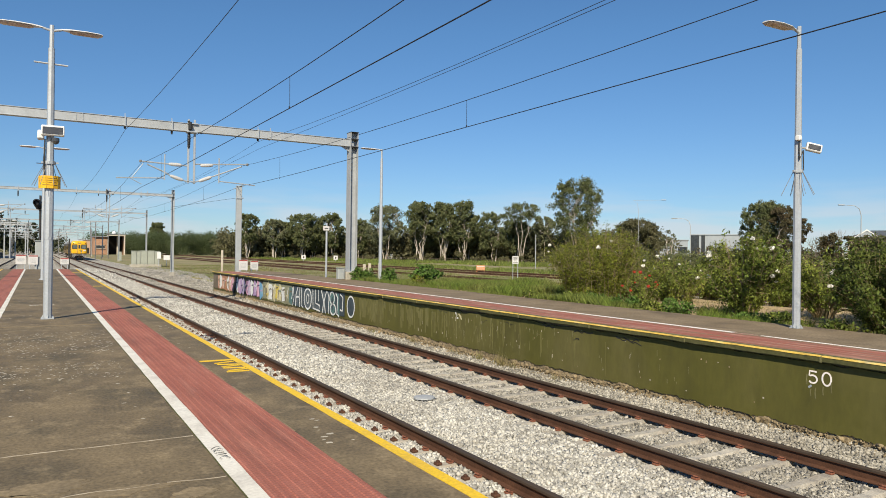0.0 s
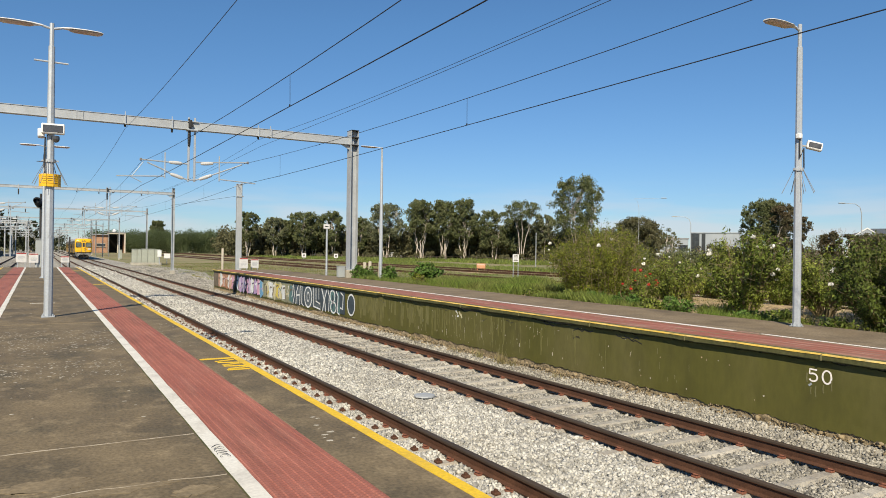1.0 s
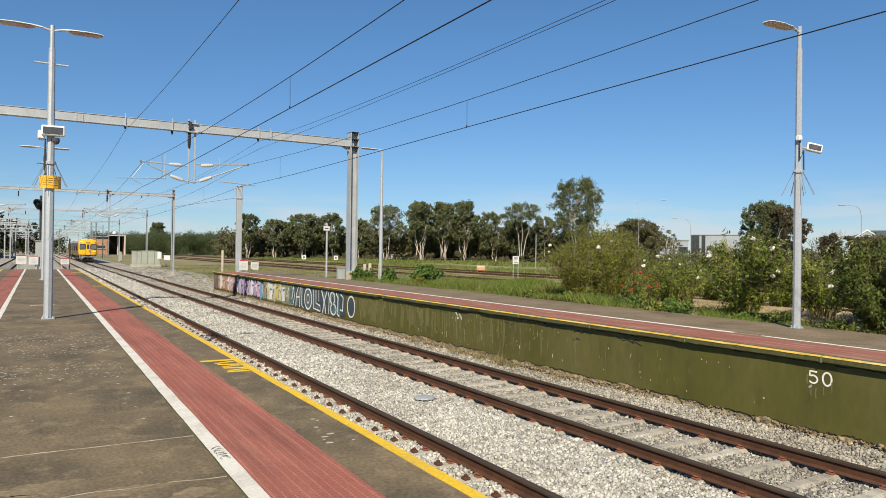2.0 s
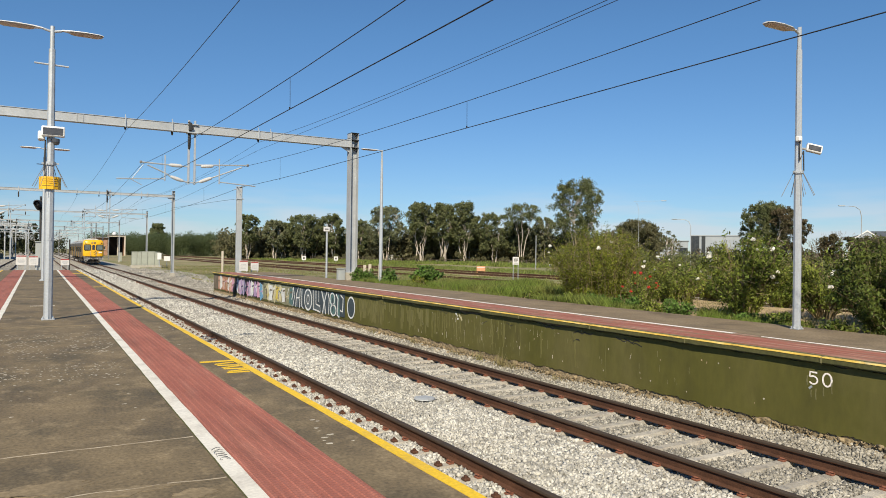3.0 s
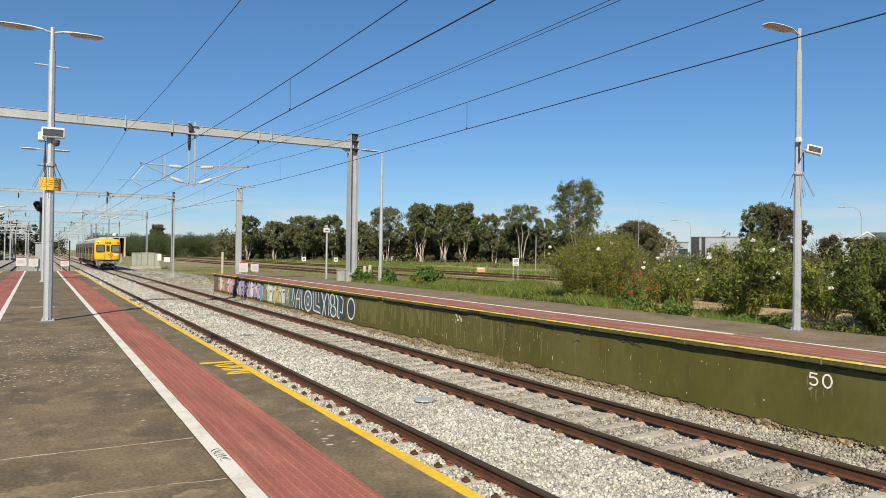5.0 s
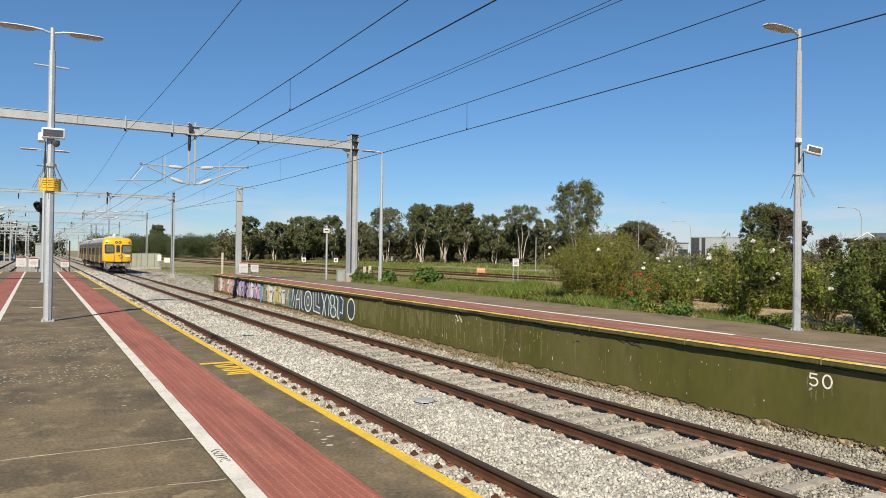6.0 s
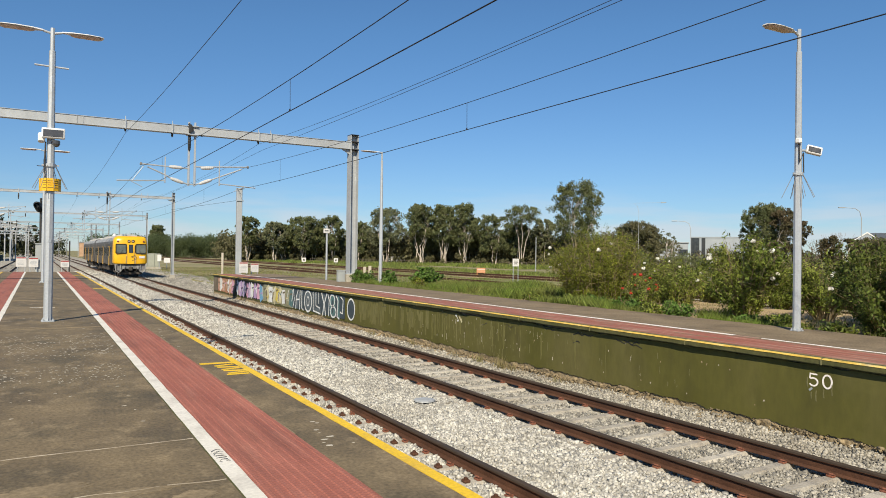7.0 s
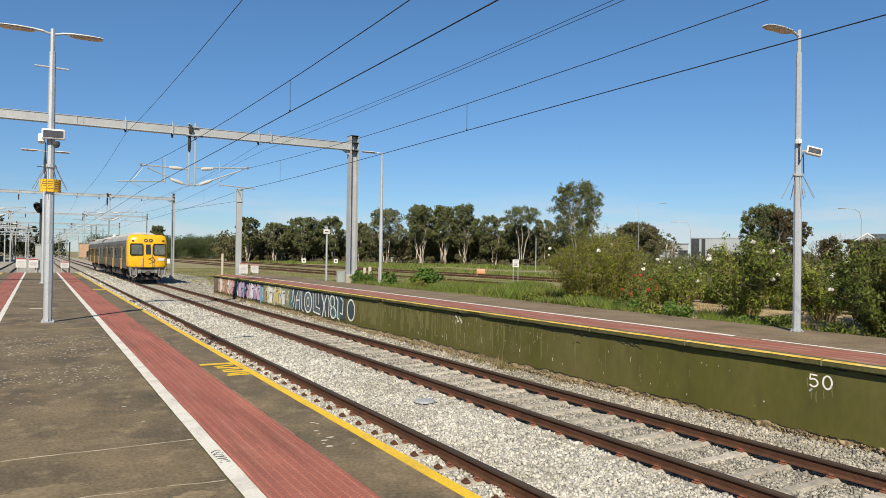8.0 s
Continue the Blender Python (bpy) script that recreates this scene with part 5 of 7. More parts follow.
    fr.add([p for row in rows for p in row], [(i * k + j, i * k + j + 1, (i + 1) * k + j + 1, (i + 1) * k + j) for i in range(len(rows) - 1) for j in range(k - 1)])
    fr.f += [tuple(range(k))[::-1], tuple((len(rows) - 1) * k + j for j in range(k))]
    front = part("cab_front" if with_cab else "car_end", fr, M["train_yellow"] if with_cab else M["train_steel"], car, "bright yellow flat cab front" if with_cab else "plain steel car end", smooth=True)
    if with_cab:
        tilt = Matrix.Rotation(radians(-5), 4, "X")
        for x in (-0.88, 0.88):
            w = 0.86
            part("windscreen_seal", Shape().box((x, 0.058, 2.73), (w + 0.12, 0.03, 0.96), 0.07, tilt), M["rubber"], front, "black window rubber")
            part("windscreen", Shape().box((x, 0.041, 2.73), (w, 0.03, 0.83), 0.06, tilt), M["cab_glass"], front, "grey rounded cab window")
        door = part("end_door", Shape().box((0, 0.03, 2.16), (0.66, 0.06, 1.80), 0.015, Matrix.Rotation(radians(-2.5), 4, "X")), M["train_yellow"], front, "yellow end door")
        part("door_window", Shape().box((0, 0.018, 2.74), (0.38, 0.03, 0.80), 0.03, tilt), M["window"], door, "dark narrow door window")
        part("light_box", Shape().box((0, 0.155, 3.47), (0.74, 0.10, 0.34), 0.05), M["train_yellow"], front, "raised yellow twin headlight box")
        for sx in (-1, 1):
            part("door_edge", Shape().box((sx * 0.35, 0.01, 2.16), (0.025, 0.04, 1.76), 0.004, Matrix.Rotation(radians(-2.5), 4, "X")), M["grey_under"], door)
            hl = part("headlight", Shape().tube([(sx * 0.18, 0.16, 3.47), (sx * 0.18, 0.085, 3.465)], 0.14, 16), M["black"], front, "round headlight with black rim")
            part("headlight_lens", Shape().tube([(sx * 0.18, 0.10, 3.465), (sx * 0.18, 0.072, 3.463)], 0.075, 14), M["lens"], hl, "dull round lens")
            ml = part("marker_light", Shape().tube([(sx * 1.16, 0.28, 3.46), (sx * 1.16, 0.12, 3.45)], 0.085, 12), M["dark_steel"], front, "small dark marker light")
            part("marker_lens", Shape().tube([(sx * 1.16, 0.13, 3.45), (sx * 1.16, 0.105, 3.45)], 0.055, 10), M["sign_red"], ml, "red marker lens")
            part("wiper", Shape().tube([(sx * 0.95, -0.02, 2.22), (sx * 0.68, 0.015, 2.66)], 0.014, 5), M["black"], front)
            part("grab_rail", Shape().tube([(sx * 0.43, -0.02, 1.3), (sx * 0.43, -0.07, 1.36), (sx * 0.43, -0.07, 2.0), (sx * 0.43, -0.02, 2.06)], 0.014, 6), M["galv"], front)
            part("side_step", Shape().tube([(sx * 1.34, 0.1, 1.2), (sx * 1.30, 0.04, 0.60), (sx * 1.08, 0.04, 0.42), (sx * 0.84, 0.04, 0.56), (sx * 0.90, 0.1, 1.2)], 0.05, 6), M["fairing"], front,
                 "pale grey bent step iron")
            part("air_hose", Shape().tube([(sx * 0.5, 0.05, 0.95), (sx * 0.55, -0.14, 0.7), (sx * 0.4, -0.18, 0.45), (sx * 0.28, -0.05, 0.55)], 0.03, 6), M["rubber"], front, "black hanging air hose")
            part("lower_fairing", Shape().prism([(0.62, 1.26), (1.42, 1.26), (1.38, 0.84), (1.16, 0.62), (0.80, 0.58), (0.64, 0.80)], 0.16, 0.5).moved(Matrix.Diagonal((sx, 1, 1, 1))), M["grey_under"], front,
                 "grimy grey lower fairing")
            part("jumper_box", Shape().box((sx * 0.62, 0.06, 0.92), (0.22, 0.2, 0.30), 0.03), M["fairing"], front, "grey jumper box")
        for bx, bz, ln, a in ((0.20, 2.02, 0.42, -24), (0.24, 1.84, 0.50, 30), (0.30, 1.66, 0.46, -26), (0.44, 1.94, 0.34, 52)):
            part("logo_bar", Shape().box((bx, -0.028, bz), (ln, 0.012, 0.045), 0.0, Matrix.Rotation(radians(a), 4, "Y")), M["undergear"], front, "dark emblem stroke")
        part("number_bar", Shape().box((1.0, -0.004, 1.92), (0.50, 0.012, 0.22), 0.003), M["sign_white"], front, "pale number patch")
        part("skirt_line", Shape().box((0, 0.03, 1.25), (2.5, 0.05, 0.06), 0.01), M["undergear"], front)
    part("buffer_beam", Shape().box((0, 0.28, 0.98), (2.1, 0.2, 0.40), 0.03), M["grey_under"], car, "grimy grey buffer beam")
    part("coupler", Shape().box((0, 0.05, 0.80), (0.34, 0.62, 0.30), 0.05).box((0, -0.28, 0.80), (0.26, 0.16, 0.42), 0.05), M["undergear"], car, "dark automatic coupler")
    part("rail_guard", Shape().box((0, 0.55, 0.34), (2.2, 0.06, 0.22), 0.02).box((-0.9, 0.5, 0.5), (0.08, 0.08, 0.6)).box((0.9, 0.5, 0.5), (0.08, 0.08, 0.6)), M["undergear"], car)
    return car, sets


LEAD, LEAD_WHEELS = build_car(True, "yellow-fronted stainless steel diesel railcar on the track")
TRAIL, TRAIL_WHEELS = build_car(False, "stainless steel second railcar coupled behind the first")


def train_y(t):
    s = 8.0 - t
    return 61.9 + 12.15 * s + 0.18 * s * s


# ---- trees ----
def branch(rng, a, b, sag=0.12, n=5):
    """A crooked line from a to b."""
    a, b = np.asarray(a, float), np.asarray(b, float)
    d = np.linalg.norm(b - a)
    pts = [a + (b - a) * i / n for i in range(n + 1)]
    for i in range(1, n):
        pts[i] = pts[i] + rng.normal(size=3) * d * 0.045 + np.array([0, 0, sag * d * math.sin(math.pi * i / n)]) * 0.5
    return pts


def build_gum(x, y, top, width, seed, leaf="gum_leaf", low=0.45, label="tall gum tree with pale trunks and open crown", masses=18, tufts=11, per=48, size=0.34, flat=0.72, stem_count=4,
              bole=1.0):
    """A gum tree: slender pale stems from one foot, crooked limbs, and a crown of separate leaf masses, each broken into hanging tufts."""
    rng = np.random.default_rng(seed)
    z0 = ground_z(x, y) - 0.2
    h = top - z0
    t = thing("gum_tree", label, "tree", (x, y, z0), group="gum trees")
    s = Shape()
    stems = []
    turn = rng.uniform(0, 2 * math.pi)
    for k in range(stem_count):
        a = turn + 2 * math.pi * k / stem_count + rng.normal() * 0.4
        reach = width * rng.uniform(0.14, 0.34)
        end = np.array([math.cos(a) * reach, math.sin(a) * reach, h * rng.uniform(max(0.5, low), 0.86)])
        foot = np.array([math.cos(a), math.sin(a), 0]) * rng.uniform(0.1, 0.7) * (stem_count > 1)
        knee = foot * 0.35 + end * 0.65
        knee[:2] = foot[:2] + (end[:2] - foot[:2]) * rng.uniform(0.25, 0.5)
        pts = [(1 - u) ** 2 * foot + 2 * u * (1 - u) * knee + u * u * end + rng.normal(size=3) * 0.012 * h * (0 < u < 1) for u in np.linspace(0, 1, 8)]
        r = (0.085 + h * 0.0048) * bole * rng.uniform(0.7, 1.15)
        s.tube(pts, [r * (1.15 - 0.85 * i / 7) for i in range(8)], 7)
        stems.append(pts)
    pts_all = []
    for k in range(masses):
        v = (k + rng.uniform(0, 1)) / masses
        a = turn + 2.4 * k + rng.normal() * 0.3
        r = width * rng.uniform(0.10, 0.18)
        dome = math.sin(math.pi * (0.20 + 0.66 * v)) ** 0.6
        rr = max(0.0, width * 0.5 * dome - r * 0.9) * math.sqrt(rng.uniform(0.25, 1.0))
        c = np.array([math.cos(a) * rr, math.sin(a) * rr, h * (low + (1 - low) * v)])
        c[2] = min(c[2], h - r * flat * 1.0)
        st = stems[int(np.argmin([np.linalg.norm(q[-1] - c) for q in stems]))]
        w = h * 0.0034 * bole
        s.tube(branch(rng, st[int(rng.integers(4, 8))], c + np.array([0, 0, r * 0.2]), 0.1, 4), [w, w * 0.8, w * 0.62, w * 0.45, w * 0.25], 5)
        d = rng.normal(size=(tufts, 3)) + np.array([0, 0, 0.35])
        d /= np.linalg.norm(d, axis=1)[:, None]
        tc = c + d * rng.uniform(0.35, 1.0, (tufts, 1)) * np.array([r, r, r * flat])
        tr = r * rng.uniform(0.16, 0.34, tufts)
        n = np.maximum(8, (0.8 * per * (tr / (0.25 * r)) ** 2)).astype(int)
        for q, e, m in zip(tc, tr, n):
            o = np.clip(rng.normal(size=(m, 3)), -1.7, 1.7) * e * np.array([0.55, 0.55, 0.5])
            o[:, 2] -= np.abs(rng.normal(size=m)) * e * 0.35
            pts_all.append(q + o)
    part("trunk", s, M["bark"], t, "pale forked trunk and limbs", smooth=True)
    part("crown", scatter("crown", [leaves(rng, np.concatenate(pts_all), size * 1.1, 0.5, 0.9)], M[leaf]), None, t, "ragged olive-green crown")
    return t


GUMS = [(59.9, 232.5, 13.4, 7.2, "gum_leaf", 0.45), (66.7, 225.3, 11.6, 7.6, "gum_leaf_grey", 0.42), (75.5, 222.3, 13.8, 11.2, "gum_leaf", 0.40), (84.4, 219.3, 14.0, 9.2, "gum_leaf", 0.36),
        (96.4, 220.2, 11.0, 7.4, "dark_leaf", 0.22), (96.0, 202.7, 16.3, 12.8, "gum_leaf_grey", 0.46), (101.9, 189.8, 17.0, 9.8, "gum_leaf", 0.52), (107.6, 185.4, 16.9, 9.4, "gum_leaf", 0.42),
        (112.6, 182.4, 17.4, 10.0, "gum_leaf", 0.40), (121.4, 178.0, 14.0, 11.4, "gum_leaf", 0.36), (133.2, 169.4, 12.8, 7.0, "gum_leaf_grey", 0.40)]
for i, (x, y, top, w, leaf, low) in enumerate(GUMS):
    build_gum(x, y, top, w * 1.24, 40 + i, leaf, low - 0.06, masses=34, tufts=13, per=36, size=0.42, bole=0.72, stem_count=(5, 3, 4, 3, 3, 3, 5, 6, 4, 3, 2)[i])
build_gum(121.8, 164.7, 16.0, 13.0, 58, "gum_leaf", 0.72, "open umbrella-shaped gum tree on a forked pale trunk", 24, 12, 30, 0.32, 0.5, 3, 0.8)
build_gum(131.0, 151.2, 23.0, 18.2, 71, "gum_leaf", 0.34, "very tall grey-green gum tree above the others", 50, 12, 44, 0.42, 0.95, 3, 0.8)
build_gum(107.0, 105.1, 8.9, 10.8, 72, "mid_leaf", 0.20, "round dense olive-brown tree", 44, 14, 60, 0.29, 0.8)
build_gum(126.1, 114.0, 7.4, 4.5, 73, "gum_leaf_grey", 0.3, "small sparse gum tree", 8, 8, 30, 0.26)
build_gum(78.5, 55.5, 8.3, 7.0, 75, "gum_leaf", 0.34, "dense dark green tree beyond the sidings", 52, 12, 74, 0.18, 0.75, 3)
build_gum(77.4, 51.9, 7.4, 5.6, 76, "russet_leaf", 0.20, "russet brown scrubby tree beyond the sidings", 34, 12, 74, 0.19, 0.9, 3)
build_gum(51.8, 376.4, 14.6, 9.2, 77, "gum_leaf", 0.30, "lone round dark tree on the skyline", 60, 12, 40, 0.6, 0.75, 2)
for x, y, top, w, seed in ((104.8, 194.5, 15.4, 10.5, 90), (110.4, 190.0, 15.8, 10.0, 91), (117.0, 187.0, 13.6, 10.0, 92), (90.5, 213.0, 12.4, 9.0, 93), (126.5, 173.0, 11.2, 9.0, 94),
                           (71.0, 229.0, 11.0, 9.5, 95), (80.2, 225.0, 11.4, 9.0, 96)):
    build_gum(x, y, top, w, seed, "gum_leaf", 0.26, "dense dark gum tree among the others", 36, 13, 34, 0.46, 0.85, 3, 0.7)
for x, y, top, w, seed in ((-8.4, 299.9, 11.5, 9.0, 78), (-2.3, 320.0, 11.1, 7.5, 79), (-14.5, 296.0, 14.5, 12.0, 82), (-20.5, 290.0, 13.0, 12.0, 83)):
    build_gum(x, y, top, w, seed, "dark_leaf", 0.2, "dark tree behind the far station", 24, 10, 26, 0.65, 0.9)
for x, y, top, w, seed, leaf, tone in ((81.5, 48.0, 4.2, 6.5, 84, "russet_leaf", "russet"), (83.5, 43.6, 4.0, 7.0, 85, "mid_leaf", "olive"), (85.0, 39.5, 3.7, 7.0, 86, "russet_leaf", "russet"),
                                       (88.0, 47.0, 4.2, 8.0, 80, "russet_leaf", "russet"), (93.0, 40.0, 4.0, 7.5, 81, "dark_leaf", "dark")):
    build_gum(x, y, top, w, seed, leaf, 0.14, "low %s scrubby tree" % tone, 26, 11, 46, 0.22, 0.8)


def build_bare_tree(x, y, top, width, seed):
    """A leafless tree: stems that fork again and again into thin twigs."""
    rng = np.random.default_rng(seed)
    z0 = ground_z(x, y) - 0.2
    h = top - z0
    s = Shape()
    ends = [(np.zeros(3), np.array([0.0, 0.0, 1.0]), h * 0.34, 0.10)]
    for level in range(5):
        nxt = []
        for a, d, l, r in ends:
            b = a + d * l
            s.tube([a, a + d * l * 0.5 + rng.normal(size=3) * l * 0.05, b], [r, r * 0.85, r * 0.7], 4, False)
            for k in range(3 if level else 4):
                e = d + np.clip(rng.normal(size=3), -1.3, 1.3) * np.array([0.5, 0.5, 0.25]) * width / h * 1.6
                nxt.append((b, e / np.linalg.norm(e), l * rng.uniform(0.55, 0.75), r * 0.55))
        ends = nxt
    ob = single("bare_tree", s, M["grey_bark"], "leafless grey-brown tree with fine twigs", "tree", group="bare trees")
    ob.location = (x, y, z0)


for x, y, top, w, seed in ((112.0, 69.5, 6.2, 3.4, 301), (114.0, 67.2, 6.6, 3.6, 302), (116.5, 65.5, 5.8, 3.4, 303)):
    build_bare_tree(x, y, top, w, seed)


def scrub(name, label, line, rows, count, lo, hi, leaf, size, per, seed, category="scrub"):
    """A belt of low trees and bushes along a line on the ground, one mass of leaves."""
    rng = np.random.default_rng(seed)
    cs, rs = [], []
    for k in range(count):
        u = (k + rng.uniform(0, 1)) / count * (len(line) - 1)
        i = min(int(u), len(line) - 2)
        a, b = np.array(line[i]), np.array(line[i + 1])
        p = a + (b - a) * (u - i)
        away = p / np.linalg.norm(p)
        p = p + away * rng.uniform(0, rows)
        h = rng.uniform(lo, hi)
        w = h * rng.uniform(0.42, 0.6)
        z = ground_z(p[0], p[1])
        for m in range(5):
            r = w * rng.uniform(0.38, 0.6)
            cs.append((p[0] + rng.normal() * w * 0.45, p[1] + rng.normal() * w * 0.45, z + max(r * 0.3, (h - r) * rng.uniform(0.15, 1.0))))
            rs.append((r, r, r * rng.uniform(0.8, 1.1)))
    pts, ways = ball_points(rng, cs, rs, per, 0.35, 0.10, True)
    ob = new(name, scatter(name, [leaves(rng, pts, size, 0.6, 0.6, out=ways * 0.25)], M[leaf]))
    return tagged(ob, label, category, kind="stuff")


scrub("scrub_belt", "belt of dark scrub under the gum trees", [(56, 246), (80, 232), (100, 206), (120, 186), (140, 160), (150, 140)], 14, 200, 8.5, 12.5, "mid_leaf", 0.80, 128, 5)
scrub("scrub_front", "olive scrub in front of the gum trees", [(60, 230), (82, 215), (104, 184), (122, 164), (136, 144)], 6, 26, 1.6, 3.6, "mid_leaf", 0.36, 260, 6)
scrub("far_wood", "distant even belt of dark green trees", [(22, 345), (40, 338), (58, 332), (76, 326), (92, 300)], 18, 130, 10.2, 12.2, "pine_leaf", 0.46, 250, 7, "wood")
scrub("far_scrub", "distant russet and olive hedge", [(128, 118), (138, 96), (136, 80), (130, 62), (122, 50), (118, 36)], 10, 46, 3.5, 6.5, "russet_leaf", 0.4, 130, 8)
scrub("siding_scrub", "olive and russet scrub beyond the sidings", [(60, 74), (64, 56), (66, 40), (66, 26), (64, 12)], 9, 34, 2.8, 4.7, "gum_leaf", 0.24, 260, 10)
scrub("siding_brush", "russet brush beyond the sidings", [(60, 62), (62, 46), (63, 34), (62, 18)], 6, 10, 2.0, 3.6, "russet_leaf", 0.20, 320, 12)
scrub("left_wood", "distant dark trees beside the line", [(-60, 300), (-30, 320), (-8, 335), (8, 345)], 20, 40, 6.0, 9.5, "dark_leaf", 0.7, 110, 9, "wood")


# ---- shrubs behind the far platform ----
def build_shrub(x, y, height, width, seed, leaf, n_leaf, size, label, canes=34, flowers=0, petal="petal", start=0.18, upright=1.0, slim=0.42, foot=0.07, group="garden shrubs"):
    """A shrub: many thin canes fanning up from the base, each clothed in small leaves."""
    rng = np.random.default_rng(seed)
    z0 = ground_z(x, y) - 0.03
    t = thing("garden_shrub", label, "shrub", (x, y, z0), group=group)
    s = Shape()
    tips = []
    pts_all = []
    per = n_leaf // canes
    for k in range(canes):
        a = rng.uniform(0, 2 * math.pi)
        reach = width * 0.5 * math.sqrt(rng.uniform(0.02, 1.0))
        top = height * (1 - 0.50 * (reach / (width * 0.5)) ** 3.0) * rng.uniform(0.76, 1.0)
        b0 = np.array([math.cos(a), math.sin(a), 0]) * width * foot * math.sqrt(rng.uniform(0, 1))
        end = np.array([math.cos(a) * reach, math.sin(a) * reach, top])
        mid = b0 * 0.5 + end * 0.5
        mid[:2] *= 0.72 if upright > 0.5 else 1.1
        mid[2] *= 1.12
        line = [(1 - u) ** 2 * b0 + 2 * u * (1 - u) * mid + u * u * end + rng.normal(size=3) * 0.02 * u for u in np.linspace(0, 1, 6)]
        s.tube(line, [(0.009 if foot > 0.2 else 0.015) * q for q in (1, 0.85, 0.7, 0.55, 0.4, 0.2)], 4, False)
        tips.append(line[-1])
        u = start + (1 - start) * rng.uniform(0, 1, per) ** (1.0 if foot > 0.2 else 0.75)
        base = ((1 - u) ** 2)[:, None] * b0 + (2 * u * (1 - u))[:, None] * mid + (u * u)[:, None] * end
        spread = (0.04 + 0.16 * u)[:, None] * width * 0.24
        sprays = max(1, per // 14)
        pick = rng.integers(0, sprays, per)
        twig = rng.normal(size=(per, 3)) * 0.055 + (np.clip(rng.normal(size=(sprays, 3)), -1.25, 1.25) * spread[:sprays])[pick]
        pts_all.append(base[:sprays][pick] + twig)
        for q in range(3):
            i = int(rng.integers(2, 5))
            s.tube([line[i], line[i] + rng.normal(size=3) * width * 0.07 + np.array([0, 0, height * 0.08])], [0.006, 0.002], 3, False)
    pts = np.concatenate(pts_all)
    ways = pts - np.array([0, 0, height * 0.35])
    ways /= np.linalg.norm(ways, axis=1)[:, None] + 1e-6
    keep = (pts[:, 2] > 0.03) & (pts[:, 2] < height * 1.04)
    tagged(part("stem_mass", s, M["cane"], t, "thin brown-green canes"), kind="stuff")
    part("foliage", scatter("foliage", [leaves(rng, pts[keep], size, slim, -0.3, out=ways[keep] * 0.35)], M[leaf]), None, t)
    for k in range(flowers):
        tip = np.asarray(tips[k % len(tips)]) * (1 if k % 2 else rng.uniform(0.7, 1)) + rng.normal(size=3) * 0.05 + np.array([-0.04 * width, -0.03 * width, 0.02])
        r = rng.uniform(0.034, 0.068) * (1 if petal == "petal" else 0.75)
        pp, face = ball_points(rng, [tip], [(r, r, r * 0.8)], 34, 0.12, 0.05, True)
        part("flower", scatter("flower", [leaves(rng, pp, r * 0.95, 0.9, out=face * 1.5)], M[petal]), None, t, "open white bloom" if petal == "petal" else "red bloom")
    return t


build_shrub(16.3, 17.75, 2.62, 3.7, 101, "willow_leaf", 48000, 0.074, "large olive-green shrub with upright thin stems", 260, 14, "petal", 0.02, slim=0.30, foot=0.30)
build_shrub(16.9, 10.3, 1.8, 2.2, 102, "rose_leaf", 9000, 0.075, "leafy rose bush behind the lamp post", 60, 4, "petal", 0.30, foot=0.08)
build_shrub(17.6, 15.7, 1.65, 2.5, 103, "rose_leaf", 10000, 0.075, "leafy green rose bush", 54, 5, "petal", 0.04, foot=0.22)
build_shrub(15.35, 11.4, 2.2, 2.45, 104, "rose_leaf", 16000, 0.078, "tall leafy rose bush with white blooms", 90, 16, "petal", 0.10, foot=0.08)
build_shrub(15.1, 7.9, 2.1, 2.7, 106, "rose_dark", 24000, 0.078, "dense dark rose bush with white blooms", 80, 7, "petal", 0.04)
build_shrub(16.3, 6.6, 2.3, 2.6, 107, "rose_leaf", 12000, 0.078, "dense green rose bush", 50, 5, "petal", 0.12)
build_shrub(17.3, 8.6, 2.0, 2.4, 109, "rose_leaf", 13000, 0.078, "bright green rose bush with a white bloom", 60, 4, "petal", 0.22, foot=0.08)
build_shrub(14.95, 14.5, 1.25, 1.2, 108, "rose_leaf", 3600, 0.06, "low red rose bush", 28, 14, "red_petal", 0.15)
build_shrub(20.6, 16.6, 1.4, 2.4, 112, "rose_leaf", 9000, 0.08, "green shrub among the roses", 44, 5, "petal", 0.12)
build_shrub(19.6, 13.2, 1.35, 2.2, 110, "rose_leaf", 8000, 0.08, "green shrub among the roses", 44, 3, "petal", 0.15)
build_shrub(15.8, 29.0, 0.95, 1.7, 114, "bright_leaf", 2600, 0.13, "low bright green leafy weed", 30, 0, slim=0.7)
build_shrub(15.0, 31.2, 0.75, 1.0, 115, "bright_leaf", 1300, 0.12, "low bright green leafy weed", 20, 0, slim=0.7)
build_shrub(13.62, 31.9, 0.85, 0.7, 118, "bright_leaf", 1500, 0.10, "tall green weed beside the footing", 22, 0, slim=0.6)
build_shrub(14.1, 31.6, 0.8, 0.8, 116, "bright_leaf", 1300, 0.10, "tall green weed beside the footing", 20, 0, slim=0.6)
build_shrub(14.3, 26.8, 0.55, 0.9, 117, "willow_leaf", 1100, 0.09, "low dull green weed", 20, 0, slim=0.5)
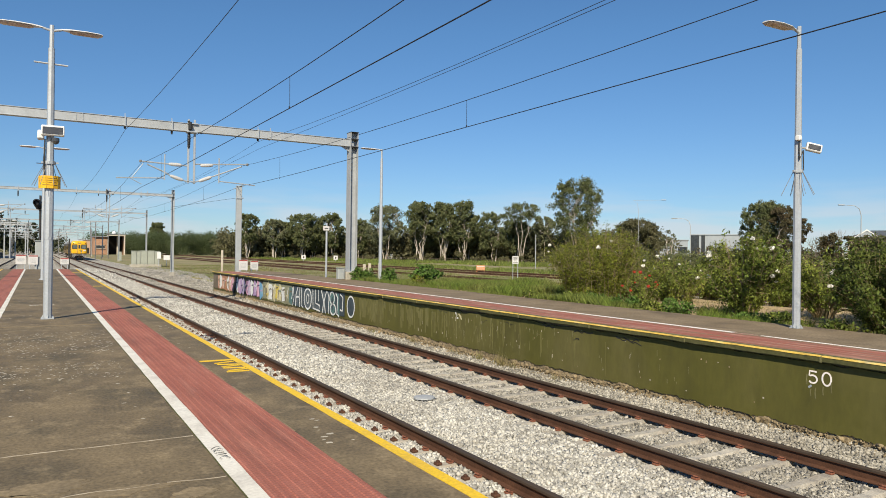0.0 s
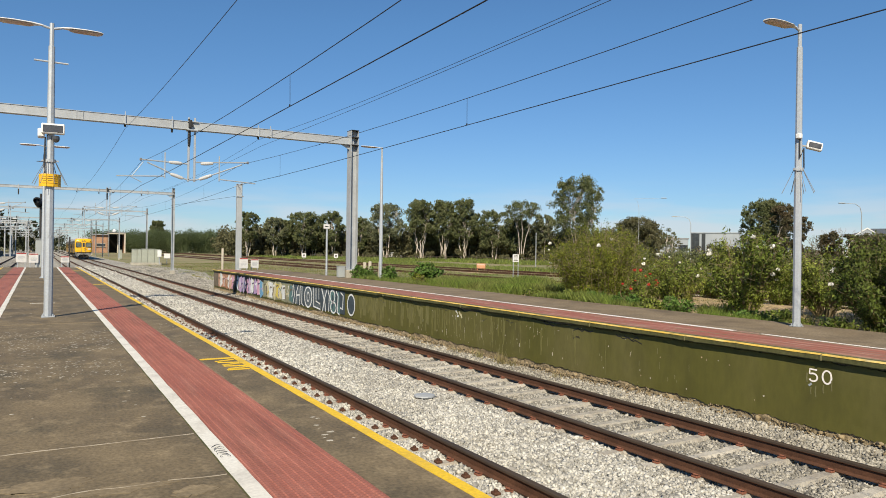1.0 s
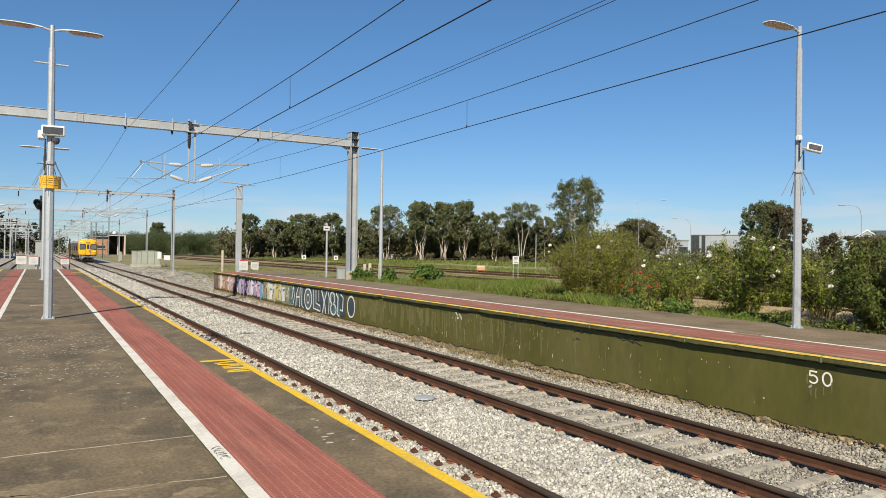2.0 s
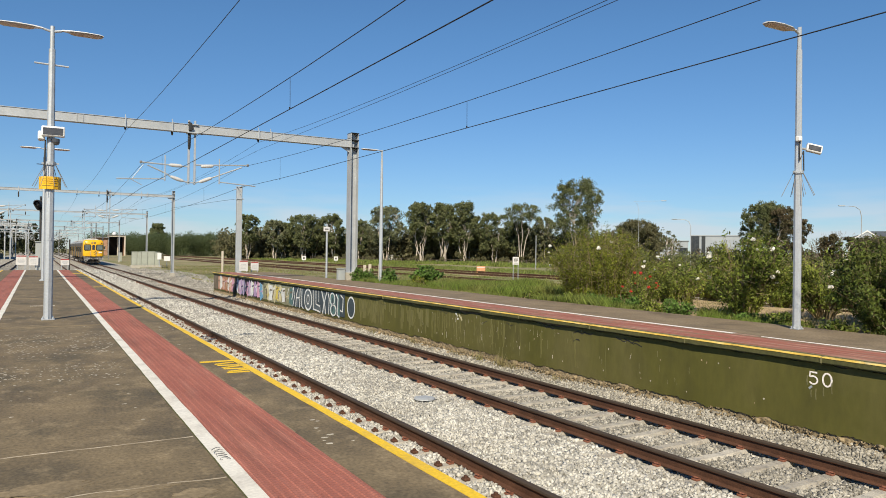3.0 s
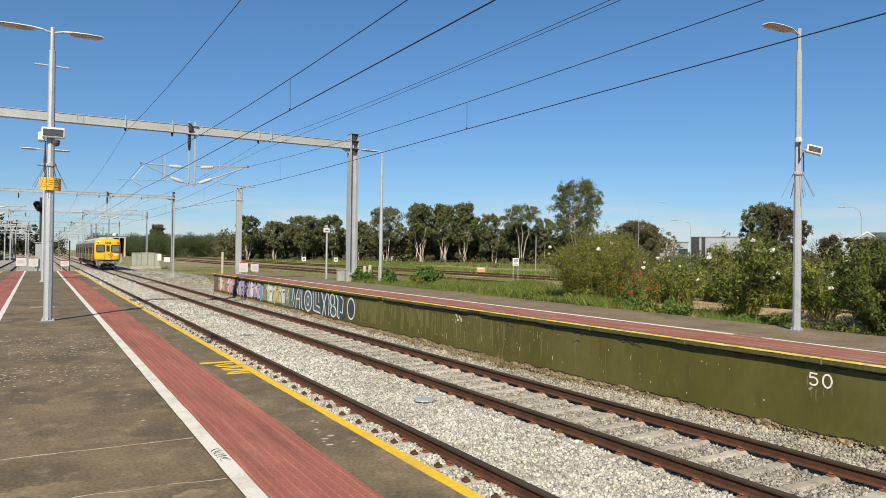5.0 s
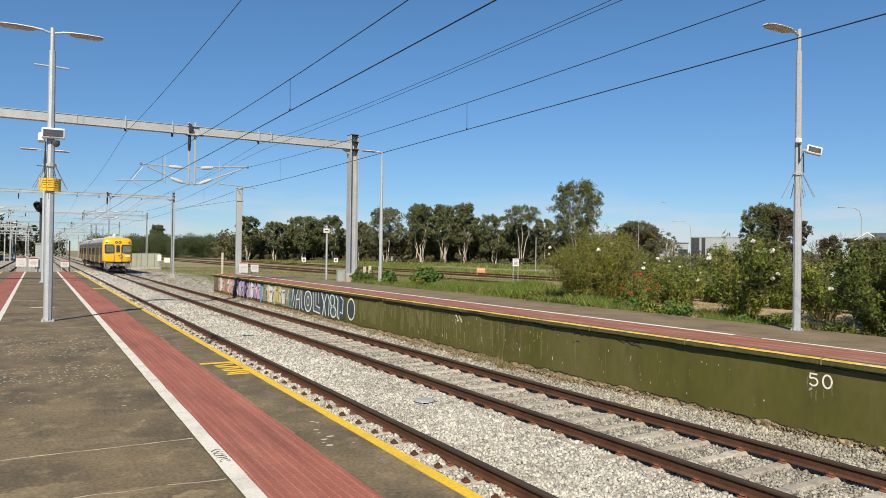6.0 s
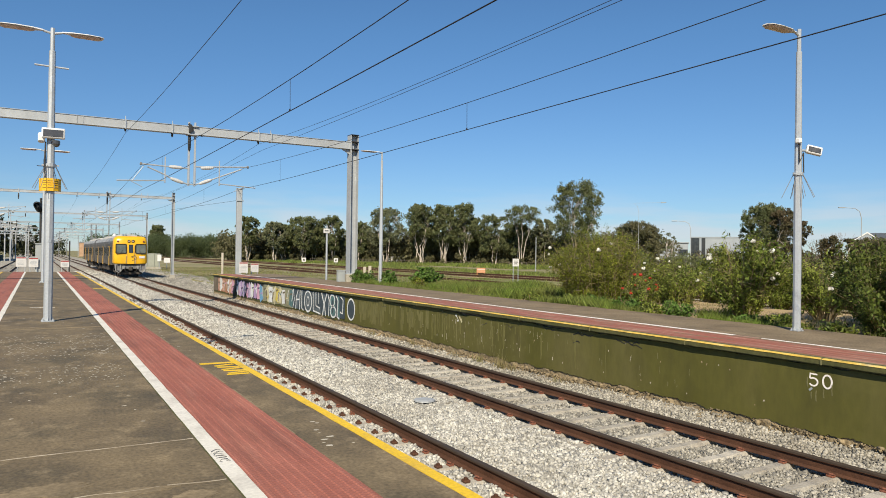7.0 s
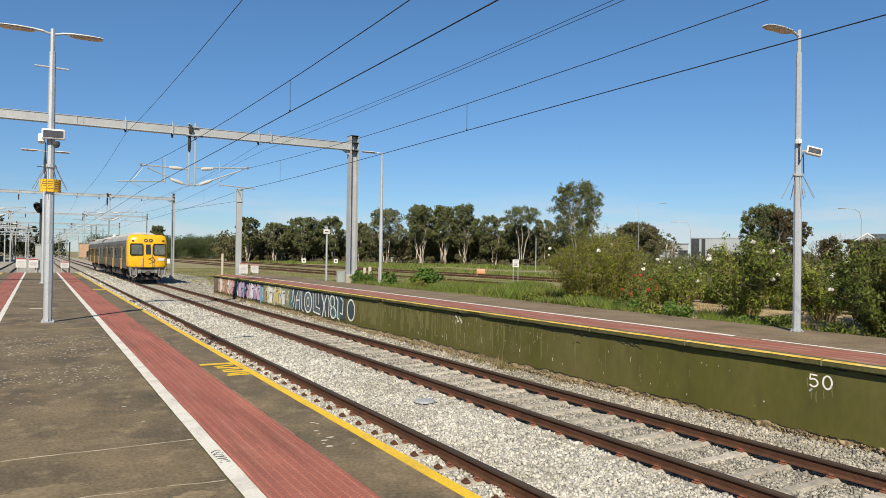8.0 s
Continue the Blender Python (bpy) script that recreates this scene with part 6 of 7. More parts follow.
for k, (x, y, h, w) in enumerate([(14.0, 13.3, 0.35, 0.8), (14.1, 12.4, 0.4, 0.9), (14.1, 9.3, 0.42, 0.9), (14.0, 8.2, 0.35, 0.8), (13.9, 7.1, 0.4, 0.8), (14.2, 15.6, 0.45, 0.8), (14.3, 16.6, 0.4, 0.9),
                                  (14.4, 10.6, 0.3, 0.6), (14.0, 6.2, 0.4, 0.9), (14.1, 18.4, 0.4, 0.8), (14.2, 14.3, 0.42, 0.9), (14.5, 13.0, 0.4, 1.0), (14.2, 9.9, 0.36, 0.8)]):
    build_shrub(x, y, h, w, 130 + k, "rose_dark" if y < 9.5 else "bright_leaf" if k % 3 else "rose_leaf", 900, 0.075, "low green weed at the platform edge", 16, 0, slim=0.6, group="edge weeds")


# ---- grass ----
def grass(name, label, areas, leaf, seed):
    """Upright bent blades over patches of ground."""
    rng = np.random.default_rng(seed)
    vs = []
    for x0, x1, y0, y1, count, h, w in areas:
        x, y = rng.uniform(x0, x1, count), rng.uniform(y0, y1, count)
        tone = np.array([noise.noise((a * 0.35, b * 0.35, seed)) for a, b in zip(x, y)])
        keep = tone > -0.22
        x, y, tone = x[keep], y[keep], tone[keep]
        z = np.array([ground_z(a, b) for a, b in zip(x, y)]) - 0.02
        n = len(x)
        hh = h * (0.55 + 0.8 * np.clip(tone + 0.3, 0, 1)) * rng.uniform(0.5, 1.2, n)
        a = rng.uniform(0, 2 * math.pi, n)
        p = np.stack([x, y, z], 1)
        side = np.stack([np.cos(a), np.sin(a), np.zeros(n)], 1) * w
        lean = rng.normal(size=(n, 3)) * 0.17
        lean[:, 2] = 1
        vs.append(np.stack([p - side, p + side, p + lean * hh[:, None] * 0.6 + side * 0.6, p + lean * hh[:, None] + np.stack([lean[:, 0], lean[:, 1], 0 * x], 1) * hh[:, None] * 0.4], 1))
    return tagged(new(name, scatter(name, [(np.concatenate(vs), [(0, 1, 2), (0, 2, 3)])], M[leaf])), label, "grass", kind="stuff")


grass("tall_grass", "tall bright green grass on the bank", [(12.2, 17, 46.5, 58, 5000, 0.30, 0.012), (13.6, 22, 18.5, 33, 24000, 0.24, 0.005), (14, 22, 33, 42, 4000, 0.2, 0.006), (14.5, 19, 20.0, 28.5, 30000, 0.38, 0.005), (20, 29, 25, 46, 4000, 0.14, 0.009), (13.5, 14.5, 9, 19, 13000, 0.26, 0.005), (13.46, 13.9, 17, 33, 8000, 0.32, 0.006), (13.5, 15.4, 11.6, 17.5, 8000, 0.30, 0.006)], "grass", 3)
grass("rough_grass", "rough green grass between the sidings", [(27, 32, 24, 75, 5000, 0.18, 0.015), (41.8, 47.5, 25, 110, 9000, 0.2, 0.02), (57.5, 72, 40, 160, 15000, 0.45, 0.05),
                                                              (12, 32, 50, 125, 11000, 0.16, 0.03)], "grass", 4)
grass("dry_grass", "dry straw-coloured grass", [(13.7, 26, 5, 40, 5000, 0.25, 0.010), (14.3, 21, 5.5, 17, 11000, 0.13, 0.006), (26, 60, 20, 140, 9000, 0.28, 0.04), (11.5, 30, 47, 125, 15000, 0.18, 0.03)], "dry_grass", 8)
grass("bank_grass", "bright green grass below the gum trees", [(72, 92, 150, 225, 9000, 0.7, 0.10), (86, 112, 118, 175, 9000, 0.8, 0.09), (60, 80, 180, 235, 5000, 0.6, 0.10)], "grass", 11)


# ---- buildings and distance ----
def build_depot():
    t = thing("brick_depot", "orange brick railway building with open-fronted shed", "building", (19.6, 232, -0.6))
    part("wall", Shape().box((-3.5, 1.5, 2.65), (3.6, 8, 5.3), 0.04), M["depot_brick"], t, "orange brick wall")
    part("roof", Shape().box((-3.5, 1.3, 5.40), (4.0, 9, 0.22), 0.05), M["roof_grey"], t)
    w = part("window", Shape().box((-3.5, -2.55, 2.3), (2.2, 0.12, 0.9), 0.02), M["window"], t)
    part("sill", Shape().box((-3.5, -2.62, 1.80), (2.6, 0.2, 0.12)), M["cream"], w)
    part("lintel", Shape().box((-3.5, -2.60, 2.82), (2.6, 0.14, 0.12)), M["cream"], w)
    for x in (-1.45, 3.0):
        part("veranda_post", Shape().box((x, -2.4, 2.85), (0.36, 0.42, 5.7), 0.03), M["cream"], t)
    part("fascia", Shape().box((0.75, -2.5, 5.85), (5.0, 0.3, 0.45), 0.03), M["cream"], t, "cream shed fascia")
    part("shed_roof", Shape().box((0.75, 1.3, 6.16), (5.2, 8.4, 0.16), 0.04), M["roof_grey"], t)
    # the shed's inner shade is put into the back wall's colour
    part("back_wall", Shape().box((0.75, 5.0, 2.85), (4.8, 0.25, 5.7)), M["shaded_void"], t, "shed back wall with painted-in shade")
    part("side_wall", Shape().box((3.05, 1.6, 2.85), (0.3, 7.2, 5.7)), M["depot_brick"], t)
    part("pillar", Shape().box((1.3, 0.6, 2.7), (0.3, 0.4, 5.4)), M["cream"], t)
    part("roof_vent", Shape().lathe([(0.5, 0.0), (0.6, 0.3), (0.3, 0.8), (0.1, 0.9)], 10, (0.3, 0, 6.26)), M["white_plastic"], t, "white roof vent")


build_depot()
t = thing("brick_hut", "small orange brick hut beside the far line", "building", (17.4, 330, -1.2))
part("wall", Shape().box((0, 0, 2.9), (4.6, 4, 5.8), 0.04), M["brick"], t, "orange brick wall")
part("roof", Shape().box((0, 0, 5.9), (5.0, 4.5, 0.3), 0.04), M["roof_grey"], t)
# a solid slab, its near-black colour painting the shade of the opening
part("door", Shape().box((0.8, -2.02, 1.4), (1.1, 0.1, 2.4), 0.02), M["shaded_void"], t, "doorway with painted-in shade")


def build_canopy():
    t = thing("station_canopy", "pale steel platform canopy of the far station", "canopy", (-9.0, 190, 1.0))
    part("roof", Shape().box((-3.5, 20, 6.05), (8.0, 46, 0.10), 0.03), M["galv_flat"], t)
    part("fascia", Shape().box((0, -1.6, 5.95), (15.6, 0.12, 0.3), 0.02), M["galv_flat"], t, "pale canopy fascia")
    part("purlin", Shape().box((6.9, 22, 5.9), (0.2, 48, 0.22), 0.02), M["galv_flat"], t)
    for j in (0, 5):
        for x in (2.4, 3.5, 6.6):
            part("post", Shape().box((x, j * 9, 1.8), (0.26, 0.26, 8.2), 0.02), M["galv_flat"], t)
        part("rafter", Shape().box((0.3, j * 9, 5.6), (14.6, 0.16, 0.3), 0.02), M["galv_flat"], t)
    p = single("platform_left", Shape().box((-11.4, 180, -0.8), (6.6, 90, 1.3), 0.03), M["platform"], "far concrete platform under the canopy", "platform", kind="structure")
    part("edge_line", Shape().box((-8.3, 180, -0.146), (0.12, 90, 0.006)), M["white_paint"], p)


build_canopy()


def build_office():
    t = thing("office_building", "pale grey flat-roofed commercial building with dark windows", "building", (204.4, 161.2, -2.3), -51)
    part("wall", Shape().box((-2.2, 0, 5.4), (15.6, 14, 10.8), 0.05), M["pale_panel"], t)
    part("parapet", Shape().box((-2.2, 0, 10.85), (16.0, 14.4, 0.35), 0.03), M["pale_panel"], t)
    for x, w in ((-8.55, 2.7), (-5.9, 1.2)):
        g = part("window_bay", Shape().box((x, -7.06, 6.4), (w, 0.2, 8.4), 0.02), M["window"], t, "tall dark glazed bay")
        for k in range(3):
            part("mullion", Shape().box((x - w / 2 + (k + 0.5) * w / 3, -7.2, 6.4), (0.08, 0.1, 8.4)), M["dark_steel"], g)
    t2 = thing("low_building", "cream low building with a doorway with painted-in shade", "building", (186.6, 163.0, -1.7), -48)
    part("wall", Shape().box((-2.9, 0, 4.0), (9.6, 8, 8.0), 0.05), M["pale_panel"], t2, "cream rendered wall")
    part("roof", Shape().box((-2.9, 0, 8.15), (10.2, 8.6, 0.3), 0.05), M["roof_grey"], t2)
    part("doorway", Shape().box((0.3, -4.05, 5.0), (2.9, 0.2, 1.9), 0.02), M["window"], t2)


build_office()


def build_house():
    t = thing("house", "low house with grey hipped roof", "house", (177.3, 91.8, -0.8), -62)
    part("wall", Shape().box((0, 0, 3.5), (17, 9, 7.0), 0.04), M["brick"], t)
    r = Shape()
    r.add([(-9.3, -5.2, 7.0), (9.3, -5.2, 7.0), (9.3, 5.2, 7.0), (-9.3, 5.2, 7.0), (-4.0, 0, 8.9), (5.0, 0, 8.9), (-9.3, -5.2, 6.8), (9.3, -5.2, 6.8), (9.3, 5.2, 6.8), (-9.3, 5.2, 6.8)],
          [(0, 1, 5, 4), (1, 2, 5), (2, 3, 4, 5), (3, 0, 4), (0, 6, 7, 1), (1, 7, 8, 2), (2, 8, 9, 3), (3, 9, 6, 0), (6, 9, 8, 7)])
    part("roof", r, M["slate"], t)
    part("eave", Shape().box((0, -5.25, 6.9), (18.8, 0.12, 0.35), 0.02).box((9.35, 0, 6.9), (0.12, 10.5, 0.35), 0.02).box((-9.35, 0, 6.9), (0.12, 10.5, 0.35), 0.02), M["white_plastic"], t, "white eaves board")
    gable = part("gable", Shape().prism([(-7.4, 7.0), (-2.2, 7.0), (-4.8, 8.7)], -6.6, -0.5), M["pale_panel"], t, "pale sheet gable roof")
    part("barge_board", Shape().prism([(-7.7, 6.9), (-7.4, 6.9), (-4.8, 8.62), (-2.2, 6.9), (-1.9, 6.9), (-4.8, 8.95)], -6.75, -6.55), M["white_plastic"], gable, "white barge board")
    part("chimney", Shape().box((3.2, 0.8, 9.0), (0.8, 0.8, 1.6), 0.03), M["brick"], t)
    for x in (-5, 0, 5):
        w = part("window", Shape().box((x, -4.53, 3.4), (2.0, 0.12, 1.6), 0.02), M["window"], t)
        part("sill", Shape().box((x, -4.6, 2.55), (2.2, 0.2, 0.1)), M["white_plastic"], w)


build_house()


def street_lamp(x, y, top, reach, turn, k=1.0):
    t = thing("street_lamp", "slim grey curved street lamp", "street lamp", (x, y, ground_z(x, y) - 0.1), turn, group="street lamps")
    h = top - ground_z(x, y) + 0.1
    part("pole", Shape().tube([(0, 0, 0), (0, 0, h * 0.55), (0, 0, h * 0.86), (-0.25, 0, h * 0.95), (-0.9, 0, h * 0.992), (-reach, 0, h)], [k * r for r in (0.09, 0.075, 0.06, 0.05, 0.045, 0.035)], 7), M["galv_flat"], t, smooth=True)
    part("lamp_head", Shape().box((-reach - 0.35, 0, h), (0.9, 0.3, 0.14), 0.05), M["galv_flat"], t)


street_lamp(96.2, 53.6, 8.5, 2.4, -28)
# radii cut to 0.45: the thinner shape imitates fading in haze
street_lamp(92.6, 90.6, 11.2, -4.6, -40, 0.45)
street_lamp(91.2, 77.9, 7.4, 2.2, -40)
single("street_pole", Shape().tube([(76.3, 99.1, -1.6), (76.3, 99.1, 4.8)], [0.085, 0.065], 8), M["galv_flat"], "slim pale grey pole before the gum trees", "pole")


def parked_van(x, y, rz):
    t = thing("parked_van", "small white van parked under the trees", "van", (x, y, ground_z(x, y)), rz, group="parked vans")
    b = part("body", Shape().prism([(-2.3, 0.45), (2.3, 0.45), (2.4, 1.0), (1.75, 1.15), (1.1, 1.95), (-2.3, 2.0)], -0.9, 0.9), M["white_plastic"], t)
    part("window", Shape().box((0.9, -0.91, 1.5), (0.9, 0.03, 0.5)), M["window"], b)
    for wx in (-1.5, 1.5):
        for wy in (-0.85, 0.85):
            part("wheel", Shape().tube([(wx, wy - 0.1, 0.33), (wx, wy + 0.1, 0.33)], 0.33, 12), M["rubber"], t)


parked_van(101.0, 206.0, 10)


def far_fence():
    t = thing("paddock_fence", "low post and rail fence before the trees", "fence", (0, 0, 0))
    line = [(72.0, 205.0), (84.0, 185.0), (98.0, 160.0), (112.0, 135.0), (120.0, 118.0)]
    pts = []
    for (xa, ya), (xb, yb) in zip(line, line[1:]):
        for k in range(6):
            x, y = xa + (xb - xa) * k / 6, ya + (yb - ya) * k / 6
            z = ground_z(x, y)
            part("post", Shape().box((x, y, z + 0.6), (0.14, 0.14, 1.3)), M["dark_bark"], t)
            pts.append((x, y, z))
    for h in (0.55, 1.1):
        part("rail", Shape().tube([(x, y, z + h) for x, y, z in pts], 0.035, 4), M["dark_bark"], t)


far_fence()


# ---- wall paint, cracks and marks on the far platform ----
PAINT_X = W_X - 0.024


def stroke(pts, w, x=PAINT_X, closed=False, hug=False):
    """A brush stroke on the wall along points (y, z)."""
    p = [Vector((a * W_X / 9.62, b)) for a, b in pts]
    n = len(p)
    s = Shape()
    for i in range(n):
        a, b = (p[i - 1], p[(i + 1) % n]) if closed else (p[max(0, i - 1)], p[min(n - 1, i + 1)])
        d = (b - a).normalized()
        q = Vector((-d.y, d.x)) * w / 2
        if hug:
            x = wall_x(p[i].x, p[i].y)
        s.v += [(x, p[i].x + q.x, p[i].y + q.y), (x - 0.003, p[i].x + q.x, p[i].y + q.y), (x - 0.003, p[i].x - q.x, p[i].y - q.y), (x, p[i].x - q.x, p[i].y - q.y)]
    m = n if closed else n - 1
    for i in range(m):
        j = (i + 1) % n
        s.f += [(4 * i + k, 4 * i + (k + 1) % 4, 4 * j + (k + 1) % 4, 4 * j + k) for k in range(4)]
    return s


def loop(y, z, ry, rz, n=20, start=0.0, turn=1.0):
    return [(y + ry * math.cos(start + 2 * math.pi * turn * i / n), z + rz * math.sin(start + 2 * math.pi * turn * i / n)) for i in range(n + (turn < 1))]


def paint(name, c1, c2=None):
    return surface(name, c1, c2 or tuple(v * 0.8 for v in c1), 2.0, 0.7, fine=20, fine_mix=0.12, bump=0.1, stain=tuple(v * 0.55 for v in c1), stain_scale=1.5, stain_amount=0.4)


def paint_field(y0, y1, seed, top=-0.135, low=-1.03):
    """A patch of paint on the wall with uneven outline."""
    s = Shape()
    n = max(6, int((y1 - y0) * 5))
    for i in range(n + 1):
        y = (y0 + (y1 - y0) * i / n) * W_X / 9.62
        a, b = top - 0.05 * abs(noise.noise((y * 2, seed, 0))), low + 0.06 * noise.noise((y * 1.7, seed, 5)) + 0.05
        s.v += [(PAINT_X + 0.004, y, a), (PAINT_X + 0.001, y, a), (PAINT_X + 0.001, y, b), (PAINT_X + 0.004, y, b)]
    s.f += [(4 * i + k, 4 * i + (k + 1) % 4, 4 * i + 4 + (k + 1) % 4, 4 * i + 4 + k) for i in range(n) for k in range(4)]
    return s


def build_graffiti():
    G = {"rust": paint("graffiti_rust", (0.40, 0.20, 0.11)), "peach": paint("graffiti_peach", (0.62, 0.36, 0.26)), "white": paint("graffiti_white", (0.72, 0.74, 0.73)), "grey": paint("graffiti_grey", (0.105, 0.13, 0.145)), "teal": paint("graffiti_teal", (0.10, 0.19, 0.19)),
         "black": paint("graffiti_black", (0.02, 0.02, 0.025)), "violet": paint("graffiti_violet", (0.42, 0.30, 0.50)), "pink": paint("graffiti_pink", (0.62, 0.34, 0.46)),
         "blue": paint("graffiti_blue", (0.16, 0.36, 0.56)), "cream": paint("graffiti_cream", (0.58, 0.53, 0.33)), "yellow": paint("graffiti_yellow", (0.62, 0.50, 0.10)),
         "lilac": paint("graffiti_lilac", (0.52, 0.42, 0.58)), "khaki": paint("graffiti_khaki", (0.27, 0.27, 0.17)), "plum": paint("graffiti_plum", (0.10, 0.07, 0.14)),
         "slate": paint("graffiti_slate", (0.050, 0.070, 0.085)), "brown": paint("graffiti_brown", (0.16, 0.13, 0.09))}
    rng = random.Random(12)
    # sprayed pieces: fat leaning forms that nearly fill the wall, dark gaps between them, thin light outlines over them
    sections = [("brown", 44.0, 45.3, []), ("rust", 39.9, 44.0, ["peach", "white", "peach", "rust", "white", "peach", "pink"]),
                ("black", 34.1, 39.6, ["white", "lilac", "violet", "lilac", "pink", "lilac", "white", "violet", "pink", "blue"]),
                ("khaki", 29.5, 34.1, ["khaki", "cream", "white", "cream", "yellow", "cream", "white", "khaki", "teal"])]
    for base, y0, y1, inks in sections:
        g = part("graffiti", paint_field(y0, y1, y0), G[base], FAR_PLATFORM, "weathered spray-painted lettering")
        wide = (y1 - y0) / max(1, len(inks))
        for k, ink in enumerate(inks):
            mid = y1 - wide * (k + 0.5)
            lean, belly = rng.uniform(-0.12, 0.22), rng.uniform(-0.16, 0.16)
            low, high = -0.98 + rng.uniform(0, 0.12), -0.19 - rng.uniform(0, 0.10)
            pts = [(mid - lean * (v - 0.5) - belly * math.sin(math.pi * v), low + (high - low) * v) for v in (0, 0.12, 0.3, 0.5, 0.7, 0.88, 1)]
            depth = PAINT_X - 0.003 - 0.0006 * k
            part("letter_fill", stroke(pts, wide * rng.uniform(0.86, 1.1), depth), G[ink], g)
            if k % 2 or ink == "lilac":
                part("letter_shadow", stroke([(q + wide * 0.5, w) for q, w in pts[1:5]], rng.uniform(0.07, 0.15), PAINT_X - 0.0105), G["plum" if base == "black" else "brown"], g, "dark letter shadow")
            part("letter_edge", stroke([(q - wide * rng.uniform(0.2, 0.45), w) for q, w in pts[rng.choice((0, 2)):rng.choice((5, 7))]], 0.06, PAINT_X - 0.012), G["white" if k % 3 else "cream"], g, "pale letter edge")
            cross = low + rng.uniform(0.25, 0.6)
            part("letter_flash", stroke([(mid + wide * 0.3, cross), (mid, cross + rng.uniform(-0.12, 0.12)), (mid - wide * 0.35, cross + 0.05)], 0.07, PAINT_X - 0.0135),
                 G[inks[(k + 3) % len(inks)] if k % 2 else "plum" if base == "black" else "brown"], g)
            if k % 2:
                part("drip", stroke([(mid, low + 0.3), (mid + 0.02, low - 0.03)], 0.05, PAINT_X - 0.012), G[ink], g)
    part("graffiti", stroke([(40.2, -1.0), (39.7, -0.55), (39.5, -0.16)], 0.42, PAINT_X - 0.015), G["black"], FAR_PLATFORM, "black slanting band between the pieces")
    g = part("graffiti", paint_field(23.6, 29.6, 3), G["slate"], FAR_PLATFORM, "dark spray-painted panel with white outlined letters")
    x = PAINT_X - 0.004
    white = G["white"]
    fills = [stroke([(29.0, -0.95), (28.75, -0.3)], 0.30, x + 0.002), stroke([(28.3, -0.25), (28.25, -0.95)], 0.16, x + 0.002), stroke(loop(27.55, -0.58, 0.30, 0.30), 0.2, x + 0.002, True),
             stroke([(26.75, -0.2), (26.75, -0.85), (26.2, -0.9)], 0.2, x + 0.002), stroke([(25.7, -0.2), (25.65, -1.0)], 0.26, x + 0.002), stroke(loop(24.8, -0.6, 0.2, 0.36), 0.18, x + 0.002, True),
             stroke([(24.25, -0.2), (24.15, -1.0)], 0.16, x + 0.002)]
    for k, s in enumerate(fills):
        part("letter_fill", s, G["teal" if k > 4 else "grey"], g)
    lines = [stroke([(29.45, -0.16), (29.3, -0.6), (29.5, -1.0)], 0.056, x), stroke([(29.1, -1.0), (29.05, -0.5), (28.8, -0.16)], 0.068, x), stroke([(28.6, -1.0), (28.55, -0.16)], 0.072, x),
             stroke([(29.05, -0.60), (28.55, -0.56)], 0.064, x), stroke([(28.32, -0.16), (28.36, -0.9), (28.1, -1.0)], 0.056, x), stroke(loop(27.55, -0.58, 0.44, 0.42), 0.076, x, True),
             stroke(loop(27.55, -0.58, 0.14, 0.19, 14), 0.048, x, True), stroke([(26.95, -0.15), (26.9, -0.92), (26.1, -0.98), (26.15, -0.76), (26.6, -0.70), (26.62, -0.15)], 0.068, x),
             stroke([(26.3, -0.15), (26.28, -0.6)], 0.048, x), stroke([(25.98, -0.15), (25.7, -0.58), (25.85, -1.02)], 0.072, x), stroke([(25.4, -0.15), (25.66, -0.55), (25.5, -1.02)], 0.072, x),
             stroke([(25.2, -1.0), (25.15, -0.4), (25.3, -0.16)], 0.056, x), stroke(loop(24.82, -0.38, 0.24, 0.22), 0.064, x, True), stroke(loop(24.72, -0.80, 0.28, 0.20), 0.064, x, True),
             stroke([(24.45, -0.18), (24.25, -0.35), (24.32, -0.95), (24.1, -1.02)], 0.068, x), stroke([(24.0, -0.2), (23.75, -0.3), (23.8, -0.8), (24.02, -0.76)], 0.056, x)]
    for s in lines:
        part("letter_stroke", s, white, g)
    part("graffiti", stroke(loop(23.02, -0.58, 0.16, 0.20), 0.30, PAINT_X + 0.002, True), G["slate"], FAR_PLATFORM, "dark slate disc inside the sprayed ring")
    part("graffiti", stroke(loop(23.02, -0.58, 0.33, 0.37), 0.06, PAINT_X, True), white, FAR_PLATFORM, "white sprayed ring")
    # brushed numeral and a smaller smeared mark
    five = [(5.955, -0.245), (6.06, -0.24), (6.063, -0.308)] + loop(6.013, -0.355, 0.062, 0.056, 14, radians(55), 0.76)
    nm = part("painted_number", stroke(five, 0.023, 0, False, True), M["number_white"], FAR_PLATFORM, "white brushed number fifty")
    part("digit", stroke(loop(5.81, -0.325, 0.064, 0.092), 0.024, 0, True, True), M["number_white"], nm)
    part("paint_smear", stroke([(6.075, -0.485), (6.03, -0.445)], 0.03, 0, False, True), M["pale_panel"], nm)
    for y, z, l in ((6.04, -0.50, 0.10), (5.97, -0.47, 0.16), (5.86, -0.44, 0.12), (6.10, -0.30, 0.14), (5.74, -0.36, 0.15)):
        part("paint_run", stroke([(y, z), (y + 0.006, z - l * 0.5), (y, z - l)], 0.016, 0, False, True), M["lime_run"], FAR_PLATFORM, "pale run down the render")
    mk = part("painted_mark", stroke([(15.90, -0.19), (15.84, -0.27), (15.86, -0.35), (15.76, -0.33)], 0.05, 0, False, True), white, FAR_PLATFORM, "small white paint smear")
    part("smear", stroke([(15.74, -0.22), (15.64, -0.30), (15.60, -0.37)], 0.055, 0, False, True), G["cream"], mk)
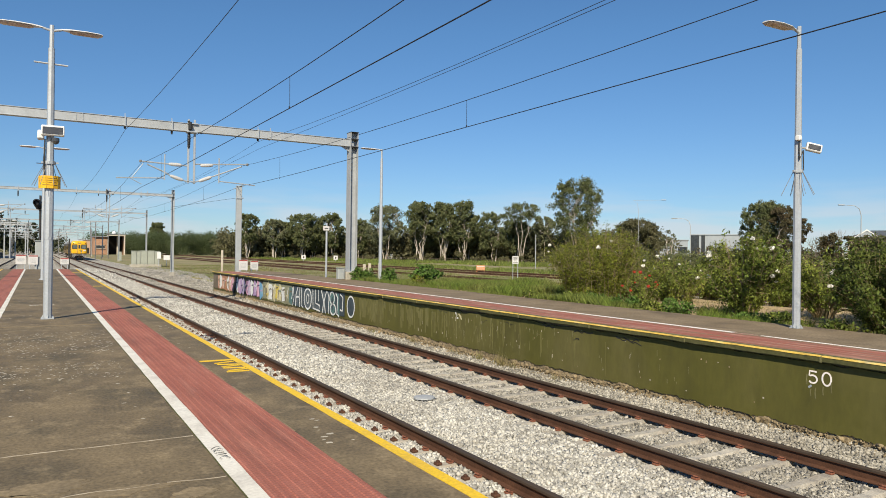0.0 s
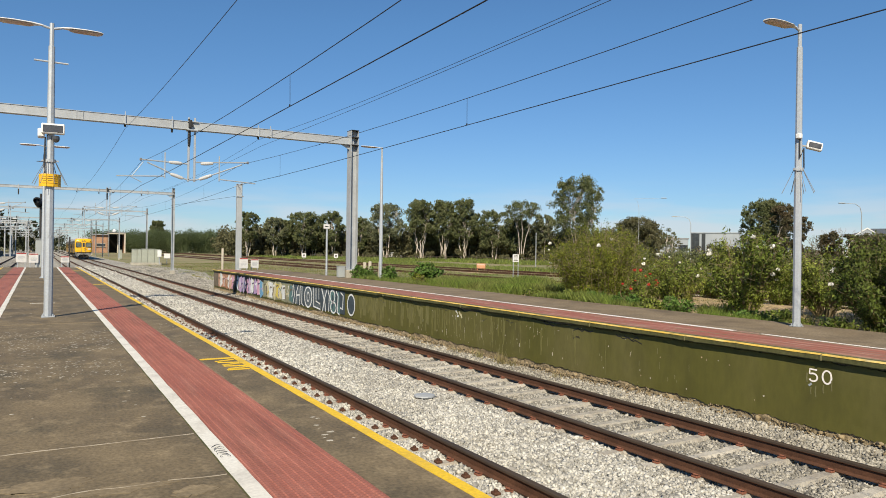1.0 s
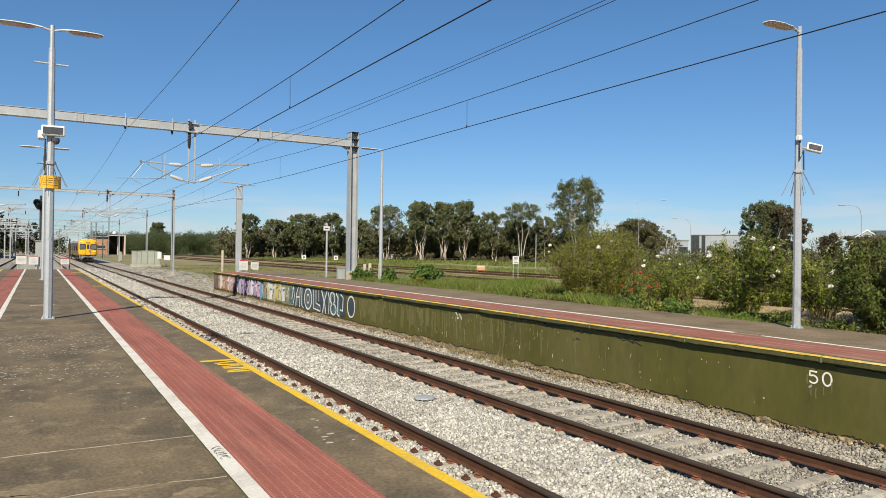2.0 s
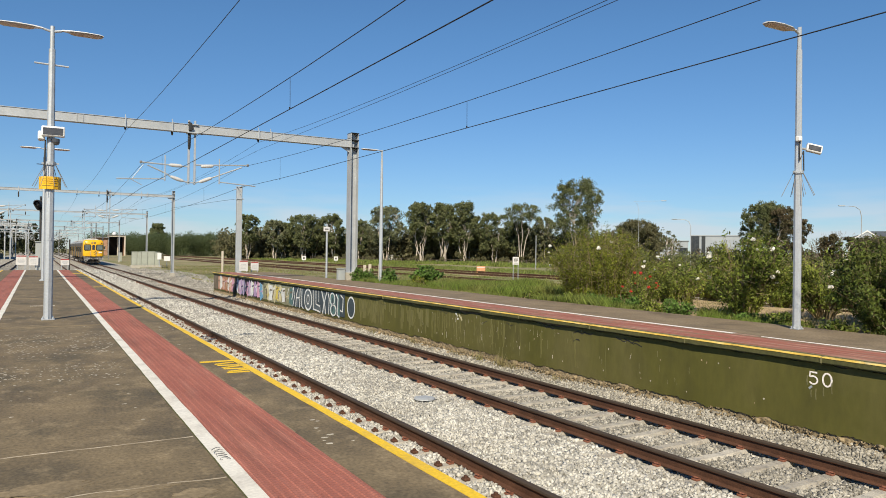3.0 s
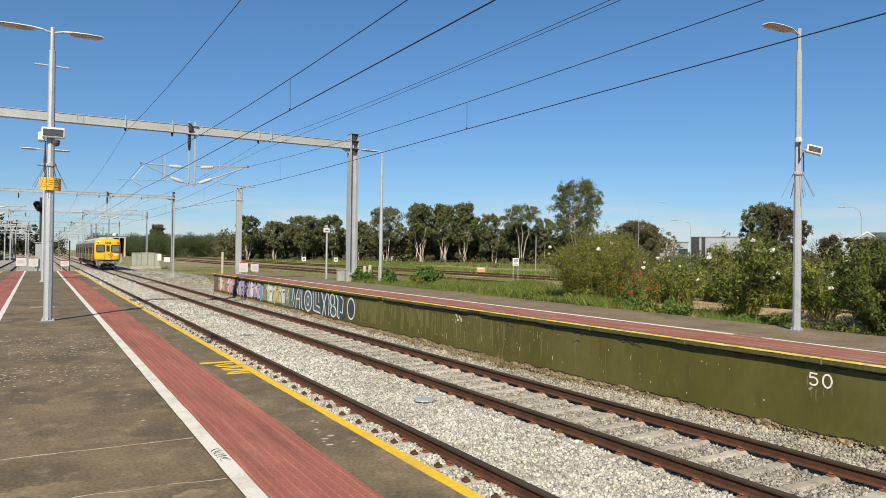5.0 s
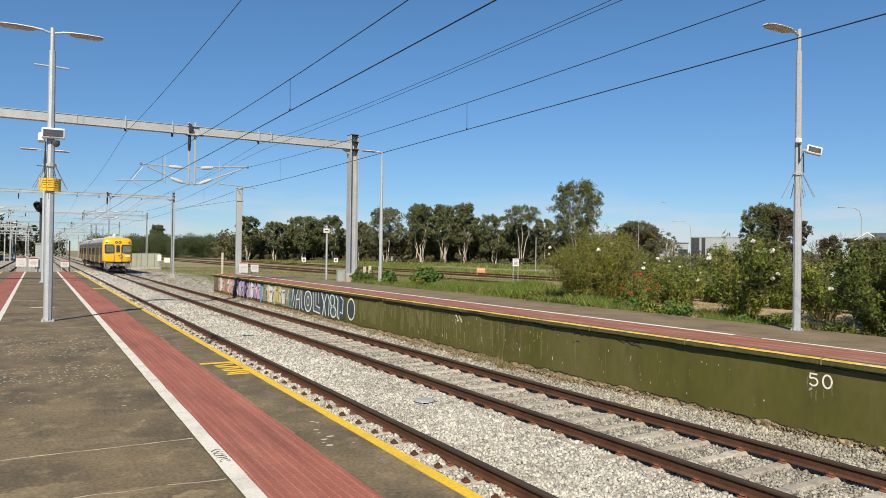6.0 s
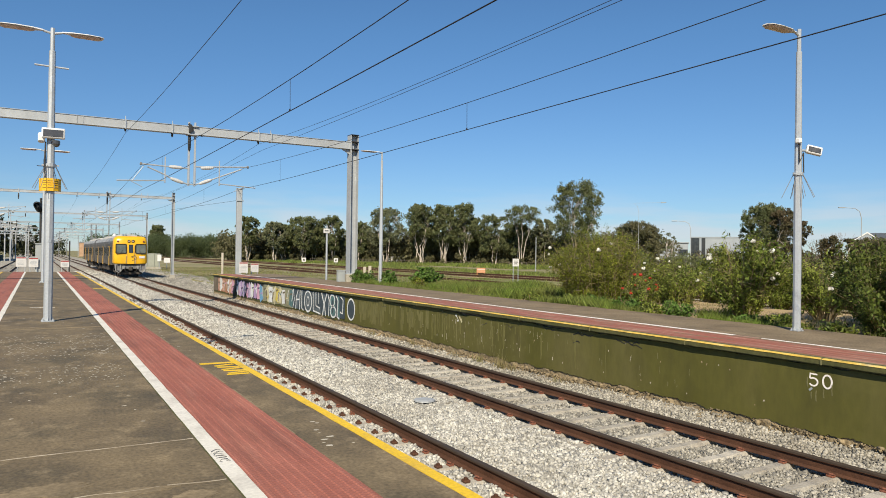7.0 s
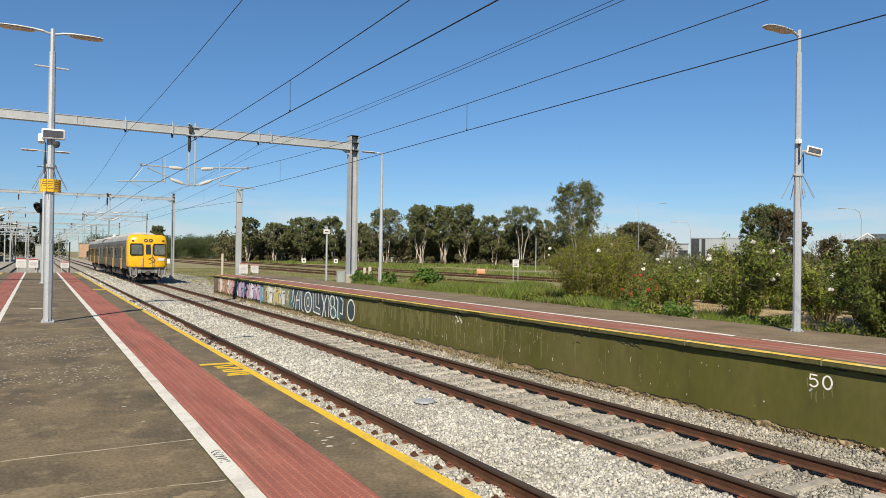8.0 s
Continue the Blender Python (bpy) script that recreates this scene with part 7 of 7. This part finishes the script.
    # cracks and bare patches in the render
    cr = random.Random(5)
    for y, z, l, slope in ((9.95, -0.185, 0.66, -0.12), (11.2, -0.19, 0.6, -0.01), (9.75, -0.19, 0.4, -0.02), (12.2, -0.17, 0.4, -0.05), (13.6, -0.25, 0.3, -0.1), (16.8, -0.2, 0.5, -0.08), (11.2, -0.35, 0.2, -0.1),
                           (14.6, -0.32, 0.2, 0.1), (20.6, -0.25, 0.4, -0.1)):
        pts = [(y - l * i / 16, z + slope * l * i / 16 + 0.06 * noise.noise((y + l * i / 2, z, 3)) + cr.uniform(-0.010, 0.010)) for i in range(17)]
        part("crack", stroke(pts, cr.uniform(0.016, 0.024) if 9.6 < y < 12.5 else cr.uniform(0.006, 0.012), 0, False, True), M["black"], FAR_PLATFORM, "dark crack in the render")
    for k in range(46):
        y, z = cr.uniform(6.5, 22), cr.choice([cr.uniform(-0.5, -0.13), cr.uniform(-1.02, -0.7)])
        r = cr.uniform(0.004, 0.018)
        pts = [(y + r * cr.uniform(0.5, 1.1) * math.cos(a), z + r * cr.uniform(0.6, 1.6) * math.sin(a)) for a in [k2 * math.pi / 4 for k2 in range(8)]]
        xw = wall_x(y, z)
        s = Shape().prism(pts, xw - 0.003, xw + 0.01, "x")
        part("flaked_patch", s, M["wall_base"] if k % 3 else M["grey_concrete"], FAR_PLATFORM, "bare flaked patch")


build_graffiti()


def build_wall_drips():
    """Pale runs and scratches down the painted render."""
    rng = random.Random(9)
    for k in range(80):
        y, z = rng.triangular(7.5, 22, 13), rng.uniform(-0.85, -0.16)
        l = rng.uniform(0.02, 0.13)
        pts = [(y + 0.012 * noise.noise((z * 8 - i, y, 2)), z - l * i / 6) for i in range(7)]
        if z - l > -1.0:
            part("paint_run", stroke(pts, rng.uniform(0.005, 0.016), 0, False, True), M["lichen" if k % 4 == 0 else "lime_run"], FAR_PLATFORM, "pale run down the render")


build_wall_drips()


def build_faded_runs():
    """Long faint washed-out runs in the paint, below the coping."""
    rng = random.Random(77)
    for k in range(130):
        y, z, l = rng.triangular(9, 24, 21.5), rng.uniform(-0.34, -0.17), rng.uniform(0.12, 0.72)
        w = rng.uniform(0.008, 0.045) if y < 17 else rng.uniform(0.03, 0.14)
        if z - l > -1.0:
            part("faded_run", stroke([(y + 0.02 * noise.noise((y, i * 0.5, 3)), z - l * i / 8) for i in range(9)], w, 0, False, True), M["faded_olive"], FAR_PLATFORM, "washed-out run in the olive paint")


build_faded_runs()


def build_wall_flecks():
    """Pale flecks and short runs where the render has spalled."""
    rng = random.Random(31)
    for k in range(54):
        y, z, l = rng.gauss(14.6, 1.8), rng.uniform(-0.9, -0.16), rng.uniform(0.02, 0.2)
        if 11.5 < y < 18 and z - l > -1.02:
            part("paint_run", stroke([(y, z), (y + rng.uniform(-0.012, 0.012), z - l * 0.5), (y + rng.uniform(-0.01, 0.01), z - l)], rng.uniform(0.004, 0.013), 0, False, True),
                 M["lichen" if k % 6 == 0 else "lime_run"], FAR_PLATFORM, "pale fleck of spalled render")


build_wall_flecks()


# ---- droppings and leaves on the near platform ----
def build_specks():
    rng = random.Random(3)
    s = Shape()
    areas = [(-0.8, 0.98, 10.3, 13.2, 460, 0.0095), (-0.7, 0.9, 8.3, 9.6, 240, 0.0085), (1.75, 2.1, 4.6, 5.6, 9, 0.016), (1.75, 2.1, 10, 14, 16, 0.012), (-0.9, 1.0, 5.0, 9.2, 22, 0.010), (-0.2, 0.9, 3.6, 4.6, 4, 0.012),
             (-1.2, 1.0, 14, 22, 40, 0.012)]
    for x0, x1, y0, y1, count, size in areas:
        for _ in range(count):
            x, y = rng.uniform(x0, x1), rng.uniform(y0, y1)
            r = size * rng.uniform(0.4, 1.7)
            n = 7
            s.add([(x + r * rng.uniform(0.6, 1.2) * 1.5 * math.cos(2 * math.pi * k / n), y + r * rng.uniform(0.6, 1.2) * math.sin(2 * math.pi * k / n), 0.0015) for k in range(n)] + [(x, y, 0.004)],
                  [(k, (k + 1) % n, n) for k in range(n)])
    tagged(part("pale_specks", s, M["lichen"], NEAR_PLATFORM, "pale lichen spots and droppings"), kind="stuff")
    # patched slab repairs
    for x, y, w, l in ((0.80, 4.20, 0.13, 0.09), (0.06, 4.68, 0.24, 0.13), (0.45, 4.42, 0.28, 0.08)):
        pts = [(x + w * math.cos(a) * rng.uniform(0.7, 1.15), y + l * math.sin(a) * rng.uniform(0.6, 1.2)) for a in [k * math.pi / 17 for k in range(34)]]
        part("patch", Shape().prism(pts, -0.001, 0.002, "z"), M["worn_concrete"], NEAR_PLATFORM, "pale worn patch")
    # tufts along the gap beside the rail
    sc = Shape()
    for k in range(6):
        y = 5.06 - k * 0.052
        sc.tube([(1.10 + 0.034 * math.cos(a * 0.9 + k) + 0.006 * (k % 2), y + 0.028 * math.sin(a * 1.3 + 2 * k), 0.006) for a in [0.5 * q for q in range(13)]], 0.0014, 3)
    part("scribble", sc, M["grey_glass"], NEAR_PLATFORM, "grey scribble on the white line")


build_specks()


# ---- tactile tiles ----
def tile_mesh():
    s = Shape()
    w, l, ribs = 0.2885, 0.2996, 5
    pitch = w / ribs
    prof = [(-w / 2, -0.02), (-w / 2, 0.002)]
    for i in range(ribs):
        x = -w / 2 + pitch * (i + 0.5)
        prof += [(x - 0.017, 0.002), (x - 0.011, 0.0075), (x + 0.011, 0.0075), (x + 0.017, 0.002)]
    prof += [(w / 2, 0.002), (w / 2, -0.02)]
    s.add([(x, y, z) for y in (-l / 2, l / 2) for x, z in prof], [(i, i + 1, len(prof) + i + 1, len(prof) + i) for i in range(len(prof) - 1)] + [tuple(range(len(prof)))[::-1], tuple(range(len(prof), 2 * len(prof)))])
    return s


TILE = tile_mesh().mesh("tactile_tile", M["red_tile"])
for j in range(150):
    for i in range(2):
        q = part("tactile_tile", TILE, None, NEAR_PLATFORM)
        q.location = (1.159 + 0.1445 + 0.289 * i, 2.6 + 0.30 * j, 0.003 + random.uniform(-0.0004, 0.0004))
part("red_band", strip(1.160, 1.736, 47.5, P_END, 0.003, 0.0, 1.0), M["red_tile"], NEAR_PLATFORM)
part("red_band", strip(1.160, 1.736, -12, 2.43, 0.003, 0.0, 1.0), M["red_tile"], NEAR_PLATFORM)


# ---- ballast stones ----
def build_stones():
    rng = np.random.default_rng(21)
    knob = np.array([(0.95, 0, 0), (-0.95, 0, 0), (0, 0.95, 0), (0, -0.95, 0), (0, 0, 0.95), (0, 0, -0.95)])
    faces = [(0, 2, 4), (2, 1, 4), (1, 3, 4), (3, 0, 4), (2, 0, 5), (1, 2, 5), (3, 1, 5), (0, 3, 5)]
    vs = []
    for y0, y1, pitch, size in ((3.6, 14.0, 0.035, 0.037), (14.0, 27.0, 0.050, 0.050), (27.0, 62.0, 0.078, 0.074), (62.0, 100.0, 0.14, 0.13)):
        gx, gy = np.meshgrid(np.arange(4.15, 9.74 if y0 < 27 else 12.6, pitch), np.arange(y0, y1, pitch))
        x = gx.ravel() + rng.uniform(-0.5, 0.5, gx.size) * pitch
        y = gy.ravel() + rng.uniform(-0.5, 0.5, gx.size) * pitch
        keep = (x < 9.72) | (y > 45.9)
        for xc, cover in ((NEAR_X, 0.75), (FAR_X, 0.93)):
            for side in (-0.835, 0.835):
                keep &= np.abs(x - xc - side) > 0.075
            near = (np.abs(((y + 2.6 + 0.3225) % 0.645) - 0.3225) < (0.07 if xc == NEAR_X else 0.052)) & (np.abs(x - xc) < 1.27)
            clip = (np.abs(((y + 2.6 + 0.3225) % 0.645) - 0.3225) < 0.10) & ((np.abs(np.abs(x - xc) - 0.835) < 0.155) | (np.abs(x - xc - 0.545) < 0.09))
            keep &= ~(near & (rng.uniform(0, 1, len(x)) < cover)) & ~clip
        x, y = x[keep], y[keep]
        n = len(x)
        z = np.array([bed_z(a, b) for a, b in zip(x, y)]) + rng.uniform(-0.006, 0.013, n)
        s = size * rng.uniform(0.6, 1.25, (n, 1, 1)) * rng.uniform(0.65, 1.15, (n, 1, 3))
        v = knob[None] * s * (1 + 0.30 * rng.uniform(-1, 1, (n, 6, 1))) + 0.28 * s * rng.uniform(-1, 1, (n, 6, 3))
        q = rng.normal(size=(n, 4))
        q /= np.linalg.norm(q, axis=1)[:, None]
        w, a, b, c = q.T
        rot = np.stack([1 - 2 * (b * b + c * c), 2 * (a * b - c * w), 2 * (a * c + b * w), 2 * (a * b + c * w), 1 - 2 * (a * a + c * c), 2 * (b * c - a * w), 2 * (a * c - b * w), 2 * (b * c + a * w),
                        1 - 2 * (a * a + b * b)], 1).reshape(n, 3, 3)
        vs.append(np.einsum("nij,nkj->nki", rot, v) + np.stack([x, y, z], 1)[:, None])
    vs = np.concatenate(vs)
    old = vs[:, 0, 0] > 6.95 + 0.35 * rng.normal(size=len(vs))
    for name, pick, material, label in (("ballast_stones", ~old, "stone", "loose pale grey crushed ballast stones"), ("old_ballast_stones", old, "old_stone", "older brownish ballast stones along the far track")):
        tagged(new(name, scatter(name, [(vs[pick], faces)], M[material])), label, "ballast", kind="stuff")


build_stones()


def build_rubble():
    """Tan crumbs of fallen render along the foot of the wall."""
    rng = np.random.default_rng(33)
    cube = np.array([(x, y, z) for x in (-1, 1) for y in (-1, 1) for z in (-1, 1)], float) * 0.5
    faces = [(0, 1, 3), (0, 3, 2), (4, 6, 7), (4, 7, 5), (0, 4, 5), (0, 5, 1), (2, 3, 7), (2, 7, 6), (0, 2, 6), (0, 6, 4), (1, 5, 7), (1, 7, 3)]
    n = 6000
    y = rng.uniform(3.5, 45.5, n)
    y = y[(y > 9.5) | (rng.uniform(0, 1, n) < 0.4)]
    n = len(y)
    d = np.abs(rng.normal(size=n)) * 0.10
    x = W_X + 0.02 - d
    z = np.array([bed_z(a, b) for a, b in zip(x, y)]) + np.clip(0.10 - d, 0, 1) * 0.9 + 0.01
    v = cube[None] * (rng.uniform(0.012, 0.030, (n, 1, 1)) * (1 + 1.6 * (rng.uniform(0, 1, (n, 1, 1)) > 0.9)) * rng.uniform(0.6, 1.2, (n, 1, 3))) * (1 + 0.5 * rng.uniform(-1, 1, (n, 8, 3)))
    me = scatter("wall_rubble", [(v + np.stack([x, y, z], 1)[:, None], faces)], M["wall_base"])
    tagged(new("wall_rubble", me), "tan crumbs of render along the wall foot", "rubble", kind="stuff")


build_rubble()


def build_wall_weeds():
    """Dry straw-coloured weeds standing in the rubble at the wall foot."""
    rng = np.random.default_rng(51)
    for x, y, count, h in ((9.52, 13.7, 90, 0.34), (9.55, 13.2, 50, 0.22), (9.50, 14.6, 50, 0.26), (9.55, 15.8, 36, 0.18), (9.52, 11.6, 30, 0.16), (9.55, 18.3, 40, 0.2), (9.5, 21.0, 40, 0.2)):
        px, py = x + rng.normal(size=count) * 0.03, y + rng.normal(size=count) * 0.12
        foot = np.stack([px, py, np.array([bed_z(a, b) for a, b in zip(px, py)])], 1)
        lean = rng.normal(size=(count, 3)) * 0.28
        lean[:, 2] = 1
        tall = (h * rng.uniform(0.35, 1.1, count))[:, None]
        side = rng.normal(size=(count, 3)) * 0.004
        side[:, 2] = 0
        blade = np.stack([foot - side, foot + side, foot + lean * tall * 0.6 + side * 1.6, foot + lean * tall], 1)
        tagged(new("dry_weed", scatter("dry_weed", [(blade, [(0, 1, 2), (0, 2, 3)])], M["dry_grass"])), "dry straw-coloured weed at the wall foot", "weed", group="dry wall weeds")


build_wall_weeds()


def motions():
    """The train rolls towards the platform and slows a little; its wheels turn with it."""
    times = [0.5 * i for i in range(17)]
    walk(LEAD, [(t, pose(FAR_X, train_y(t), RAIL_Z)) for t in times])
    walk(TRAIL, [(t, pose(FAR_X, train_y(t) + CAR_L + 0.35, RAIL_Z)) for t in times])
    for wheels in (LEAD_WHEELS, TRAIL_WHEELS):
        for w in wheels:
            at = w.location.copy()
            walk(w, [(k / 30, pose(at.x, at.y, at.z, math.degrees((train_y(0) - train_y(k / 30)) / 0.43))) for k in range(241)])


motions()
